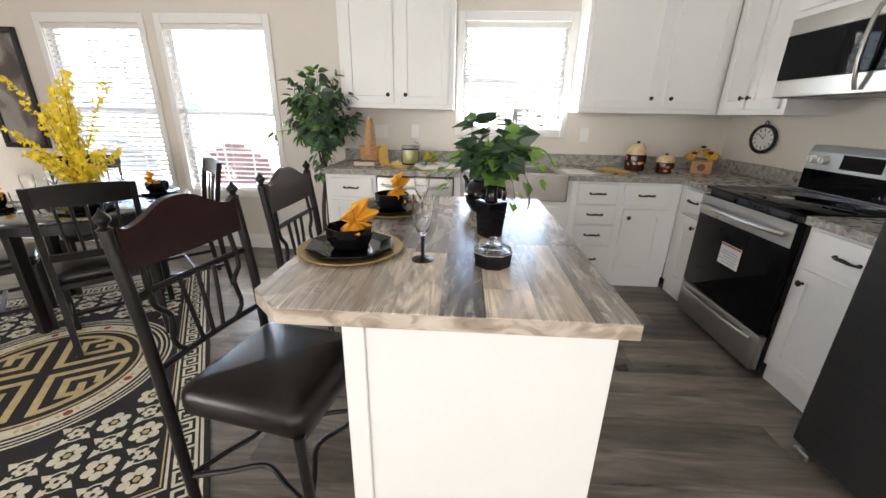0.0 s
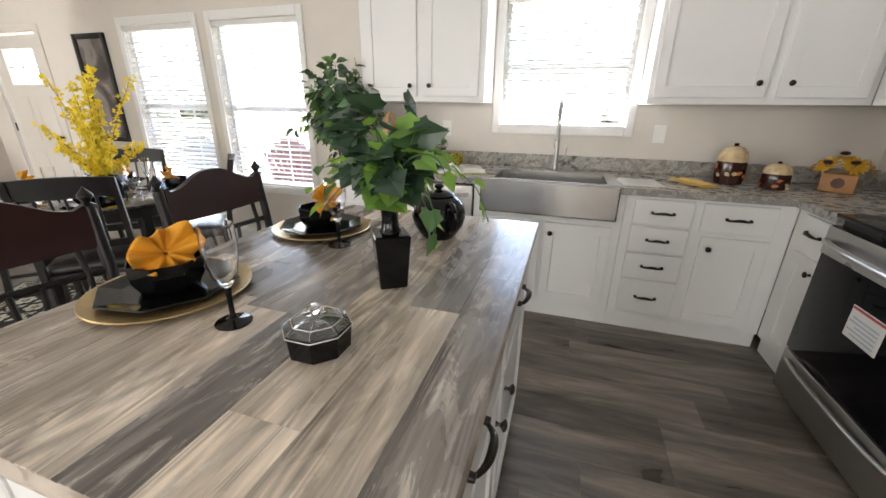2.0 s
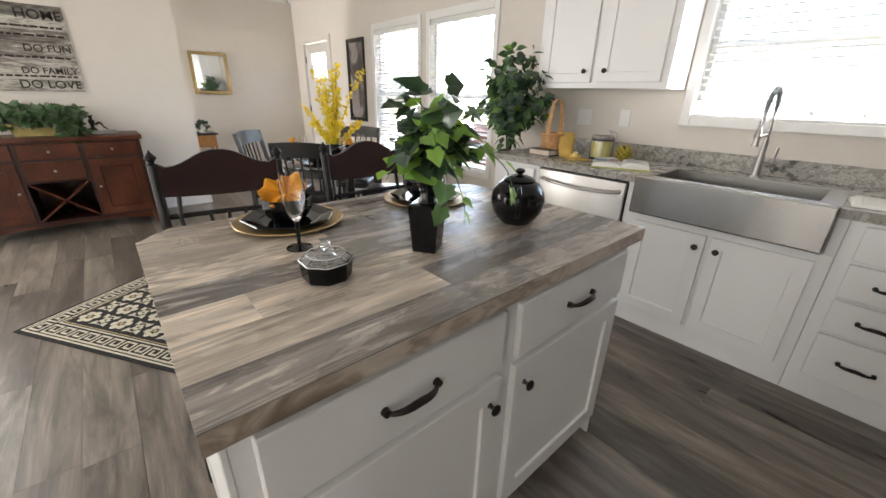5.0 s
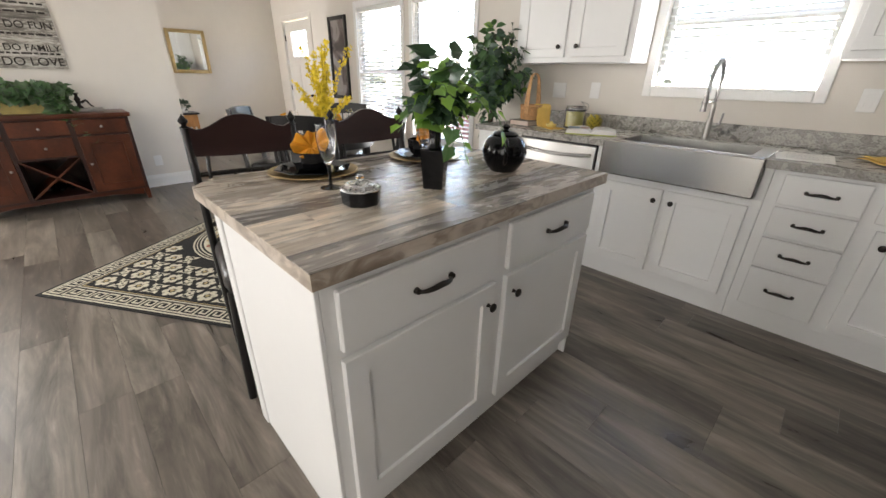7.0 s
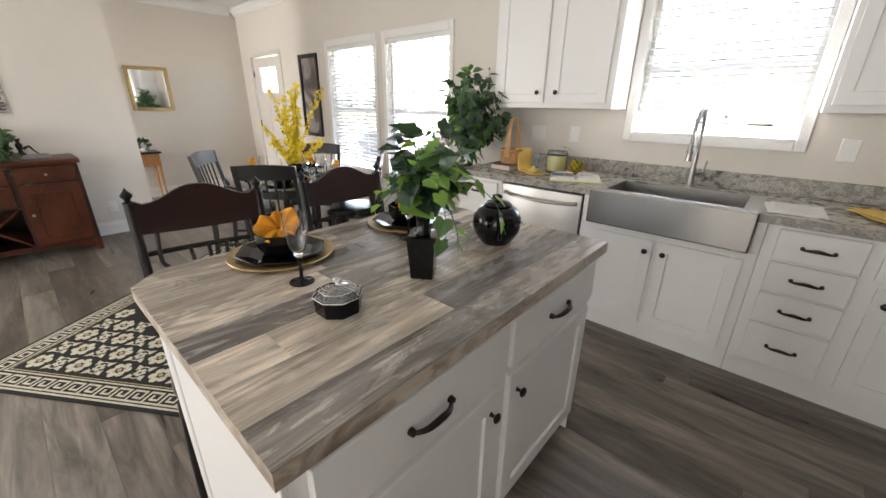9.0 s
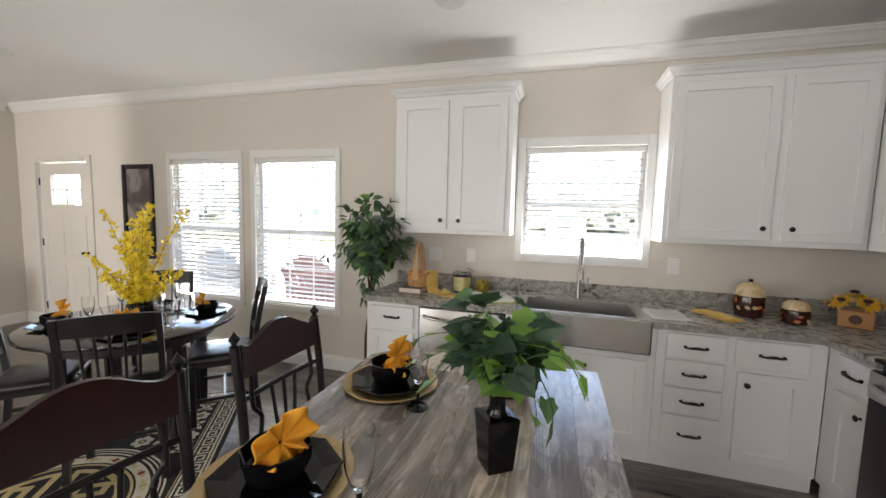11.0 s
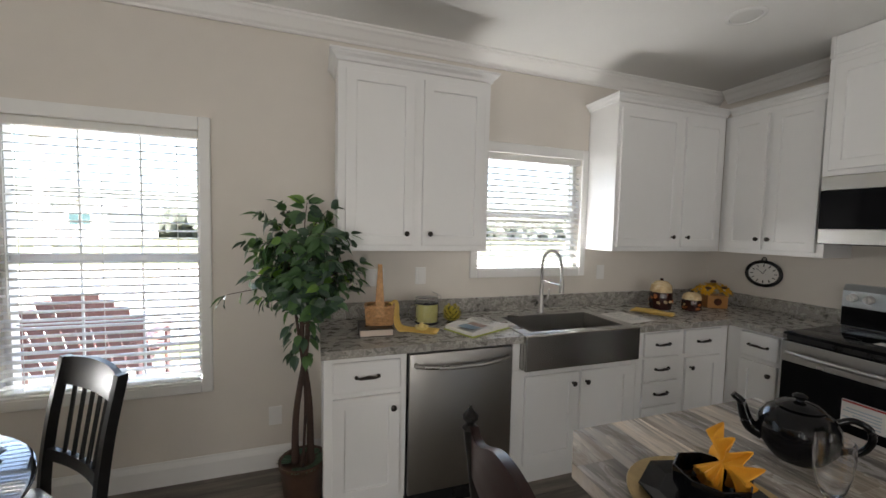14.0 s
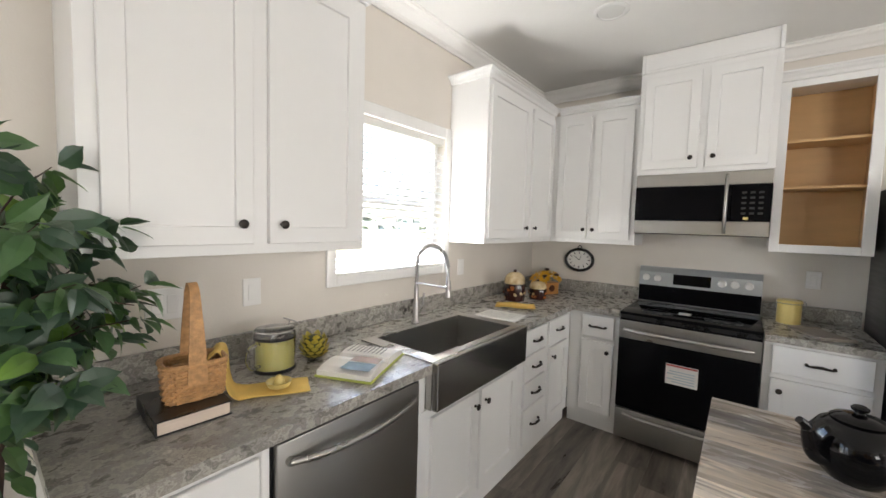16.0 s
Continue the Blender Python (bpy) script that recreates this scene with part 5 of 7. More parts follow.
def place_setting(x, y, z, turn, seed, group, charger=True, face=0.0):
    """Charger plate, octagonal plate, octagonal bowl and folded napkin, each a thing of its own."""
    if charger:
        bm = B()
        lathe(bm, [(0.10, 0.0), (0.13, 0.003), (0.158, 0.009), (0.166, 0.011), (0.164, 0.0135), (0.15, 0.0115), (0.12, 0.006), (0.02, 0.005)], 56)
        solo("charger_plate", bm, GOLD, "round gold-rimmed charger plate under a black plate", "plate", group, smooth=True).matrix_basis = pose(x, y, z, 0, 0, turn)
        z += 0.0062
    bm = B()
    octo(bm, [(0.085, 0.0), (0.10, 0.003), (0.135, 0.012), (0.143, 0.0145), (0.141, 0.0175), (0.132, 0.0155), (0.10, 0.0075), (0.02, 0.0065)])
    plate = solo("octagonal_plate", bm, BLACKCER, "glossy black octagonal dinner plate", "plate", group)
    plate.matrix_basis = pose(x, y, z, 0, 0, turn)
    if charger:
        for g in ((0.112, -0.012, 0.017), (0.122, 0.018, 0.011)):
            bm = B()
            lathe(bm, [(g[2], 0.0), (g[2] * 0.9, 0.0008)], 18, sx=0.62)
            pl_ = part("painted_mark", bm, BUTTER, plate, "small pale yellow painted mark", local=True)
            pl_.matrix_basis = pose(g[0], g[1], 0.0118, 0, -14, 0)
    bm = B()
    octo(bm, [(0.050, 0.0), (0.060, 0.006), (0.073, 0.03), (0.076, 0.068), (0.0725, 0.069), (0.068, 0.03), (0.050, 0.012), (0.01, 0.010)])
    solo("octagonal_bowl", bm, BLACKCER, "glossy black octagonal bowl stacked on a plate", "bowl", group).matrix_basis = pose(x, y, z + 0.007, 0, 0, turn)
    bm = B()
    napkin(bm, seed)
    ob = solo("folded_napkin", bm, NAPKIN, "orange cloth napkin fanned out of a black bowl", "napkin", group, smooth=True)
    ob.matrix_basis = pose(x, y, z + 0.092, 0, 0, face) @ pose(0.02, 0, 0, 8 * (seed % 3 - 1), -24, 0)
    so = ob.modifiers.new("thickness", "SOLIDIFY")
    so.thickness = 0.0016


def flute(x, y, z, group, tall=True):
    g = thing("champagne_flute" if tall else "water_glass", (x, y, z), "clear flute glass with a black stem and foot" if tall else "clear plain water glass", "glass", group)
    if tall:
        bm = B()
        lathe(bm, [(0.034, 0.0), (0.034, 0.0025), (0.012, 0.006), (0.0055, 0.012), (0.005, 0.05), (0.0065, 0.075)], 24)
        part("stem", bm, BLACKCER, g, "black glass stem and foot", local=True, smooth=True)
        bm = B()
        lathe(bm, [(0.004, 0.0755), (0.012, 0.082), (0.022, 0.102), (0.029, 0.135), (0.0315, 0.165), (0.0300, 0.20), (0.0290, 0.20), (0.0304, 0.165), (0.0279, 0.135), (0.0208, 0.105), (0.011, 0.088), (0.002, 0.083)], 28)
        part("glass_cup", bm, GLASS, g, local=True, smooth=True)
    else:
        bm = B()
        lathe(bm, [(0.027, 0.0), (0.031, 0.05), (0.034, 0.12), (0.0328, 0.12), (0.0298, 0.05), (0.026, 0.008), (0.004, 0.007)], 28)
        part("glass_cup", bm, GLASS, g, local=True, smooth=True)
    return g


ZT, ZI = 0.7577, 0.9155
place_setting(-0.24, 1.32, ZI, -81, 1, "island place settings", face=-24)
place_setting(-0.205, 1.852, ZI, -60, 2, "island place settings", face=-20)
flute(-0.002, 1.258, ZI, "island place settings")
flute(-0.056, 1.722, ZI, "island place settings")
for k, a in enumerate((-43, 46, 132, 228)):
    place_setting(TC.x + 0.40 * math.cos(radians(a)), TC.y + 0.40 * math.sin(radians(a)), ZT, a, 3 + k, "dining table place settings", charger=False, face=a + 180)
    flute(TC.x + 0.34 * math.cos(radians(a + 37)), TC.y + 0.34 * math.sin(radians(a + 37)), ZT, "dining table glasses", tall=False)
    flute(TC.x + 0.26 * math.cos(radians(a + 33)), TC.y + 0.26 * math.sin(radians(a + 33)), ZT, "dining table glasses")

# candy jar with a faceted glass lid
cj = thing("candy_jar", (0.207, 1.240, ZI), "black octagonal candy jar with a faceted glass lid", "jar")
cj.scale = (0.88, 0.88, 0.92)
bm = B()
octo(bm, [(0.058, 0.0), (0.062, 0.004), (0.066, 0.045), (0.063, 0.0455), (0.056, 0.01), (0.01, 0.008)])
part("jar_body", bm, BLACKCER, cj, local=True)
bm = B()
octo(bm, [(0.066, 0.0462), (0.0685, 0.049), (0.0665, 0.053), (0.050, 0.064), (0.024, 0.070), (0.008, 0.072), (0.006, 0.068), (0.022, 0.066), (0.046, 0.0605), (0.0605, 0.0492)])
ld = part("lid", bm, GLASS, cj, "clear faceted glass lid", local=True)
bm = B()
octo(bm, [(0.005, 0.0722), (0.007, 0.076), (0.014, 0.081), (0.016, 0.087), (0.010, 0.093), (0.003, 0.094)])
part("lid_knob", bm, GLASS, ld, local=True)
# white wires painted along the lid's facet edges as glare on the glass
bm = B()
edge8 = [(math.cos(math.pi / 8 + k * math.pi / 4), math.sin(math.pi / 8 + k * math.pi / 4)) for k in range(8)]
for r_, z_ in ((0.0685, 0.0494), (0.0503, 0.0643)):
    tube(bm, [(c * r_, s * r_, z_) for c, s in edge8], 0.0008, 4, closed=True)
for c, s in edge8:
    tube(bm, [(c * 0.0667, s * 0.0667, 0.0532), (c * 0.0503, s * 0.0503, 0.0643), (c * 0.024, s * 0.024, 0.0703)], 0.00035, 4)
part("cut_edge", bm, WHITEPL, ld, local=True)
bm = B()
octo(bm, [(0.0585, 0.030), (0.0575, 0.044), (0.004, 0.045)])
part("contents", bm, BLACKPLASTIC, cj, local=True)

# teapot
tp = thing("teapot", (0.205, 1.915, ZI), "large glossy black ceramic teapot with lid", "teapot", turn=129)
tp.scale = (0.85, 0.85, 0.88)
bm = B()
lathe(bm, [(0.058, 0.0), (0.062, 0.004), (0.075, 0.018), (0.096, 0.05), (0.104, 0.085), (0.098, 0.118), (0.080, 0.145), (0.060, 0.157), (0.052, 0.158)], 40)
part("pot_body", bm, BLACKCER, tp, local=True, smooth=True)
bm = B()
lathe(bm, [(0.058, 0.1585), (0.060, 0.162), (0.050, 0.170), (0.028, 0.177), (0.012, 0.179), (0.010, 0.183), (0.018, 0.189), (0.019, 0.195), (0.012, 0.201), (0.003, 0.203)], 32)
part("lid", bm, BLACKCER, tp, local=True, smooth=True)
bm = B()
tube(bm, smooth_line([(0.085, 0, 0.055), (0.118, 0, 0.07), (0.135, 0, 0.105), (0.145, 0, 0.14), (0.168, 0, 0.160)]), 0.024, 14, 0.010)
part("spout", bm, BLACKCER, tp, local=True, smooth=True)
bm = B()
tube(bm, smooth_line([(-0.088, 0, 0.135), (-0.12, 0, 0.15), (-0.155, 0, 0.135), (-0.162, 0, 0.10), (-0.14, 0, 0.062), (-0.098, 0, 0.048)]), 0.0095, 10)
part("handle", bm, BLACKCER, tp, local=True, smooth=True)

# ---- plants ----
def leaf(bm, p, d, n, ln, wd, fold=0.25, curl=0.15):
    """One pointed leaf from p along d, facing n, creased along its rib."""
    d, n = d.normalized(), (n - n.dot(d.normalized()) * d.normalized()).normalized()
    s = d.cross(n)
    rib = [p + d * ln * t - n * ln * curl * t * t for t in (0, 0.35, 0.7, 1.0)]
    v = [bm.verts.new(q) for q in rib]
    for sg in (-1, 1):
        a = bm.verts.new(rib[1] + s * sg * wd * 0.5 + n * wd * fold * 0.5)
        b = bm.verts.new(rib[2] + s * sg * wd * 0.36 + n * wd * fold * 0.36)
        bm.faces.new((v[0], a, v[1]))
        bm.faces.new((v[1], a, b, v[2]))
        bm.faces.new((v[2], b, v[3]))


def ivy_leaf(bm, p, d, n, ln):
    """One five-lobed ivy leaf."""
    d, n = d.normalized(), (n - n.dot(d.normalized()) * d.normalized()).normalized()
    s = d.cross(n)
    half = [(0.0, 0.02), (0.20, -0.12), (0.45, -0.07), (0.45, 0.15), (0.58, 0.33), (0.42, 0.50), (0.27, 0.70), (0.0, 1.0)]
    c = bm.verts.new(p + d * 0.3 * ln - n * 0.02 * ln)
    for sg in (-1, 1):
        vs = [bm.verts.new(p + d * b * ln + s * sg * a * ln + n * (0.22 * a - 0.16 * b * b) * ln) for a, b in half]
        for q, r in zip(vs, vs[1:]):
            bm.faces.new((c, q, r))


def rand_dir(r, up=0.0):
    v = Vector((r.gauss(0, 1), r.gauss(0, 1), r.gauss(0, 1) * 0.7 + up))
    return v.normalized()


# ficus tree in a brown pot
FX, FY = -1.085, 3.42
fi = thing("ficus_tree", (FX, FY, 0), "artificial green ficus tree with twisted stems in a brown pot", "plant")
bm = B()
lathe(bm, [(0.085, 0.0), (0.095, 0.02), (0.115, 0.20), (0.125, 0.215), (0.125, 0.24), (0.112, 0.24), (0.105, 0.215), (0.02, 0.21)], 28)
part("pot", bm, mat("brown_pot", (0.10, 0.055, 0.035), 0.55, var=0.25, scale=12, bump=0.3), fi, local=True, smooth=True)
rng = random.Random(21)
stems = [[(0.04, 0.0, 0.2), (0.03, 0.02, 0.55), (-0.005, 0.015, 0.85), (0.0, 0.0, 1.15), (0.02, 0.0, 1.4)], [(-0.04, 0.01, 0.2), (-0.035, -0.01, 0.5), (0.015, -0.015, 0.85), (0.03, 0.0, 1.1), (0.05, 0.0, 1.35)], [(0.0, -0.035, 0.2), (0.012, -0.03, 0.6), (-0.02, 0.0, 0.9), (-0.06, 0.0, 1.2), (-0.10, 0.0, 1.45)]]
for k, q in enumerate(stems):
    bm = B()
    tube(bm, smooth_line(q), 0.021 if k < 2 else 0.008, 10, 0.007)
    part("trunk", bm, BARK, fi, local=True, smooth=True)
tw, dark, mid, light, low = B(), B(), B(), B(), B()


def broad_leaf(bm, p, d, n, ln, wd, fold=0.22, curl=0.3):
    """One oval leaf with a drawn-out tip, creased along its rib and drooping, on a short stalk."""
    d = d.normalized()
    n = (n - n.dot(d) * d).normalized()
    s = d.cross(n)
    steps = ((0.0, 0.0), (0.14, 0.0), (0.30, 0.40), (0.52, 0.5), (0.74, 0.34), (0.88, 0.12), (1.0, 0.0))
    rib = [bm.verts.new(p + d * ln * t - n * ln * curl * t * t) for t, _ in steps]
    for sg in (-1, 1):
        side = [bm.verts.new(p + d * ln * t - n * ln * curl * t * t + s * sg * wd * w + n * wd * fold * w) for t, w in steps[2:6]]
        bm.faces.new((rib[1], side[0], rib[2]))
        for k in range(3):
            bm.faces.new((rib[2 + k], side[k], side[k + 1], rib[3 + k]))
        bm.faces.new((rib[5], side[3], rib[6]))


branches = []
for k in range(50):
    z = rng.uniform(1.07, 1.45)
    a = rng.uniform(0, 2 * math.pi)
    rr = 0.235 * (0.72 + 0.28 * math.sin(math.pi * (z - 0.95) / 0.6)) * rng.uniform(0.5, 1.15)
    tip = Vector((0.02 + rr * math.cos(a), rr * 0.9 * math.sin(a), z + rng.uniform(-0.02, 0.15)))
    tip.y = min(tip.y, 0.29)
    branches.append((Vector((0.01 * math.cos(a), 0.01 * math.sin(a), z - 0.12)), tip))
sprigs = [((0.0, -0.05, 1.14), (-0.34, -0.10, 1.17)), ((0.05, -0.02, 1.24), (0.25, -0.10, 1.27)), ((0.0, 0.0, 1.34), (-0.20, -0.05, 1.56)), ((0.0, 0.0, 1.40), (0.02, -0.05, 1.63)), ((0.0, 0.0, 1.38), (0.13, 0.03, 1.60)), ((0.0, 0.0, 1.36), (-0.10, 0.02, 1.61)), ((0.0, 0.0, 1.3), (0.24, 0.02, 1.46)), ((0.0, 0.0, 1.3), (-0.27, 0.05, 1.42))]
branches += [(Vector(p), Vector(q)) for p, q in sprigs]
for i, (p, q) in enumerate(branches):
    line = smooth_line([p, p.lerp(q, 0.5) + Vector((0, 0, 0.035)), q], 5)
    tube(tw, line, 0.0032, 4, 0.0012)
    sprig = i >= 50
    for t in range(4 if sprig else 3, len(line)):
        for sg in (-1, 1):
            if rng.random() < (0.12 if i < 50 or i > 51 else 0.6):
                continue
            along = (line[t] - line[t - 1]).normalized()
            side = along.cross(Vector((0, 0, 1))).normalized() * sg
            d = along * 0.5 + side * rng.uniform(0.4, 0.9) + Vector((0, 0, rng.uniform(-1.0, 0.15)))
            pick = rng.random()
            broad_leaf(dark if pick < 0.52 else mid if pick < 0.93 else light, line[t], d, Vector((0, 0, 0.55)) + rand_dir(rng) * 0.55 + Vector((line[t].x, line[t].y, 0)).normalized() * 0.9, rng.uniform(0.072, 0.108), rng.uniform(0.040, 0.056))
    broad_leaf(mid if i % 3 else dark, line[-1], line[-1] - line[-2] + Vector((0, 0, -0.01)), Vector((0, 0, 1)) + rand_dir(rng) * 0.4, 0.09, 0.046)
for k in range(26):
    a = rng.uniform(0, 2 * math.pi)
    leaf(low, Vector((0.06 * math.cos(a), 0.06 * math.sin(a), 0.225)), Vector((math.cos(a), math.sin(a), 0.25)), Vector((0, 0, 1)), 0.075, 0.04)
# a tuft of drooping leaves round the stems below the crown
for k in range(36):
    z, a = rng.uniform(0.80, 1.02), rng.uniform(0, 2 * math.pi)
    rr = rng.uniform(0.02, 0.065)
    broad_leaf(mid if rng.random() < 0.45 else dark, Vector((rr * math.cos(a), rr * math.sin(a), z)), Vector((math.cos(a), math.sin(a), -0.7)), Vector((math.cos(a) * 0.6, math.sin(a) * 0.6, 1)) + rand_dir(rng) * 0.4, rng.uniform(0.07, 0.10), 0.045)
part("branchwork", tw, BARK, fi, local=True)
for nm, b_, m_ in (("dark_leaves", dark, LEAFD), ("green_leaves", mid, LEAFM), ("pale_leaves", light, LEAFL), ("moss_leaves", low, LEAFD)):
    tagged(part(nm, b_, m_, fi, local=True, smooth=False), kind="stuff")

# ivy in a black vase on the island
VX, VY = 0.215, 1.525
iv = thing("ivy_vase", (VX, VY, ZI), "tapered square black vase holding green trailing ivy", "plant")
bm = B()
lathe(bm, [(0.043, 0.0), (0.045, 0.003), (0.0565, 0.120), (0.0575, 0.127), (0.053, 0.131), (0.02, 0.133)], 4, (0, 0, 0), radians(-11))
part("vase", bm, BLACKCER, iv, local=True)
bm = B()
lathe(bm, [(0.026, 0.1315), (0.0205, 0.142), (0.019, 0.165), (0.0205, 0.185), (0.026, 0.197), (0.023, 0.197), (0.016, 0.18), (0.004, 0.175)], 20)
part("vase_neck", bm, BLACKCER, iv, local=True, smooth=True)
rng = random.Random(8)
tw, dark, mid, light = B(), B(), B(), B()
tips = []
for k in range(24):
    a = rng.uniform(0, 2 * math.pi)
    rr = rng.uniform(0.02, 0.12)
    tips.append([(0, 0, 0.18), (rr * 0.4 * math.cos(a), rr * 0.4 * math.sin(a), 0.25), (rr * math.cos(a), rr * math.sin(a), rng.uniform(0.24, 0.40))])
tips += [[(0, 0, 0.19), (-0.02, 0.02, 0.33), (-0.075, -0.02, 0.42)], [(0, 0, 0.19), (0.06, -0.01, 0.27), (0.12, -0.04, 0.20), (0.125, -0.05, 0.12)], [(0, 0, 0.19), (0.05, 0.02, 0.24), (0.085, 0.045, 0.15), (0.09, 0.05, 0.085)], [(0, 0, 0.19), (-0.09, 0.02, 0.27), (-0.17, 0.03, 0.24), (-0.24, 0.04, 0.19)], [(0, 0, 0.19), (-0.07, 0.0, 0.26), (-0.13, 0.0, 0.22), (-0.18, -0.01, 0.16)], [(0, 0, 0.19), (-0.09, 0.05, 0.29), (-0.18, 0.08, 0.28), (-0.25, 0.09, 0.25)], [(0, 0, 0.19), (0.08, 0.05, 0.28), (0.17, 0.09, 0.24), (0.21, 0.10, 0.15)], [(0, 0, 0.19), (0.07, -0.07, 0.30), (0.14, -0.10, 0.32), (0.18, -0.12, 0.27)]]
for i, q in enumerate(tips):
    line = smooth_line(q, 5)
    tube(tw, line, 0.0018, 4, 0.001)
    trailing = i >= 24
    for t in range(4, len(line), 3 if trailing else 2):
        for _ in range(2 if not trailing else 1):
            out = Vector((line[t].x, line[t].y, 0)) + rand_dir(rng) * 0.05
            d = (line[t] - line[t - 1]).normalized() * 0.4 + out.normalized() * 0.5 + rand_dir(rng) * 0.4 + Vector((0, 0, -0.3))
            tgt = rng.random() + (0.58 if trailing else 0)
            ivy_leaf(dark if tgt < 0.55 else mid if tgt < 0.88 else light, line[t] + rand_dir(rng) * 0.012, d, out.normalized() * 0.7 + Vector((0, 0, 0.8)) + rand_dir(rng) * 0.4, rng.uniform(0.046, 0.078) if not trailing else rng.uniform(0.032, 0.050))
part("vine", tw, LEAFM, iv, local=True)
for nm, b_, m_ in (("dark_leaves", dark, LEAFD), ("green_leaves", mid, LEAFM), ("pale_leaves", light, LEAFL)):
    tagged(part(nm, b_, m_, iv, local=True), kind="stuff")

# yellow blossom arrangement on the dining table
fl = thing("flower_arrangement", (-2.36, 2.52, ZT), "yellow blossom stems in a round black vase", "flowers")
bm = B()
lathe(bm, [(0.045, 0.0), (0.06, 0.004), (0.085, 0.04), (0.092, 0.075), (0.08, 0.105), (0.055, 0.12), (0.05, 0.12), (0.07, 0.10), (0.02, 0.09)], 32)
part("vase", bm, BLACKCER, fl, local=True, smooth=True)
rng = random.Random(31)
tw, pe = B(), B()
greens = B()
for k in range(20):
    a = 2 * math.pi * k / 20 + rng.uniform(-0.2, 0.2)
    h = (0.42 + 0.36 * rng.random()) if k % 3 else 0.30
    rr = rng.uniform(0.06, 0.20) if h > 0.45 else rng.uniform(0.16, 0.27)
    if k in (4, 11):
        h, rr = 0.72, 0.26
    line = smooth_line([(0, 0, 0.09), (rr * 0.35 * math.cos(a), rr * 0.35 * math.sin(a), h * 0.5), (rr * math.cos(a), rr * math.sin(a), h)], 9)
    tube(tw, line, 0.0028, 4, 0.0012)
    for t in range(6, len(line)):
        for _ in range(5):
            c = line[t] + rand_dir(rng) * rng.uniform(0.008, 0.035)
            n = rand_dir(rng, 0.2)
            s = n.orthogonal().normalized()
            for j in range(4):
                q = Matrix.Rotation(j * math.pi / 2 + rng.random(), 3, n) @ s
                leaf(pe, c, q + n * 0.35, n, rng.uniform(0.016, 0.026), 0.013, 0.1, -0.1)
    if k % 3 == 0:
        leaf(greens, line[5], Vector((math.cos(a), math.sin(a), 0.3)), Vector((0, 0, 1)), 0.1, 0.03)
part("stem_spray", tw, BARK, fl, local=True)
tagged(part("petals", pe, PETAL, fl, local=True), kind="stuff")
tagged(part("green_leaves", greens, LEAFM, fl, local=True), kind="stuff")

# ---- rug ----
RW, RL, RT = 1.50, 2.44, 33.4
rug = thing("area_rug", (-2.045, 1.714, 0), "black and cream patterned area rug with a round medallion", "rug", turn=RT)
bm = B()
bx(bm, -RW / 2, RW / 2, -RL / 2, RL / 2, 0.0006, 0.008, 0.002)
part("rug_body", bm, RUGBLK, rug, local=True)


def flat(bm, pts, z):
    bm.faces.new([bm.verts.new((x, y, z)) for x, y in pts])


def rect(bm, x0, x1, y0, y1, z):
    flat(bm, [(x0, y0), (x1, y0), (x1, y1), (x0, y1)], z)


def ring(bm, r0, r1, z, a0=0.0, a1=360.0, n=72, c=(0, 0)):
    for k in range(n):
        a, b = radians(a0 + (a1 - a0) * k / n), radians(a0 + (a1 - a0) * (k + 1) / n)
        flat(bm, [(c[0] + r0 * math.cos(a), c[1] + r0 * math.sin(a)), (c[0] + r1 * math.cos(a), c[1] + r1 * math.sin(a)), (c[0] + r1 * math.cos(b), c[1] + r1 * math.sin(b)), (c[0] + r0 * math.cos(b), c[1] + r0 * math.sin(b))], z)


cream, tan, red = B(), B(), B()
Z1 = 0.0086
hx, hy = RW / 2, RL / 2
def frame_lines(bm, inset, w):
    rect(bm, -hx + inset, hx - inset, -hy + inset, -hy + inset + w, Z1)
    rect(bm, -hx + inset, hx - inset, hy - inset - w, hy - inset, Z1)
    rect(bm, -hx + inset, -hx + inset + w, -hy + inset + w, hy - inset - w, Z1)
    rect(bm, hx - inset - w, hx - inset, -hy + inset + w, hy - inset - w, Z1)
frame_lines(cream, 0.022, 0.012)
frame_lines(cream, 0.138, 0.010)
frame_lines(tan, 0.156, 0.006)
# meander border, one unit at a time
def key_run(n, to_world):
    w = 0.0125
    bars = [(0.0, 0.0, 1.0, 0.0), (0.0, 0.0, 0.0, 0.8), (0.0, 0.8, 0.72, 0.8), (0.72, 0.28, 0.72, 0.8), (0.30, 0.28, 0.72, 0.28), (0.30, 0.28, 0.30, 0.55)]
    for i in range(n):
        for x0, y0, x1, y1 in bars:
            p = [(i + x0, y0), (i + x1, y1)]
            cs = [to_world(*q) for q in p]
            (ax, ay), (bx_, by) = cs
            rect(cream, min(ax, bx_) - w / 2, max(ax, bx_) + w / 2, min(ay, by) - w / 2, max(ay, by) + w / 2, Z1 + 0.00002 * (len(cream.faces) % 20))
U = 0.088
nx_, ny_ = int((RW - 0.30) / U), int((RL - 0.10) / U)
ux, uy = (RW - 0.30) / nx_, (RL - 0.10) / ny_
key_run(nx_, lambda u, v: (-hx + 0.15 + u * ux, -hy + 0.048 + v * 0.088))
key_run(nx_, lambda u, v: (-hx + 0.15 + u * ux, hy - 0.048 - v * 0.088))
key_run(ny_, lambda u, v: (-hx + 0.048 + v * 0.088, -hy + 0.05 + u * uy))
key_run(ny_, lambda u, v: (hx - 0.048 - v * 0.088, -hy + 0.05 + u * uy))
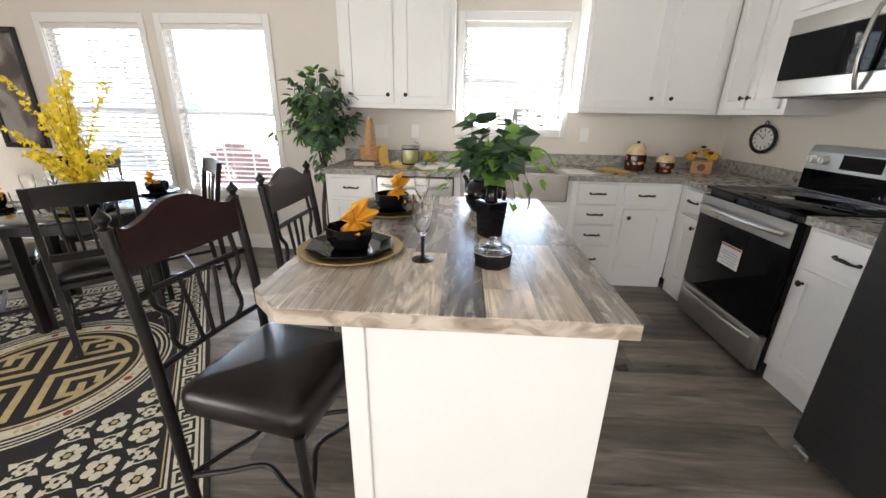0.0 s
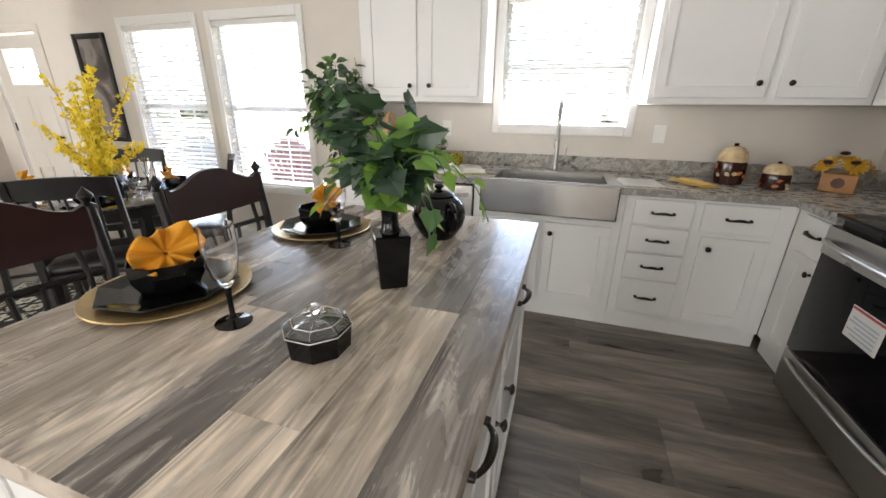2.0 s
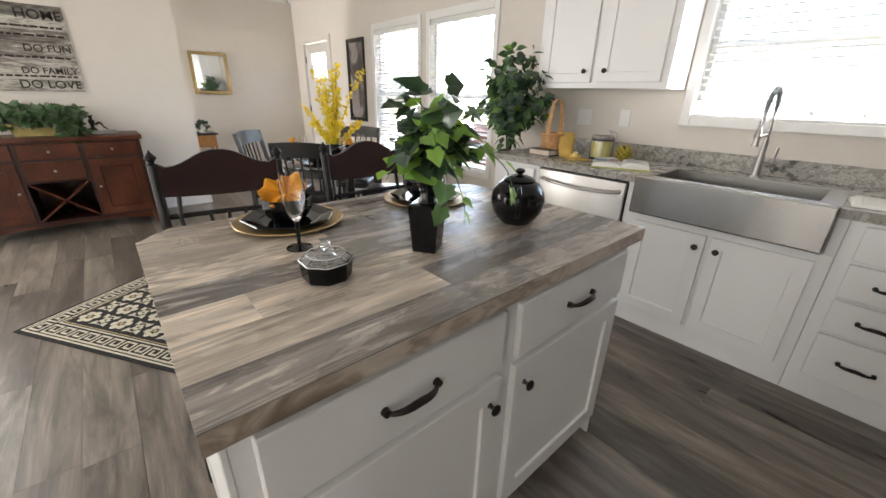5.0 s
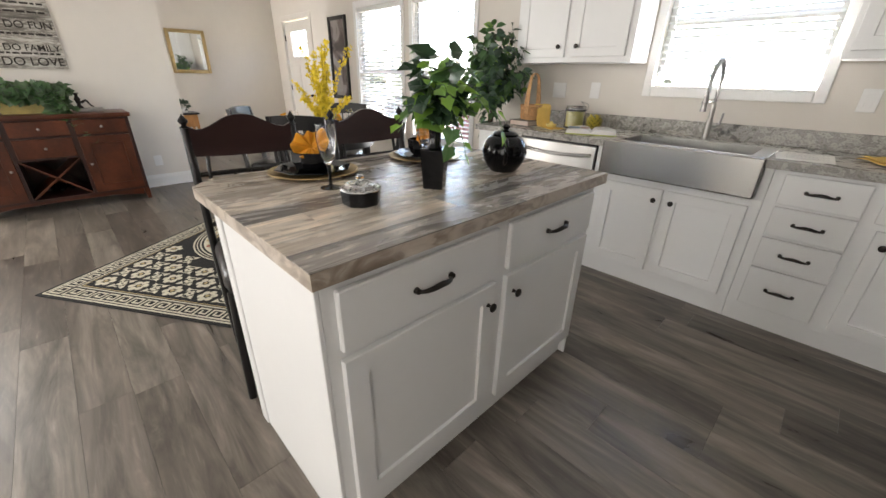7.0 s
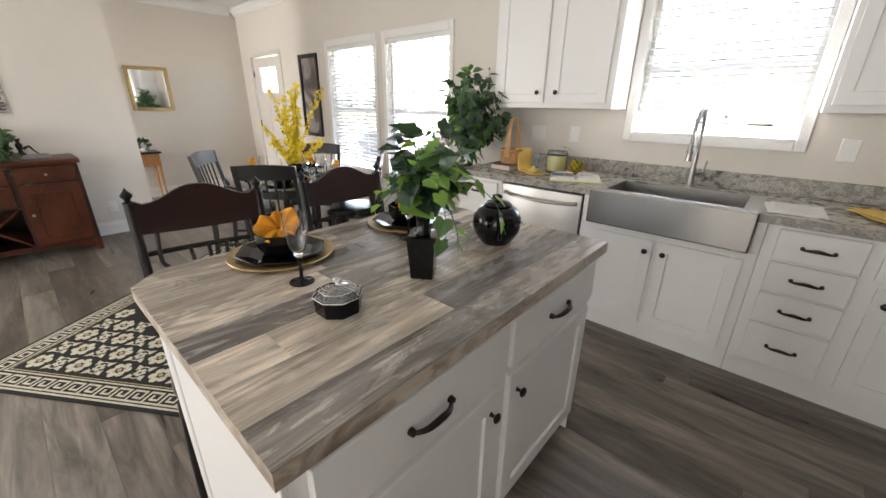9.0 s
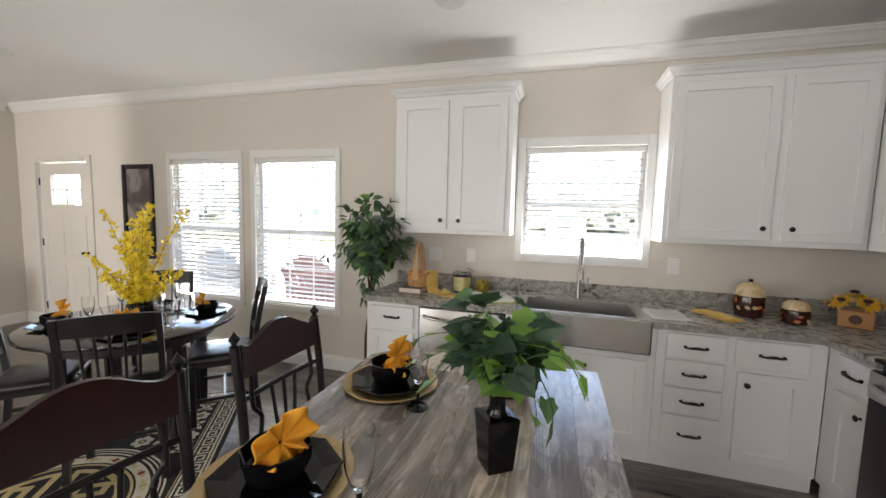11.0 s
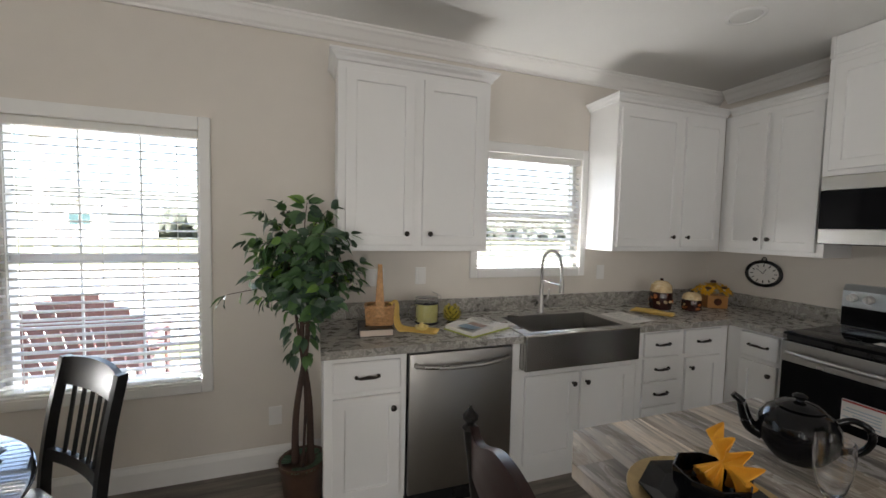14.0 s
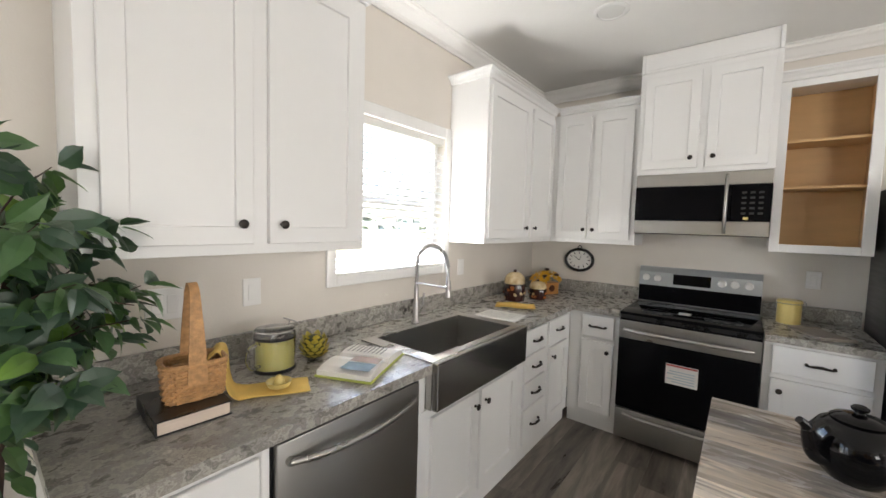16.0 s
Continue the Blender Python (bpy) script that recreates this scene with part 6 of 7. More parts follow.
# field of blossoms between lattice lines, outside the medallion
RM = 0.56
rng = random.Random(5)
ROWS_Y, COLS_X = 16, 9
for j in range(ROWS_Y):
    for i in range(COLS_X):
        x = -hx + 0.175 + (RW - 0.35) * (i + 0.5) / COLS_X
        y = -hy + 0.175 + (RL - 0.35) * (j + 0.5) / ROWS_Y
        if math.hypot(x, y) < RM + 0.055:
            continue
        if (i + j) % 2 == 0:
            for k in range(6):
                a = k * math.pi / 3 + 0.3
                c = (x + 0.040 * math.cos(a), y + 0.040 * math.sin(a))
                flat(cream, [(c[0] + 0.0215 * math.cos(b), c[1] + 0.0215 * math.sin(b)) for b in [m * math.pi / 4 for m in range(8)]], Z1 + 0.0001 * k)
            flat(tan, [(x + 0.013 * math.cos(m * math.pi / 4), y + 0.013 * math.sin(m * math.pi / 4)) for m in range(8)], Z1 + 0.0009)
        else:
            for k in range(5):
                a = k * 2 * math.pi / 5 + j
                c = (x + 0.019 * math.cos(a), y + 0.019 * math.sin(a))
                flat(cream, [(c[0] + 0.0125 * math.cos(b), c[1] + 0.0125 * math.sin(b)) for b in [m * math.pi / 4 for m in range(8)]], Z1 + 0.0001 * k)
            for k in range(4):
                a = k * math.pi / 2 + math.pi / 4
                c = (x + 0.050 * math.cos(a), y + 0.050 * math.sin(a))
                flat(cream, [(c[0] + 0.030 * math.cos(a), c[1] + 0.030 * math.sin(a)), (c[0] - 0.016 * math.sin(a), c[1] + 0.016 * math.cos(a)), (c[0] - 0.020 * math.cos(a), c[1] - 0.020 * math.sin(a)), (c[0] + 0.016 * math.sin(a), c[1] - 0.016 * math.cos(a))], Z1)
            ring(cream, 0.042, 0.049, Z1 + 0.0004, 200, 340, 8, (x, y))
            ring(cream, 0.042, 0.049, Z1 + 0.0004, 20, 160, 8, (x, y))
# medallion
for r0, r1 in ((0.548, 0.56), (0.528, 0.536), (0.503, 0.514), (0.425, 0.487)):
    ring(cream, r0, r1, Z1)
ring(tan, 0.400, 0.414, Z1)
for k in range(22):
    a = 2 * math.pi * k / 22
    c = (0.456 * math.cos(a), 0.456 * math.sin(a))
    flat(red if k % 2 == 0 else tan, [(c[0] + 0.019 * math.cos(b), c[1] + 0.019 * math.sin(b)) for b in [m * math.pi / 5 for m in range(10)]], Z1 + 0.0008)
    for sg in (-1, 1):
        b = a + sg * 0.075
        flat(tan, [(0.440 * math.cos(b), 0.440 * math.sin(b)), (0.453 * math.cos(b + 0.025), 0.453 * math.sin(b + 0.025)), (0.472 * math.cos(b), 0.472 * math.sin(b)), (0.453 * math.cos(b - 0.025), 0.453 * math.sin(b - 0.025))], Z1 + 0.0008)
# round key figure: four turned quarters
w, F = 0.034, 1.28
for q in range(4):
    rot = Matrix.Rotation(q * math.pi / 2, 2)
    for x0, y0, x1, y1 in ((0.035, 0.035, 0.035, 0.27), (0.035, 0.035, 0.27, 0.035), (0.095, 0.095, 0.095, 0.20), (0.095, 0.095, 0.20, 0.095), (0.15, 0.15, 0.21, 0.15), (0.20, 0.095, 0.20, 0.15), (0.095, 0.20, 0.15, 0.20)):
        pts = [(x0 * F - w / 2, y0 * F - w / 2), (x1 * F + w / 2, y0 * F - w / 2), (x1 * F + w / 2, y1 * F + w / 2), (x0 * F - w / 2, y1 * F + w / 2)]
        flat(tan, [tuple(rot @ Vector(p)) for p in pts], Z1 + 0.00003 * (len(tan.faces) % 25))
    ring(tan, 0.335, 0.367, Z1 + 0.0006, q * 90 + 8, q * 90 + 82, 20)
for nm, b_, m_ in (("cream_pattern", cream, RUGCRM), ("tan_pattern", tan, RUGTAN), ("red_pattern", red, RUGRED)):
    tagged(part(nm, b_, m_, rug, local=True), kind="stuff")

# ---- buffet and what stands on it ----
bf = thing("buffet", (-4.20, 0.535, 0), "dark cherry wood buffet with drawers, doors and a wine rack", "sideboard")
X0, X1, Y0, Y1 = -4.43, -3.94, -0.12, 1.20
bm = B()
bx(bm, X0, X1 - 0.02, Y0, 0.32, 0.115, 0.845)
bx(bm, X0, X1 - 0.02, 0.75, Y1, 0.115, 0.845)
bx(bm, X0, X1 - 0.02, 0.32, 0.75, 0.49, 0.845)
bx(bm, X0, X1 - 0.02, 0.32, 0.75, 0.115, 0.135)
bx(bm, X0, X0 + 0.02, 0.32, 0.75, 0.135, 0.49)
part("carcass", bm, CHERRYDK, bf)
bm = B()
bx(bm, X0, X1 + 0.012, Y0 - 0.022, Y1 + 0.022, 0.8455, 0.885, 0.006, 2)
part("top", bm, CHERRY, bf, smooth=True)
for a, b, zz0, zz1 in ((-0.10, 0.295, 0.70, 0.83), (0.335, 0.735, 0.70, 0.83), (0.775, 1.17, 0.70, 0.83), (0.335, 0.735, 0.51, 0.68)):
    d = part("drawer_front", shaker(B(), a, b, zz0, zz1, "x", X1 - 0.02, 1, flat=True), CHERRY, bf)
    bm = B()
    lathe(bm, [(0.006, 0), (0.005, 0.01), (0.011, 0.015), (0.012, 0.02), (0.004, 0.024)], 12)
    bmesh.ops.transform(bm, matrix=pose(X1 - 0.001, (a + b) / 2, (zz0 + zz1) / 2, 0, 90, 0), verts=bm.verts)
    part("knob", bm, CHROME, d, "small pale metal knob", smooth=True)
for a, b, ky in ((-0.10, 0.295, 0.262), (0.775, 1.17, 0.81)):
    d = part("door", shaker(B(), a, b, 0.14, 0.68, "x", X1 - 0.02, 1, rail=0.07), CHERRY, bf)
    bm = B()
    lathe(bm, [(0.006, 0), (0.005, 0.01), (0.011, 0.015), (0.012, 0.02), (0.004, 0.024)], 12)
    bmesh.ops.transform(bm, matrix=pose(X1 - 0.001, ky, 0.42, 0, 90, 0), verts=bm.verts)
    part("knob", bm, CHROME, d, smooth=True)
for sg in (-1, 1):
    bm = B()
    bx(bm, X0 + 0.03, X1 - 0.03, -0.27, 0.27, -0.008, 0.008)
    bmesh.ops.transform(bm, matrix=pose(0, 0.535, 0.3125, sg * 39.5, 0, 0), verts=bm.verts)
    part("rack_divider", bm, CHERRY, bf)
for yy in (0.45, 0.53, 0.61):
    bm = B()
    lathe(bm, [(0.036, 0.0), (0.036, 0.17), (0.03, 0.20), (0.014, 0.235), (0.013, 0.29)], 16)
    bmesh.ops.transform(bm, matrix=pose(X0 + 0.03, yy, 0.172 + (0.014 if yy != 0.53 else 0.0), 0, 90, 0), verts=bm.verts)
    solo("wine_bottle", bm, BLACKCER, "dark wine bottle lying in the buffet rack", "bottle", "bottles in the rack", smooth=True)
for yy in (Y0, Y1 - 0.05):
    for xx in (X0, X1 - 0.07):
        bm = B()
        prism(bm, [(yy, 0.1145), (yy + 0.05, 0.1145), (yy + (0.05 if yy > 0.5 else 0.035), 0.0), (yy + (0.015 if yy > 0.5 else 0.0), 0.0)], "x", xx, xx + 0.05)
        part("leg", bm, CHERRY, bf)
bm = B()
prism(bm, [(Y0 + 0.05, 0.1145), (Y1 - 0.05, 0.1145), (Y1 - 0.05, 0.05), (0.9, 0.085), (0.535, 0.092), (0.17, 0.085), (Y0 + 0.05, 0.05)], "x", X1 - 0.045, X1 - 0.025)
part("skirt", bm, CHERRY, bf)

pl = thing("trailing_plant", (-4.20, 0.50, 0.8855), "green leafy trailing plant in a yellow planter on the buffet", "plant")
bm = B()
prism(bm, [(-0.155, 0.0), (0.155, 0.0), (0.185, 0.11), (-0.185, 0.11)], "x", -0.075, 0.075)
part("planter", bm, mat("straw_planter", (0.45, 0.36, 0.12), 0.7, var=0.2, scale=20, bump=0.3), pl, local=True)
rng = random.Random(77)
dark, mid, tw = B(), B(), B()
for k in range(54):
    a = rng.uniform(0, 2 * math.pi)
    base = Vector((rng.uniform(-0.05, 0.05), rng.uniform(-0.15, 0.15), 0.10))
    out = Vector((abs(math.cos(a)) * 0.13 if k % 3 else -0.05, math.sin(a) * 0.29 + base.y * 0.5, rng.uniform(0.12, 0.27) if abs(math.sin(a)) < 0.7 else rng.uniform(0.02, 0.24)))
    if k < 6:
        out = Vector((0.21, 0.24 + 0.03 * k, -0.06 - 0.03 * k))
        line = smooth_line([base, (0.14, 0.14, 0.15), (0.19, 0.18 + 0.02 * k, 0.05), out], 5)
    else:
        line = smooth_line([base, (base + out) / 2 + Vector((0, 0, 0.06)), out], 4)
    tube(tw, line, 0.0018, 4)
    for t in range(2, len(line)):
        for _ in range(2):
            q = line[t] + rand_dir(rng) * 0.015
            if q.x < 0.25:
                ivy_leaf(dark if rng.random() < 0.55 else mid, q, rand_dir(rng, -0.4) + Vector((0.4, 0, 0)), Vector((0.7, 0, 0.8)) + rand_dir(rng) * 0.5, rng.uniform(0.05, 0.085))
part("vine", tw, LEAFM, pl, local=True)
tagged(part("dark_leaves", dark, LEAFM, pl, local=True), kind="stuff")
tagged(part("green_leaves", mid, mat("leaf_grey_green", (0.13, 0.20, 0.10), 0.5, var=0.2, rnd=0.2), pl, local=True), kind="stuff")
bm = B()
bx(bm, -4.30, -4.16, 0.86, 1.06, 0.8856, 0.900, 0.002)
bx(bm, -4.29, -4.17, 0.88, 1.05, 0.9004, 0.914, 0.002)
solo("stacked_books", bm, WEATHERED, "two thin grey books stacked on the buffet", "book")
sc = thing("figurine", (-4.24, 0.88, 0.9144), "small dark bronze figurine on a stack of books", "figurine")
bm = B()
lathe(bm, [(0.035, 0), (0.03, 0.012), (0.014, 0.03), (0.02, 0.06), (0.026, 0.085), (0.012, 0.11), (0.018, 0.13), (0.028, 0.137), (0.02, 0.142)], 18)
tube(bm, smooth_line([(0.0, 0.02, 0.05), (0.0, 0.06, 0.07), (0.0, 0.085, 0.03), (0.0, 0.11, 0.006)]), 0.012, 8, 0.005)
part("figure", bm, BRONZE, sc, local=True, smooth=True)

# plank sign above the buffet
sg_ = thing("plank_sign", (-4.445, 0.53, 1.262), "weathered grey plank wall sign with dark lettering", "sign")
SIGNM = [ramp_mat("sign_plank", [(0.0, (0.075, 0.065, 0.055)), (0.45, (0.22, 0.20, 0.175)), (0.62, (0.42, 0.395, 0.35)), (1.0, (0.60, 0.57, 0.52))], 7.0, (1, 1.6, 9), 0.75, bump=0.5, rnd=0.5, offset=-0.07, grit=0.62)]
zz = 1.262
for k in range(7):
    bm = B()
    h = 0.72 / 7
    bx(bm, -4.447, -4.425, 0.15, 0.91, zz + 0.001, zz + h - 0.001, 0.002)
    part("sign_board", bm, SIGNM[0], sg_)
    zz += h


def lettering(text, size, m, material, parent, name="lettering"):
    """Flat letters in the built-in font, as a mesh."""
    cu = bpy.data.curves.new("letters", "FONT")
    cu.body, cu.size, cu.align_x, cu.extrude, cu.offset = text, size, "RIGHT", 0.0008, 0.0009
    tmp = bpy.data.objects.new("letters", cu)
    scene.collection.objects.link(tmp)
    bpy.context.view_layer.update()
    me = bpy.data.meshes.new_from_object(tmp.evaluated_get(bpy.context.evaluated_depsgraph_get()))
    bpy.data.objects.remove(tmp)
    me.transform(m)
    me.materials.clear()
    me.materials.append(material)
    ob = new(name, me)
    ob.parent = parent
    if parent.type == "EMPTY":
        ob.location = -parent.location
    return ob


for text, z, s in (("HOME", 1.865, 0.11), ("DO FUN", 1.60, 0.085), ("DO FAMILY", 1.415, 0.075), ("DO LOVE", 1.29, 0.10)):
    lettering(text, s, pose(-4.4235, 0.895, z, 90, 0, 90), BRONZE, sg_)
rng = random.Random(9)
for z in (1.795, 1.725, 1.545, 1.385):
    y = 0.20
    while y < 0.86:
        w = rng.uniform(0.025, 0.075)
        bm = B()
        bx(bm, -4.4242, -4.4232, y, min(y + w, 0.885), z, z + 0.016)
        part("small_writing", bm, BRONZE, sg_)
        y += w + 0.012

# ---- wall things ----
mr_ = thing("wall_mirror", (WW + 0.01, 2.41, 1.245), "wall mirror in a gilt wooden frame", "mirror")
bm = B()
bx(bm, WW + 0.006, WW + 0.012, 2.19, 2.63, 1.285, 1.80)
part("mirror_glass", bm, MIRROR, mr_)
for a in ((2.15, 2.20, 1.245, 1.838), (2.62, 2.668, 1.245, 1.838), (2.20, 2.62, 1.245, 1.295), (2.20, 2.62, 1.79, 1.838)):
    bm = B()
    bx(bm, WW + 0.002, WW + 0.03, a[0] + 0.0004, a[1] - 0.0004, a[2] + 0.0004, a[3] - 0.0004, 0.009, 2)
    part("frame_side", bm, GOLD, mr_, smooth=True)
pc = thing("framed_picture", (-4.125, NW - 0.02, 0.95), "tall framed dark abstract picture on the wall", "picture")
bm = B()
bx(bm, -4.31, -3.94, NW - 0.012, NW - 0.004, 0.99, 1.94)
part("canvas", bm, ramp_mat("muted_print", [(0.0, (0.03, 0.028, 0.03)), (0.45, (0.10, 0.085, 0.085)), (0.6, (0.20, 0.17, 0.165)), (1.0, (0.33, 0.31, 0.30))], 3.0, (1, 1, 1), 0.25, bump=0.05, distort=1.0), pc)
for a in ((-4.355, -4.305, 0.945, 1.985), (-3.945, -3.90, 0.945, 1.985), (-4.305, -3.945, 0.945, 0.995), (-4.305, -3.945, 1.935, 1.985)):
    bm = B()
    bx(bm, a[0] + 0.0004, a[1] - 0.0004, NW - 0.03, NW - 0.002, a[2] + 0.0004, a[3] - 0.0004, 0.006, 2)
    part("frame_side", bm, BLACKWOOD, pc, smooth=True)

ckk = thing("wall_clock", (EW - 0.02, 3.31, 1.203), "black oval wall clock with a white dial", "clock")
def oval(bm, ry, rz, x0, x1, n=40):
    return prism(bm, [(3.31 + ry * math.cos(2 * math.pi * k / n), 1.203 + rz * math.sin(2 * math.pi * k / n)) for k in range(n)], "x", x0, x1)
bm = B()
oval(bm, 0.112, 0.086, EW - 0.016, EW - 0.012)
dial = part("dial", bm, PAPER, ckk)
bm = B()
tube(bm, [(EW - 0.018, 3.31 + 0.122 * math.cos(2 * math.pi * k / 40), 1.203 + 0.095 * math.sin(2 * math.pi * k / 40)) for k in range(40)], 0.0135, 8, closed=True)
part("rim", bm, BLACKPLASTIC, ckk, smooth=True)
bm = B()
oval(bm, 0.118, 0.09, EW - 0.0118, EW - 0.002)
part("back", bm, BLACKPLASTIC, ckk)
bm = B()
tube(bm, [(EW - 0.018, 3.31 + 0.016 * math.cos(2 * math.pi * k / 16), 1.318 + 0.014 * math.sin(2 * math.pi * k / 16)) for k in range(16)], 0.004, 6, closed=True)
cyl(bm, (EW - 0.018, 3.31, 1.29), (EW - 0.018, 3.31, 1.308), 0.009, n=8)
part("hanging_ring", bm, BLACKPLASTIC, ckk, smooth=True)
for k in range(12):
    a = 2 * math.pi * k / 12
    bm = B()
    bx(bm, -0.001, 0.001, -0.003, 0.003, -0.010, 0.010)
    bmesh.ops.transform(bm, matrix=pose(EW - 0.0175, 3.31 + 0.085 * math.cos(a), 1.203 + 0.065 * math.sin(a), math.degrees(a) - 90, 0, 0), verts=bm.verts)
    part("hour_mark", bm, BLACKPLASTIC, dial)
for ang, ln in ((115, 0.042), (35, 0.062)):
    bm = B()
    bx(bm, -0.0008, 0.0008, 0.0, ln, -0.002, 0.002)
    bmesh.ops.transform(bm, matrix=pose(EW - 0.0192, 3.31, 1.203, ang, 0, 0), verts=bm.verts)
    part("clock_hand", bm, BLACKPLASTIC, dial)


def wall_plate(axis, at, u, z, w, holes, label):
    """A switch or socket plate with its rockers or outlets."""
    p = thing("wall_plate", (u, at, z) if axis == "y" else (at, u, z), label, "outlet")
    def box(bm, a, b, c, d, t0, t1, bev=0.0):
        if axis == "y":
            bx(bm, a, b, at - t1, at - t0, c, d, bev)
        elif axis == "xw":
            bx(bm, at + t0, at + t1, a, b, c, d, bev)
        else:
            bx(bm, at - t1, at - t0, a, b, c, d, bev)
        return bm
    part("plate", box(B(), u - w / 2, u + w / 2, z - 0.058, z + 0.058, 0.0005, 0.006, 0.002), PLATEPL, p)
    for k in range(holes):
        c = u + (k - (holes - 1) / 2) * 0.046
        part("rocker", box(B(), c - 0.016, c + 0.016, z - 0.033, z + 0.033, 0.0062, 0.009, 0.001), PLATEPL, p)
    if axis == "xw":
        p.location = (at, u, z)
        for o in p.children:
            o.location = -p.location
    return p


wall_plate("y", NW, -0.652, 1.175, 0.118, 2, "white double light switch plate on the kitchen wall")
wall_plate("y", NW, -0.342, 1.182, 0.075, 1, "white outlet plate above the counter")
wall_plate("y", NW, 1.17, 1.182, 0.075, 1, "white outlet plate beside the kitchen window")
wall_plate("y", NW, -1.255, 0.33, 0.075, 1, "white outlet plate low on the wall")
wall_plate("x", EW, 1.775, 1.19, 0.075, 1, "white outlet plate above the short worktop")
wall_plate("xw", -4.45, 1.413, 0.30, 0.08, 1, "white outlet plate low on the wall beside the buffet")

for x, y in ((-0.31, 2.85), (1.262, 2.83), (-4.0, 2.67)):
    c = thing("recessed_light", (x, y, CH), "white round recessed ceiling light, switched off", "ceiling light", "ceiling lights")
    bm = B()
    lathe(bm, [(0.098, -0.0005), (0.098, -0.004), (0.088, -0.010), (0.078, -0.010), (0.074, -0.002)], 32, (x, y, CH))
    part("trim_ring", bm, WHITEPL, c, smooth=True)
    bm = B()
    lathe(bm, [(0.0735, -0.0025), (0.072, -0.006), (0.05, -0.009), (0.02, -0.010)], 32, (x, y, CH))
    part("lens", bm, LENS, c, smooth=True)

# console by the entry
cn = thing("console_table", (-6.0, 1.86, 0), "honey-coloured wooden console table below the mirror", "console")
bm = B()
bx(bm, -6.19, -5.83, 1.45, 2.28, 0.675, 0.70, 0.004)
part("tabletop", bm, BLACKWOOD, cn)
bm = B()
bx(bm, -6.18, -5.85, 1.48, 2.25, 0.50, 0.6745)
part("drawer_case", bm, HONEY, cn)
for xx in (-6.17, -5.88):
    for yy in (1.49, 2.22):
        bm = B()
        cyl(bm, (xx + 0.012, yy + 0.012, 0.0), (xx + 0.012, yy + 0.012, 0.4995), 0.011, 0.02, 10)
        part("leg", bm, HONEY, cn, smooth=True)
pp = thing("potted_plant", (-6.0, 2.12, 0.7005), "small dark green plant in a white pot on the console", "plant")
bm = B()
lathe(bm, [(0.045, 0), (0.05, 0.01), (0.062, 0.07), (0.058, 0.075), (0.02, 0.07)], 20)
part("pot", bm, WHITEPL, pp, local=True, smooth=True)
bm = B()
rng = random.Random(3)
for k in range(70):
    d = rand_dir(rng, 0.5)
    leaf(bm, Vector((0, 0, 0.09)) + d * 0.05, d, rand_dir(rng, 1), 0.06, 0.035)
tagged(part("leaves", bm, LEAFD, pp, local=True), kind="stuff")

# ---- things on the counter ----
CT = 0.9156
bk = thing("black_book", (-0.690, 3.420, CT), "thick closed book with a black cover under the basket", "book", turn=-3)
bm = B()
bx(bm, -0.105, 0.079, -0.114, 0.114, 0.0, 0.004, 0.001)
part("cover", bm, BLACKPLASTIC, bk, local=True)
bm = B()
bx(bm, -0.1005, 0.074, -0.111, 0.111, 0.0042, 0.037)
part("page_block", bm, mat("cream_paper", (0.66, 0.55, 0.46), 0.75, var=0.08, scale=10, stretch=(1, 1, 40)), bk, "cream page block", local=True)
bm = B()
bx(bm, -0.105, -0.101, -0.114, 0.114, 0.0042, 0.037)
part("spine", bm, BLACKPLASTIC, bk, local=True)
bm = B()
bx(bm, -0.105, 0.079, -0.114, 0.114, 0.0372, 0.041, 0.001)
part("cover", bm, BLACKPLASTIC, bk, local=True)

bs = thing("wicker_basket", (-0.676, 3.425, CT + 0.0412), "brown wicker basket with a tall flat handle", "basket", turn=-8)
def basket_ring(f, z, n=28):
    pts = []
    for k in range(n):
        a = 2 * math.pi * k / n
        c, s = math.cos(a), math.sin(a)
        pts.append(((0.077 * f) * abs(c) ** 0.45 * (1 if c > 0 else -1), (0.060 * f) * abs(s) ** 0.45 * (1 if s > 0 else -1), z))
    return pts
for j in range(11):
    z = 0.006 + j * 0.0092
    pts = basket_ring(0.93 + 0.07 * j / 10, z, 32)
    pts = [(x * (1 + 0.05 * (-1) ** (k + j)), y * (1 + 0.05 * (-1) ** (k + j)), z) for k, (x, y, z) in enumerate(pts)]
    bm = B()
    tube(bm, pts, 0.0050, 6, closed=True)
    part("wicker_strand", bm, WICKER, bs, local=True, smooth=True)
bm = B()
tube(bm, basket_ring(1.03, 0.107, 32), 0.0085, 8, closed=True)
part("rim", bm, WICKER, bs, local=True, smooth=True)
for x, y, _ in basket_ring(0.985, 0, 16):
    bm = B()
    tube(bm, [(x * 0.93, y * 0.93, 0.004), (x, y, 0.105)], 0.0034, 6)
    part("stake", bm, WICKER, bs, local=True, smooth=True)
bm = B()
prism(bm, [(x * 0.8, y * 0.8) for x, y, _ in basket_ring(1.0, 0)], "z", 0.0, 0.006)
part("base", bm, WICKER, bs, local=True)
bm = B()
arc = [(0, 0.060, 0.05), (0, 0.061, 0.15), (0, 0.050, 0.25), (0, 0.035, 0.315), (0, 0.0, 0.337), (0, -0.035, 0.315), (0, -0.050, 0.25), (0, -0.061, 0.15), (0, -0.060, 0.05)]
line = smooth_line(arc, 5)
rows = [[bm.verts.new(p + Vector((dx * max(0.5, 1.05 - 2.3 * max(0, p.z - 0.08)), 0, 0)) + Vector((0, (p.y / 0.06) * dn, 0.004 if dn and p.z > 0.3 else 0))) for dx, dn in ((-0.024, 0), (0.024, 0), (0.024, 0.006), (-0.024, 0.006))] for p in line]
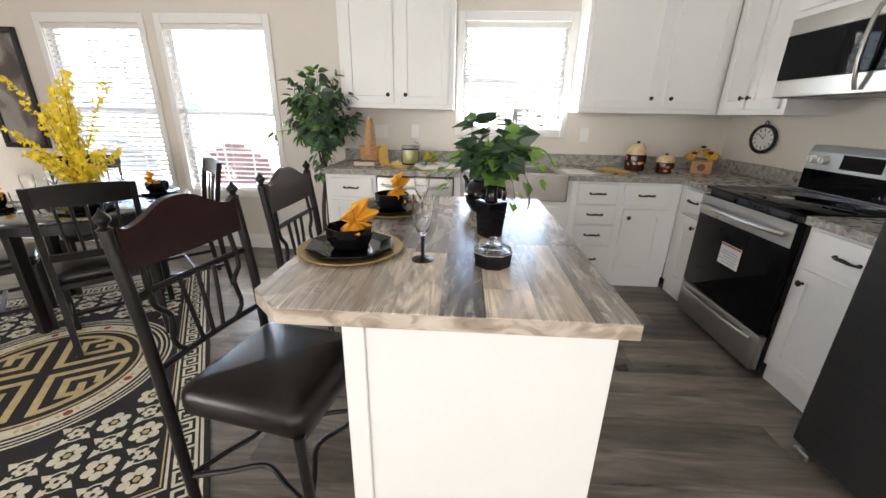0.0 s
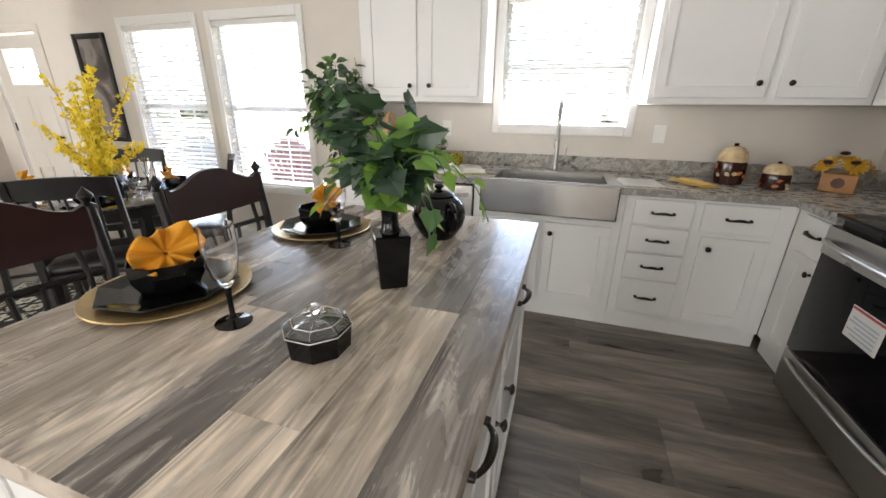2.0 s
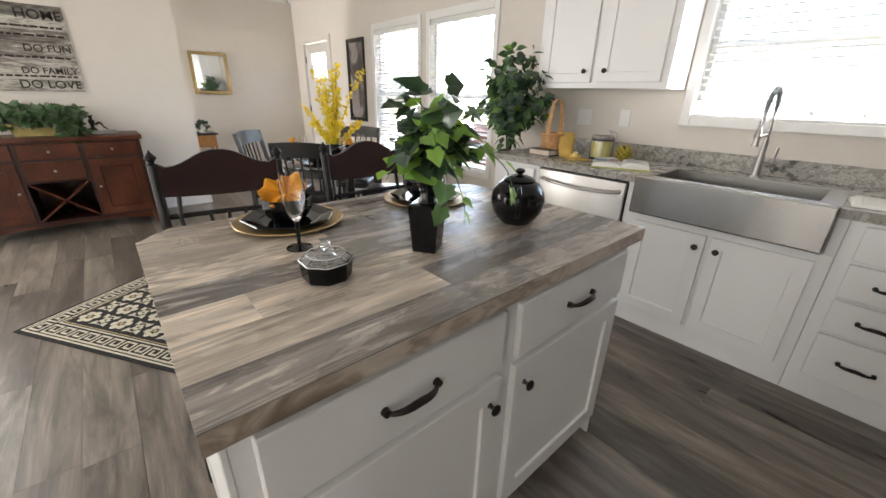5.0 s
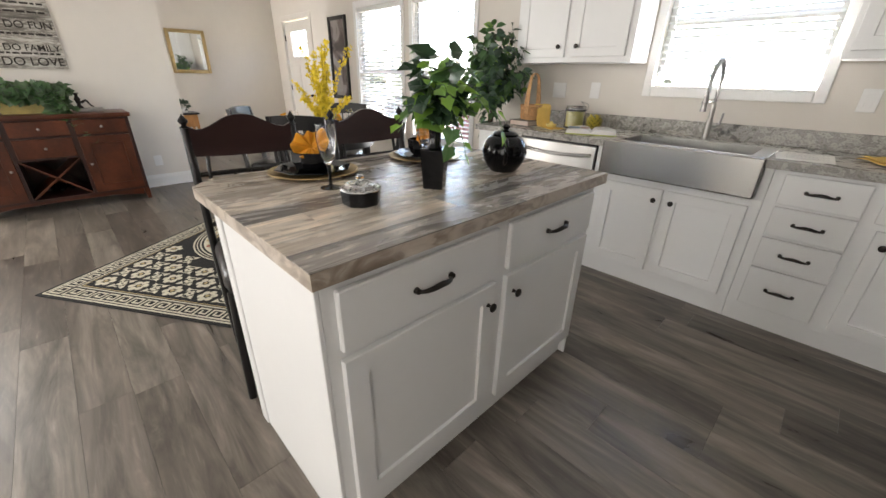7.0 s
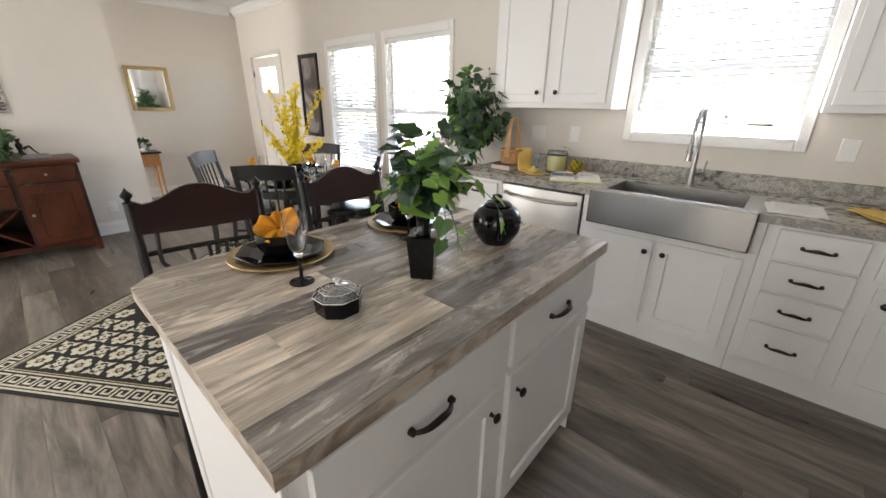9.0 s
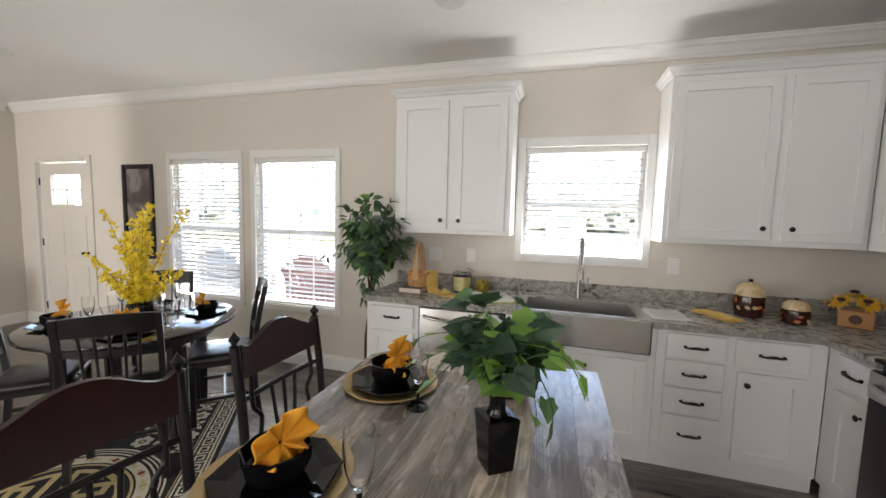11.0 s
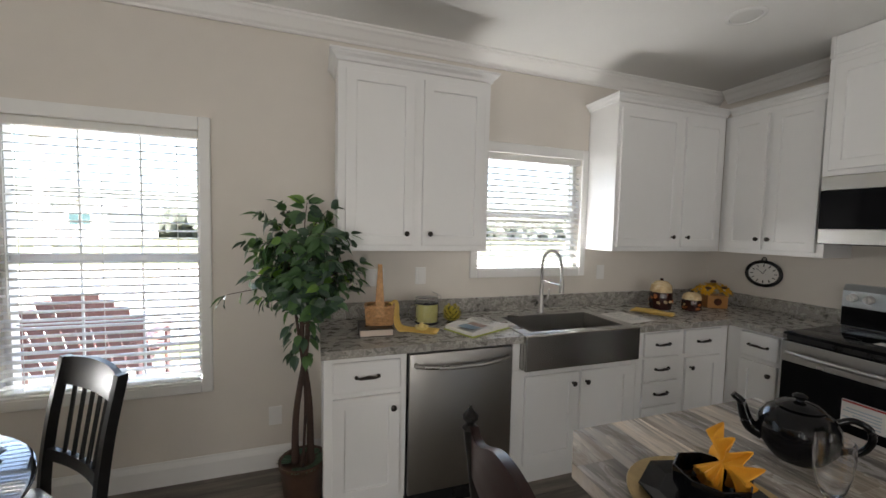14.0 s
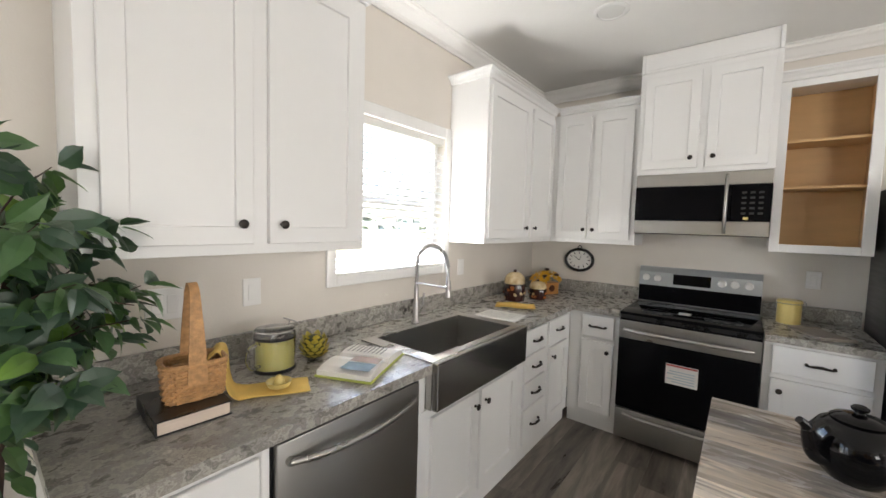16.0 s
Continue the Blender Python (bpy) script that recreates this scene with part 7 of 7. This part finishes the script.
for a, b in zip(rows, rows[1:]):
    for k in range(4):
        bm.faces.new((a[k], a[(k + 1) % 4], b[(k + 1) % 4], b[k]))
part("handle", bm, WICKER, bs, local=True)

# yellow cloth hung from the basket on to the counter
def cloth(name, line, width, across, material, label, seed=0, wave=0.004):
    """A strip of cloth along a line, with soft waves and a hem."""
    r = random.Random(seed)
    bm = B()
    pts = smooth_line(line, 6)
    s = Vector(across).normalized()
    rows = []
    for i, p in enumerate(pts):
        rows.append([bm.verts.new(p + s * width * (j / 8 - 0.5) + Vector((0, 0, 0.0022 + wave * (1 + math.sin(i * 0.8 + j * 1.3 + seed)) * 0.5))) for j in range(9)])
    for a, b in zip(rows, rows[1:]):
        for j in range(8):
            bm.faces.new((a[j], a[j + 1], b[j + 1], b[j]))
    ob = solo(name, bm, material, label, "cloth", smooth=True)
    so = ob.modifiers.new("thickness", "SOLIDIFY")
    so.thickness, so.offset = 0.0022, 0
    return ob


cloth("yellow_napkin", [(-0.626, 3.450, CT + 0.135), (-0.598, 3.448, CT + 0.158), (-0.577, 3.445, CT + 0.13), (-0.572, 3.44, CT + 0.05), (-0.555, 3.43, CT + 0.006), (-0.51, 3.40, CT + 0.001), (-0.357, 3.316, CT + 0.001)], 0.12, (0.46, 0.89, 0), YCLOTH, "yellow cloth draped from the basket on to the counter", 2)
bm = B()
lathe(bm, [(0.02, 0.0), (0.034, 0.004), (0.042, 0.022), (0.039, 0.022), (0.025, 0.008), (0.02, 0.012), (0.016, 0.03), (0.006, 0.042)], 16, (-0.445, 3.355, CT + 0.010))
solo("citrus_juicer", bm, BUTTER, "small yellow glass citrus juicer on the cloth", "juicer", smooth=True)

def glass_canister(x, y):
    c = thing("glass_canister", (x, y, CT), "clear glass mug jar of yellow wax, dark rim band, painted foot shadow", "jar")
    c.scale = (1.16, 1.16, 1.16)
    bm = B()
    lathe(bm, [(0.060, 0.0), (0.063, 0.004), (0.065, 0.12), (0.060, 0.13), (0.058, 0.13), (0.061, 0.12), (0.059, 0.006), (0.01, 0.005)], 32)
    part("jar_glass", bm, GLASS, c, local=True, smooth=True)
    bm = B()
    lathe(bm, [(0.0575, 0.0065), (0.0592, 0.104), (0.05, 0.106), (0.01, 0.106)], 32)
    part("wax", bm, WAX, c, "yellow wax filling", local=True, smooth=True)
    # upper ring is the dark band; lower ring paints the shadow at the foot
    for z in (0.001, 0.106):
        bm = B()
        lathe(bm, [(0.0655, z), (0.0665, z + 0.001), (0.0665, z + 0.009), (0.0655, z + 0.01)], 32)
        part("dark_band", bm, BLACKPLASTIC, c, local=True, smooth=True)
    bm = B()
    lathe(bm, [(0.056, 0.1305), (0.062, 0.132), (0.062, 0.136), (0.05, 0.139), (0.004, 0.140)], 28)
    part("lid", bm, GLASS, c, local=True, smooth=True)
    bm = B()
    tube(bm, smooth_line([(0.06, -0.03, 0.11), (0.068, -0.03, 0.145), (0.03, 0.0, 0.165), (0.068, 0.03, 0.145), (0.06, 0.03, 0.11)]), 0.002, 5)
    part("wire_clasp", bm, CHROME, c, local=True, smooth=True)
    bm = B()
    tube(bm, smooth_line([(-0.062, -0.02, 0.10), (-0.095, -0.03, 0.095), (-0.105, -0.033, 0.06), (-0.09, -0.03, 0.03), (-0.062, -0.02, 0.028)]), 0.006, 8)
    part("handle", bm, GLASS, c, local=True, smooth=True)


glass_canister(-0.36, 3.545)
ar = thing("artichoke", (-0.195, 3.535, CT), "yellow-green artificial artichoke on the counter", "ornament")
ar.scale = (1.12, 1.12, 1.05)
bm = B()
lathe(bm, [(0.012, 0.0), (0.028, 0.01), (0.040, 0.032), (0.041, 0.060), (0.031, 0.083), (0.010, 0.095)], 18)
part("core", bm, mat("artichoke_core", (0.045, 0.055, 0.012), 0.5, var=0.2), ar, local=True, smooth=True)
for j in range(6):
    z = -0.72 + j * 0.29
    rr = math.sqrt(max(0.05, 1 - z * z))
    for k in range(9 if j < 5 else 5):
        a = 2 * math.pi * (k + 0.5 * (j % 2)) / (9 if j < 5 else 5)
        bm = B()
        c = Vector((0.040 * rr * math.cos(a), 0.040 * rr * math.sin(a), 0.042 + 0.046 * z))
        leaf(bm, c, Vector((math.cos(a) * (0.85 - 0.7 * z), math.sin(a) * (0.85 - 0.7 * z), 0.15 + rr)), Vector((math.cos(a) * rr, math.sin(a) * rr, z)), 0.031, 0.028, -0.30, 0.10)
        part("scale", bm, ARTI, ar, local=True)

ob_ = thing("open_book", (-0.11, 3.325, CT), "open cookbook with printed pages on the counter", "book", turn=24)
ob_.scale = (1.0, 1.0, 1.5)
bm = B()
bx(bm, -0.165, 0.165, -0.115, 0.115, 0.0, 0.004, 0.001)
part("cover", bm, mat("lime_cover", (0.45, 0.50, 0.10), 0.5, var=0.08), ob_, local=True)
for sg in (-1, 1):
    bm = B()
    prof = [(0.0, 0.008), (0.02, 0.022), (0.06, 0.026), (0.12, 0.022), (0.158, 0.016), (0.158, 0.0045), (0.0, 0.0045)]
    prism(bm, [(sg * a, z) for a, z in prof], "y", -0.108, 0.108)
    pg = part("page_block", bm, PAPER, ob_, local=True)
    bm = B()
    if sg < 0:
        flat(bm, [(-0.15, -0.095), (-0.075, -0.095), (-0.075, 0.02), (-0.15, 0.02)], 0.0262)
        part("photo", bm, mat("blue_print", (0.22, 0.33, 0.42), 0.5, var=0.3, scale=20), pg, "blue printed photo", local=True)
        bm = B()
        flat(bm, [(-0.07, -0.095), (-0.012, -0.095), (-0.012, 0.02), (-0.07, 0.02)], 0.0268)
        part("photo", bm, mat("pink_print", (0.50, 0.32, 0.25), 0.5, var=0.3, scale=20), pg, "pinkish printed photo", local=True)
    else:
        for k in range(9):
            flat(bm, [(0.03, 0.08 - k * 0.018), (0.13 - 0.012 * (k % 3), 0.08 - k * 0.018), (0.13 - 0.012 * (k % 3), 0.085 - k * 0.018), (0.03, 0.085 - k * 0.018)], 0.0268)
        part("print_lines", bm, FRIDGE, pg, local=True)


def pumpkin_jar(x, y, r, h, label):
    j = thing("ceramic_jar", (x, y, CT), label, "jar", "harvest jars")
    def ribs(bm, prof, mat_, nm):
        n = 40
        rings = [[bm.verts.new((rr * (1 + 0.035 * math.cos(10 * 2 * math.pi * k / n)) * math.cos(2 * math.pi * k / n), rr * (1 + 0.035 * math.cos(10 * 2 * math.pi * k / n)) * math.sin(2 * math.pi * k / n), z)) for k in range(n)] for rr, z in prof]
        for a, b in zip(rings, rings[1:]):
            for k in range(n):
                bm.faces.new((a[k], a[(k + 1) % n], b[(k + 1) % n], b[k]))
        bm.faces.new(rings[0][::-1])
        bm.faces.new(rings[-1])
        return part(nm, bm, mat_, j, local=True, smooth=True)
    body = ribs(B(), [(0.75 * r, 0), (0.9 * r, 0.02 * h), (r, 0.25 * h), (0.98 * r, 0.5 * h), (0.94 * r, 0.56 * h)], BROWNGL, "jar_body")
    ribs(B(), [(0.96 * r, 0.563 * h), (0.98 * r, 0.62 * h), (0.88 * r, 0.78 * h), (0.55 * r, 0.9 * h), (0.22 * r, 0.93 * h)], CREAM, "lid")
    bm = B()
    lathe(bm, [(0.2 * r, 0.93 * h), (0.14 * r, 0.96 * h), (0.17 * r, h), (0.05 * r, 1.01 * h)], 10)
    part("lid_stem", bm, BROWNGL, j, local=True, smooth=True)
    rr_ = random.Random(int(x * 100))
    for k in range(14):
        a = rr_.uniform(0, 2 * math.pi)
        z = rr_.uniform(0.12, 0.46) * h
        n = Vector((math.cos(a), math.sin(a), 0))
        bm = B()
        leaf(bm, n * (r * 1.055) + Vector((0, 0, z)), Vector((-math.sin(a), math.cos(a), rr_.uniform(-0.8, 0.8))), n, 0.45 * r, 0.3 * r, 0.02, 0.04)
        part("painted_leaf", bm, RUSTGL if k % 3 else CREAM, body, local=True)


pumpkin_jar(1.545, 3.52, 0.080, 0.24, "tall harvest jar, maroon with cream ribbed lid")
pumpkin_jar(1.74, 3.415, 0.068, 0.155, "squat harvest jar, maroon with cream ribbed lid")
pb = thing("flower_box", (2.06, 3.47, CT), "small wooden box with yellow artificial sunflowers", "flowers", turn=-30)
pb.scale = (1.35, 1.35, 1.35)
bm = B()
bx(bm, -0.055, 0.055, -0.045, 0.045, 0.0, 0.075, 0.003)
bxp = part("box", bm, HONEY, pb, local=True)
bm = B()
lathe(bm, [(0.022, 0), (0.022, 0.002)], 8)
bmesh.ops.transform(bm, matrix=pose(0.0, -0.0455, 0.038, 90, 0, 0), verts=bm.verts)
part("rosette", bm, CHERRY, bxp, local=True)
bm = B()
rng = random.Random(14)
for fx_, fy_, fz_ in ((-0.05, -0.03, 0.105), (0.03, -0.045, 0.11), (0.075, 0.01, 0.10), (-0.01, 0.02, 0.135), (-0.085, 0.02, 0.10), (0.02, 0.05, 0.115)):
    c = Vector((fx_, fy_, fz_))
    n = (Vector((fx_, fy_ - 0.02, 0.06))).normalized()
    s = n.orthogonal().normalized()
    for j in range(14):
        q = Matrix.Rotation(j * 2 * math.pi / 14, 3, n) @ s
        leaf(bm, c + q * 0.006, q + n * rng.uniform(0.0, 0.4), n, 0.042, 0.016, 0.1, 0.1)
for fx_, fy_, fz_ in ((-0.01, 0.0, 0.148), (0.03, -0.045, 0.118), (-0.05, -0.035, 0.112)):
    cb = B()
    lathe(cb, [(0.012, 0.0), (0.017, 0.006), (0.012, 0.013), (0.003, 0.015)], 12, (fx_, fy_, fz_))
    part("flower_heart", cb, CHERRYDK, pb, local=True, smooth=True)
tagged(part("petals", bm, mat("sunflower_petal", (0.75, 0.40, 0.015), 0.6, var=0.15), pb, local=True), kind="stuff")

cloth("folded_towel", [(1.27, 3.52, CT + 0.004), (1.33, 3.40, CT + 0.005), (1.385, 3.27, CT + 0.004)], 0.13, (0.9, 0.42, 0), YCLOTH, "folded yellow dish towel beside the sink", 5, 0.006)
cloth("folded_towel", [(1.275, 3.515, CT + 0.015), (1.33, 3.40, CT + 0.016), (1.38, 3.275, CT + 0.015)], 0.115, (0.9, 0.42, 0), YCLOTH, "folded yellow dish towel lying on another", 6, 0.005)
for k, (x, y, w, d, tn) in enumerate(((1.02, 3.34, 0.22, 0.27, 8), (1.035, 3.35, 0.21, 0.26, 3))):
    bm = B()
    bx(bm, -w / 2, w / 2, -d / 2, d / 2, 0.0003, 0.0018)
    sh_ = solo("paper_sheet", bm, PAPER, "white printed sheet lying by the sink", "paper", "loose sheets")
    sh_.matrix_basis = pose(x, y, CT + 0.002 * k, 0, 0, tn)
    if k:
        for q in range(11):
            bm = B()
            bx(bm, -0.085, 0.085 - 0.02 * (q % 4), 0.10 - q * 0.019, 0.105 - q * 0.019, 0.0019, 0.0023)
            part("print_line", bm, STEEL, sh_, local=True)

yc = thing("enamel_canister", (2.20, 1.895, CT), "pale yellow enamel canister with a clamped lid", "canister")
bm = B()
lathe(bm, [(0.058, 0.0), (0.061, 0.003), (0.061, 0.125), (0.057, 0.13)], 32)
part("canister_body", bm, BUTTER, yc, local=True, smooth=True)
bm = B()
lathe(bm, [(0.063, 0.1305), (0.065, 0.134), (0.065, 0.146), (0.058, 0.152), (0.01, 0.154)], 32)
part("lid", bm, BUTTER, yc, local=True, smooth=True)
bm = B()
tube(bm, [(0.0655 * math.cos(2 * math.pi * k / 32), 0.0655 * math.sin(2 * math.pi * k / 32), 0.132) for k in range(32)], 0.002, 5, closed=True)
tube(bm, [(0.0, -0.066, 0.10), (0.0, -0.078, 0.115), (0.0, -0.078, 0.14), (0.0, -0.066, 0.148)], 0.003, 6)
part("wire_clasp", bm, CHROME, yc, local=True, smooth=True)
bm = B()
bx(bm, -0.14, 0.14, -0.085, 0.085, 0.0, 0.010, 0.004)
bx(bm, -0.14, -0.128, -0.085, 0.085, 0.0102, 0.018, 0.002)
bx(bm, 0.128, 0.14, -0.085, 0.085, 0.0102, 0.018, 0.002)
tr = solo("wooden_tray", bm, mat("grey_tray", (0.30, 0.26, 0.22), 0.55, var=0.15, scale=8, stretch=(1, 6, 1)), "flat grey-brown serving tray on the worktop", "tray")
tr.matrix_basis = pose(1.94, 1.775, CT, 0, 0, 25)

# ---- outdoors ----
bm = B()
flat(bm, [(-400, -400), (400, -400), (400, 400), (-400, 400)], -0.75)
solo("ground", bm, GRASS, "dry green grass lawn outside", "ground", kind="structure")
bm = B()
flat(bm, [(-120, 9.5), (120, 9.5), (120, 24), (-120, 24)], -0.735)
solo("road", bm, GRAVEL, "pale gravel road beyond the lawn", "road", kind="structure")
bm = B()
bx(bm, -6.1, -0.8, NW + 0.16, NW + 2.3, -0.16, -0.02)
solo("porch_floor", bm, WEATHERED, "grey wooden porch deck outside the windows", "porch", kind="structure")


FARGLASS = mat("far_window_glass", (0.04, 0.075, 0.08), 0.25, var=0.1)


def house(x, y, w, d, h, roof, label):
    """A narrow mobile home with its gable end towards the road."""
    hs = thing("house", (x, y, -0.75), label, "house", "houses across the road")
    bm = B()
    prism(bm, [(-w / 2, 0), (w / 2, 0), (w / 2, h), (0, h + roof), (-w / 2, h)], "y", -d / 2, d / 2)
    part("wall", bm, SIDING, hs, local=True)
    for sg in (-1, 1):
        bm = B()
        prism(bm, [(0, h + roof + 0.01), (sg * (w / 2 + 0.3), h - 0.3 * roof / (w / 2) + 0.01), (sg * (w / 2 + 0.3), h - 0.3 * roof / (w / 2) + 0.13), (0, h + roof + 0.13)], "y", -d / 2 - 0.3, d / 2 + 0.3)
        part("roof", bm, ROOFM, hs, local=True)
    bm = B()
    bx(bm, -0.8, 0.8, -d / 2 - 0.03, -d / 2 - 0.004, 1.75, 2.75)
    part("window", bm, FARGLASS, hs, local=True)
    for x0, x1, z0, z1 in ((-0.9, -0.8, 1.65, 2.85), (0.8, 0.9, 1.65, 2.85), (-0.8, 0.8, 1.65, 1.75), (-0.8, 0.8, 2.75, 2.85)):
        bm = B()
        bx(bm, x0, x1, -d / 2 - 0.05, -d / 2 - 0.004, z0, z1)
        part("window_trim", bm, SIDING, hs, local=True)
    return hs


for hx, hy in ((-21.4, 51), (-10.5, 54), (-33, 54), (-46, 53), (1.5, 53), (14, 51)):
    house(hx, hy, 4.2, 12, 3.0, 1.0, "white mobile home with a grey gabled roof beside the gravel road")
rng = random.Random(40)
bm = B()
for k in range(900):
    x = rng.uniform(-110, 90)
    z = rng.uniform(0, 3.9) * (0.75 + 0.3 * math.sin(x * 0.21) * math.cos(x * 0.07))
    c = Vector((x, 66 + rng.uniform(-5, 5), -0.75 + max(0.2, z)))
    g = bmesh.ops.create_icosphere(bm, subdivisions=1, radius=rng.uniform(0.7, 1.7), matrix=Matrix.Translation(c))
    for v in g["verts"]:
        v.co += Vector((rng.uniform(-0.3, 0.3), rng.uniform(-0.3, 0.3), rng.uniform(-0.3, 0.3)))
solo("far_treeline", bm, TREEM, "distant line of dark green trees", "trees", kind="stuff")

def porch_chair(at, turn, material, label):
    """A fan-backed slatted garden chair, seen from behind."""
    c = thing("adirondack_chair", at, label, "chair", "porch chairs", turn=turn)
    n = 9
    for k in range(n):
        t = -1 + 2 * k / (n - 1)
        bm = B()
        top = 0.98 - (0.0 if abs(t) < 0.4 else 0.05 if abs(t) < 0.6 else 0.11 if abs(t) < 0.9 else 0.18)
        p0, p1 = Vector((t * 0.36, -0.02, 0.30)), Vector((t * 0.375, -0.26, top))
        wd = 0.0425
        vs = [bm.verts.new(q + Vector((dx, dy, 0))) for q in (p0, p1) for dx, dy in ((-wd * (0.8 if q is p0 else 1.1), -0.01), (wd * (0.8 if q is p0 else 1.1), -0.01), (wd * (0.8 if q is p0 else 1.1), 0.01), (-wd * (0.8 if q is p0 else 1.1), 0.01))]
        a, b = vs[:4], vs[4:]
        bm.faces.new(a[::-1])
        bm.faces.new(b)
        for m in range(4):
            bm.faces.new((a[m], a[(m + 1) % 4], b[(m + 1) % 4], b[m]))
        part("back_slat", bm, material, c, local=True)
    for z, w_, y in ((0.48, 0.37, -0.105), (0.74, 0.385, -0.20)):
        bm = B()
        bx(bm, -w_, w_, y - 0.035, y - 0.014, z - 0.04, z + 0.04, 0.003)
        part("back_brace", bm, material, c, local=True)
    for k in range(6):
        bm = B()
        bx(bm, -0.345, 0.345, 0.02 + k * 0.085, 0.095 + k * 0.085, 0.30 + k * 0.018, 0.32 + k * 0.018, 0.003)
        part("seat_slat", bm, material, c, local=True)
    for sx_ in (-0.36, 0.36):
        bm = B()
        bx(bm, sx_ - 0.05, sx_ + 0.05, -0.22, 0.50, 0.56, 0.58, 0.004)
        part("arm", bm, material, c, local=True)
        bm = B()
        bx(bm, sx_ - 0.012, sx_ + 0.012, 0.40, 0.49, 0.0, 0.5595, 0.003)
        part("front_leg", bm, material, c, local=True)
        bm = B()
        bx(bm, sx_ - 0.012, sx_ + 0.012, -0.22, -0.14, 0.0, 0.5595, 0.003)
        part("back_leg", bm, material, c, local=True)


porch_chair((-2.72, NW + 1.30, -0.02), 0, CHAIRRED, "red slatted garden chair with a fan back on the porch")
porch_chair((-4.25, NW + 1.35, -0.02), 0, WEATHERED, "grey slatted garden chair with a fan back on the porch")

# unseen eave slab along the house's north side, added to shade the porch chair
bm = B()
bx(bm, WW - 0.3, EW + 0.3, NW + 0.145, NW + 0.66, 2.62, 2.74)
solo("eave", bm, SIDING, "unseen white soffit slab added above the windows to shade the porch", "eave", kind="structure")

# porch beam on posts with boxed heads
bm = B()
bx(bm, -6.1, -0.8, NW + 2.0, NW + 2.16, 2.58, 2.74)
solo("porch_beam", bm, SIDING, "white porch beam carried by posts", "beam", kind="structure")
for x in (-5.8, -3.44, -1.0):
    po = thing("porch_post", (x, NW + 2.08, -0.02), "square cream-painted porch post with a boxed head", "post", "porch posts")
    bm = B()
    bx(bm, -0.045, 0.045, -0.045, 0.045, 0.0, 2.6, 0.006)
    part("shaft", bm, SIDING, po, local=True)
    for z0, z1 in ((0.0, 0.16), (2.28, 2.6)):
        bm = B()
        bx(bm, -0.085, 0.085, -0.085, 0.085, z0, z1 - 0.001, 0.006)
        part("post_collar", bm, SIDING, po, local=True)
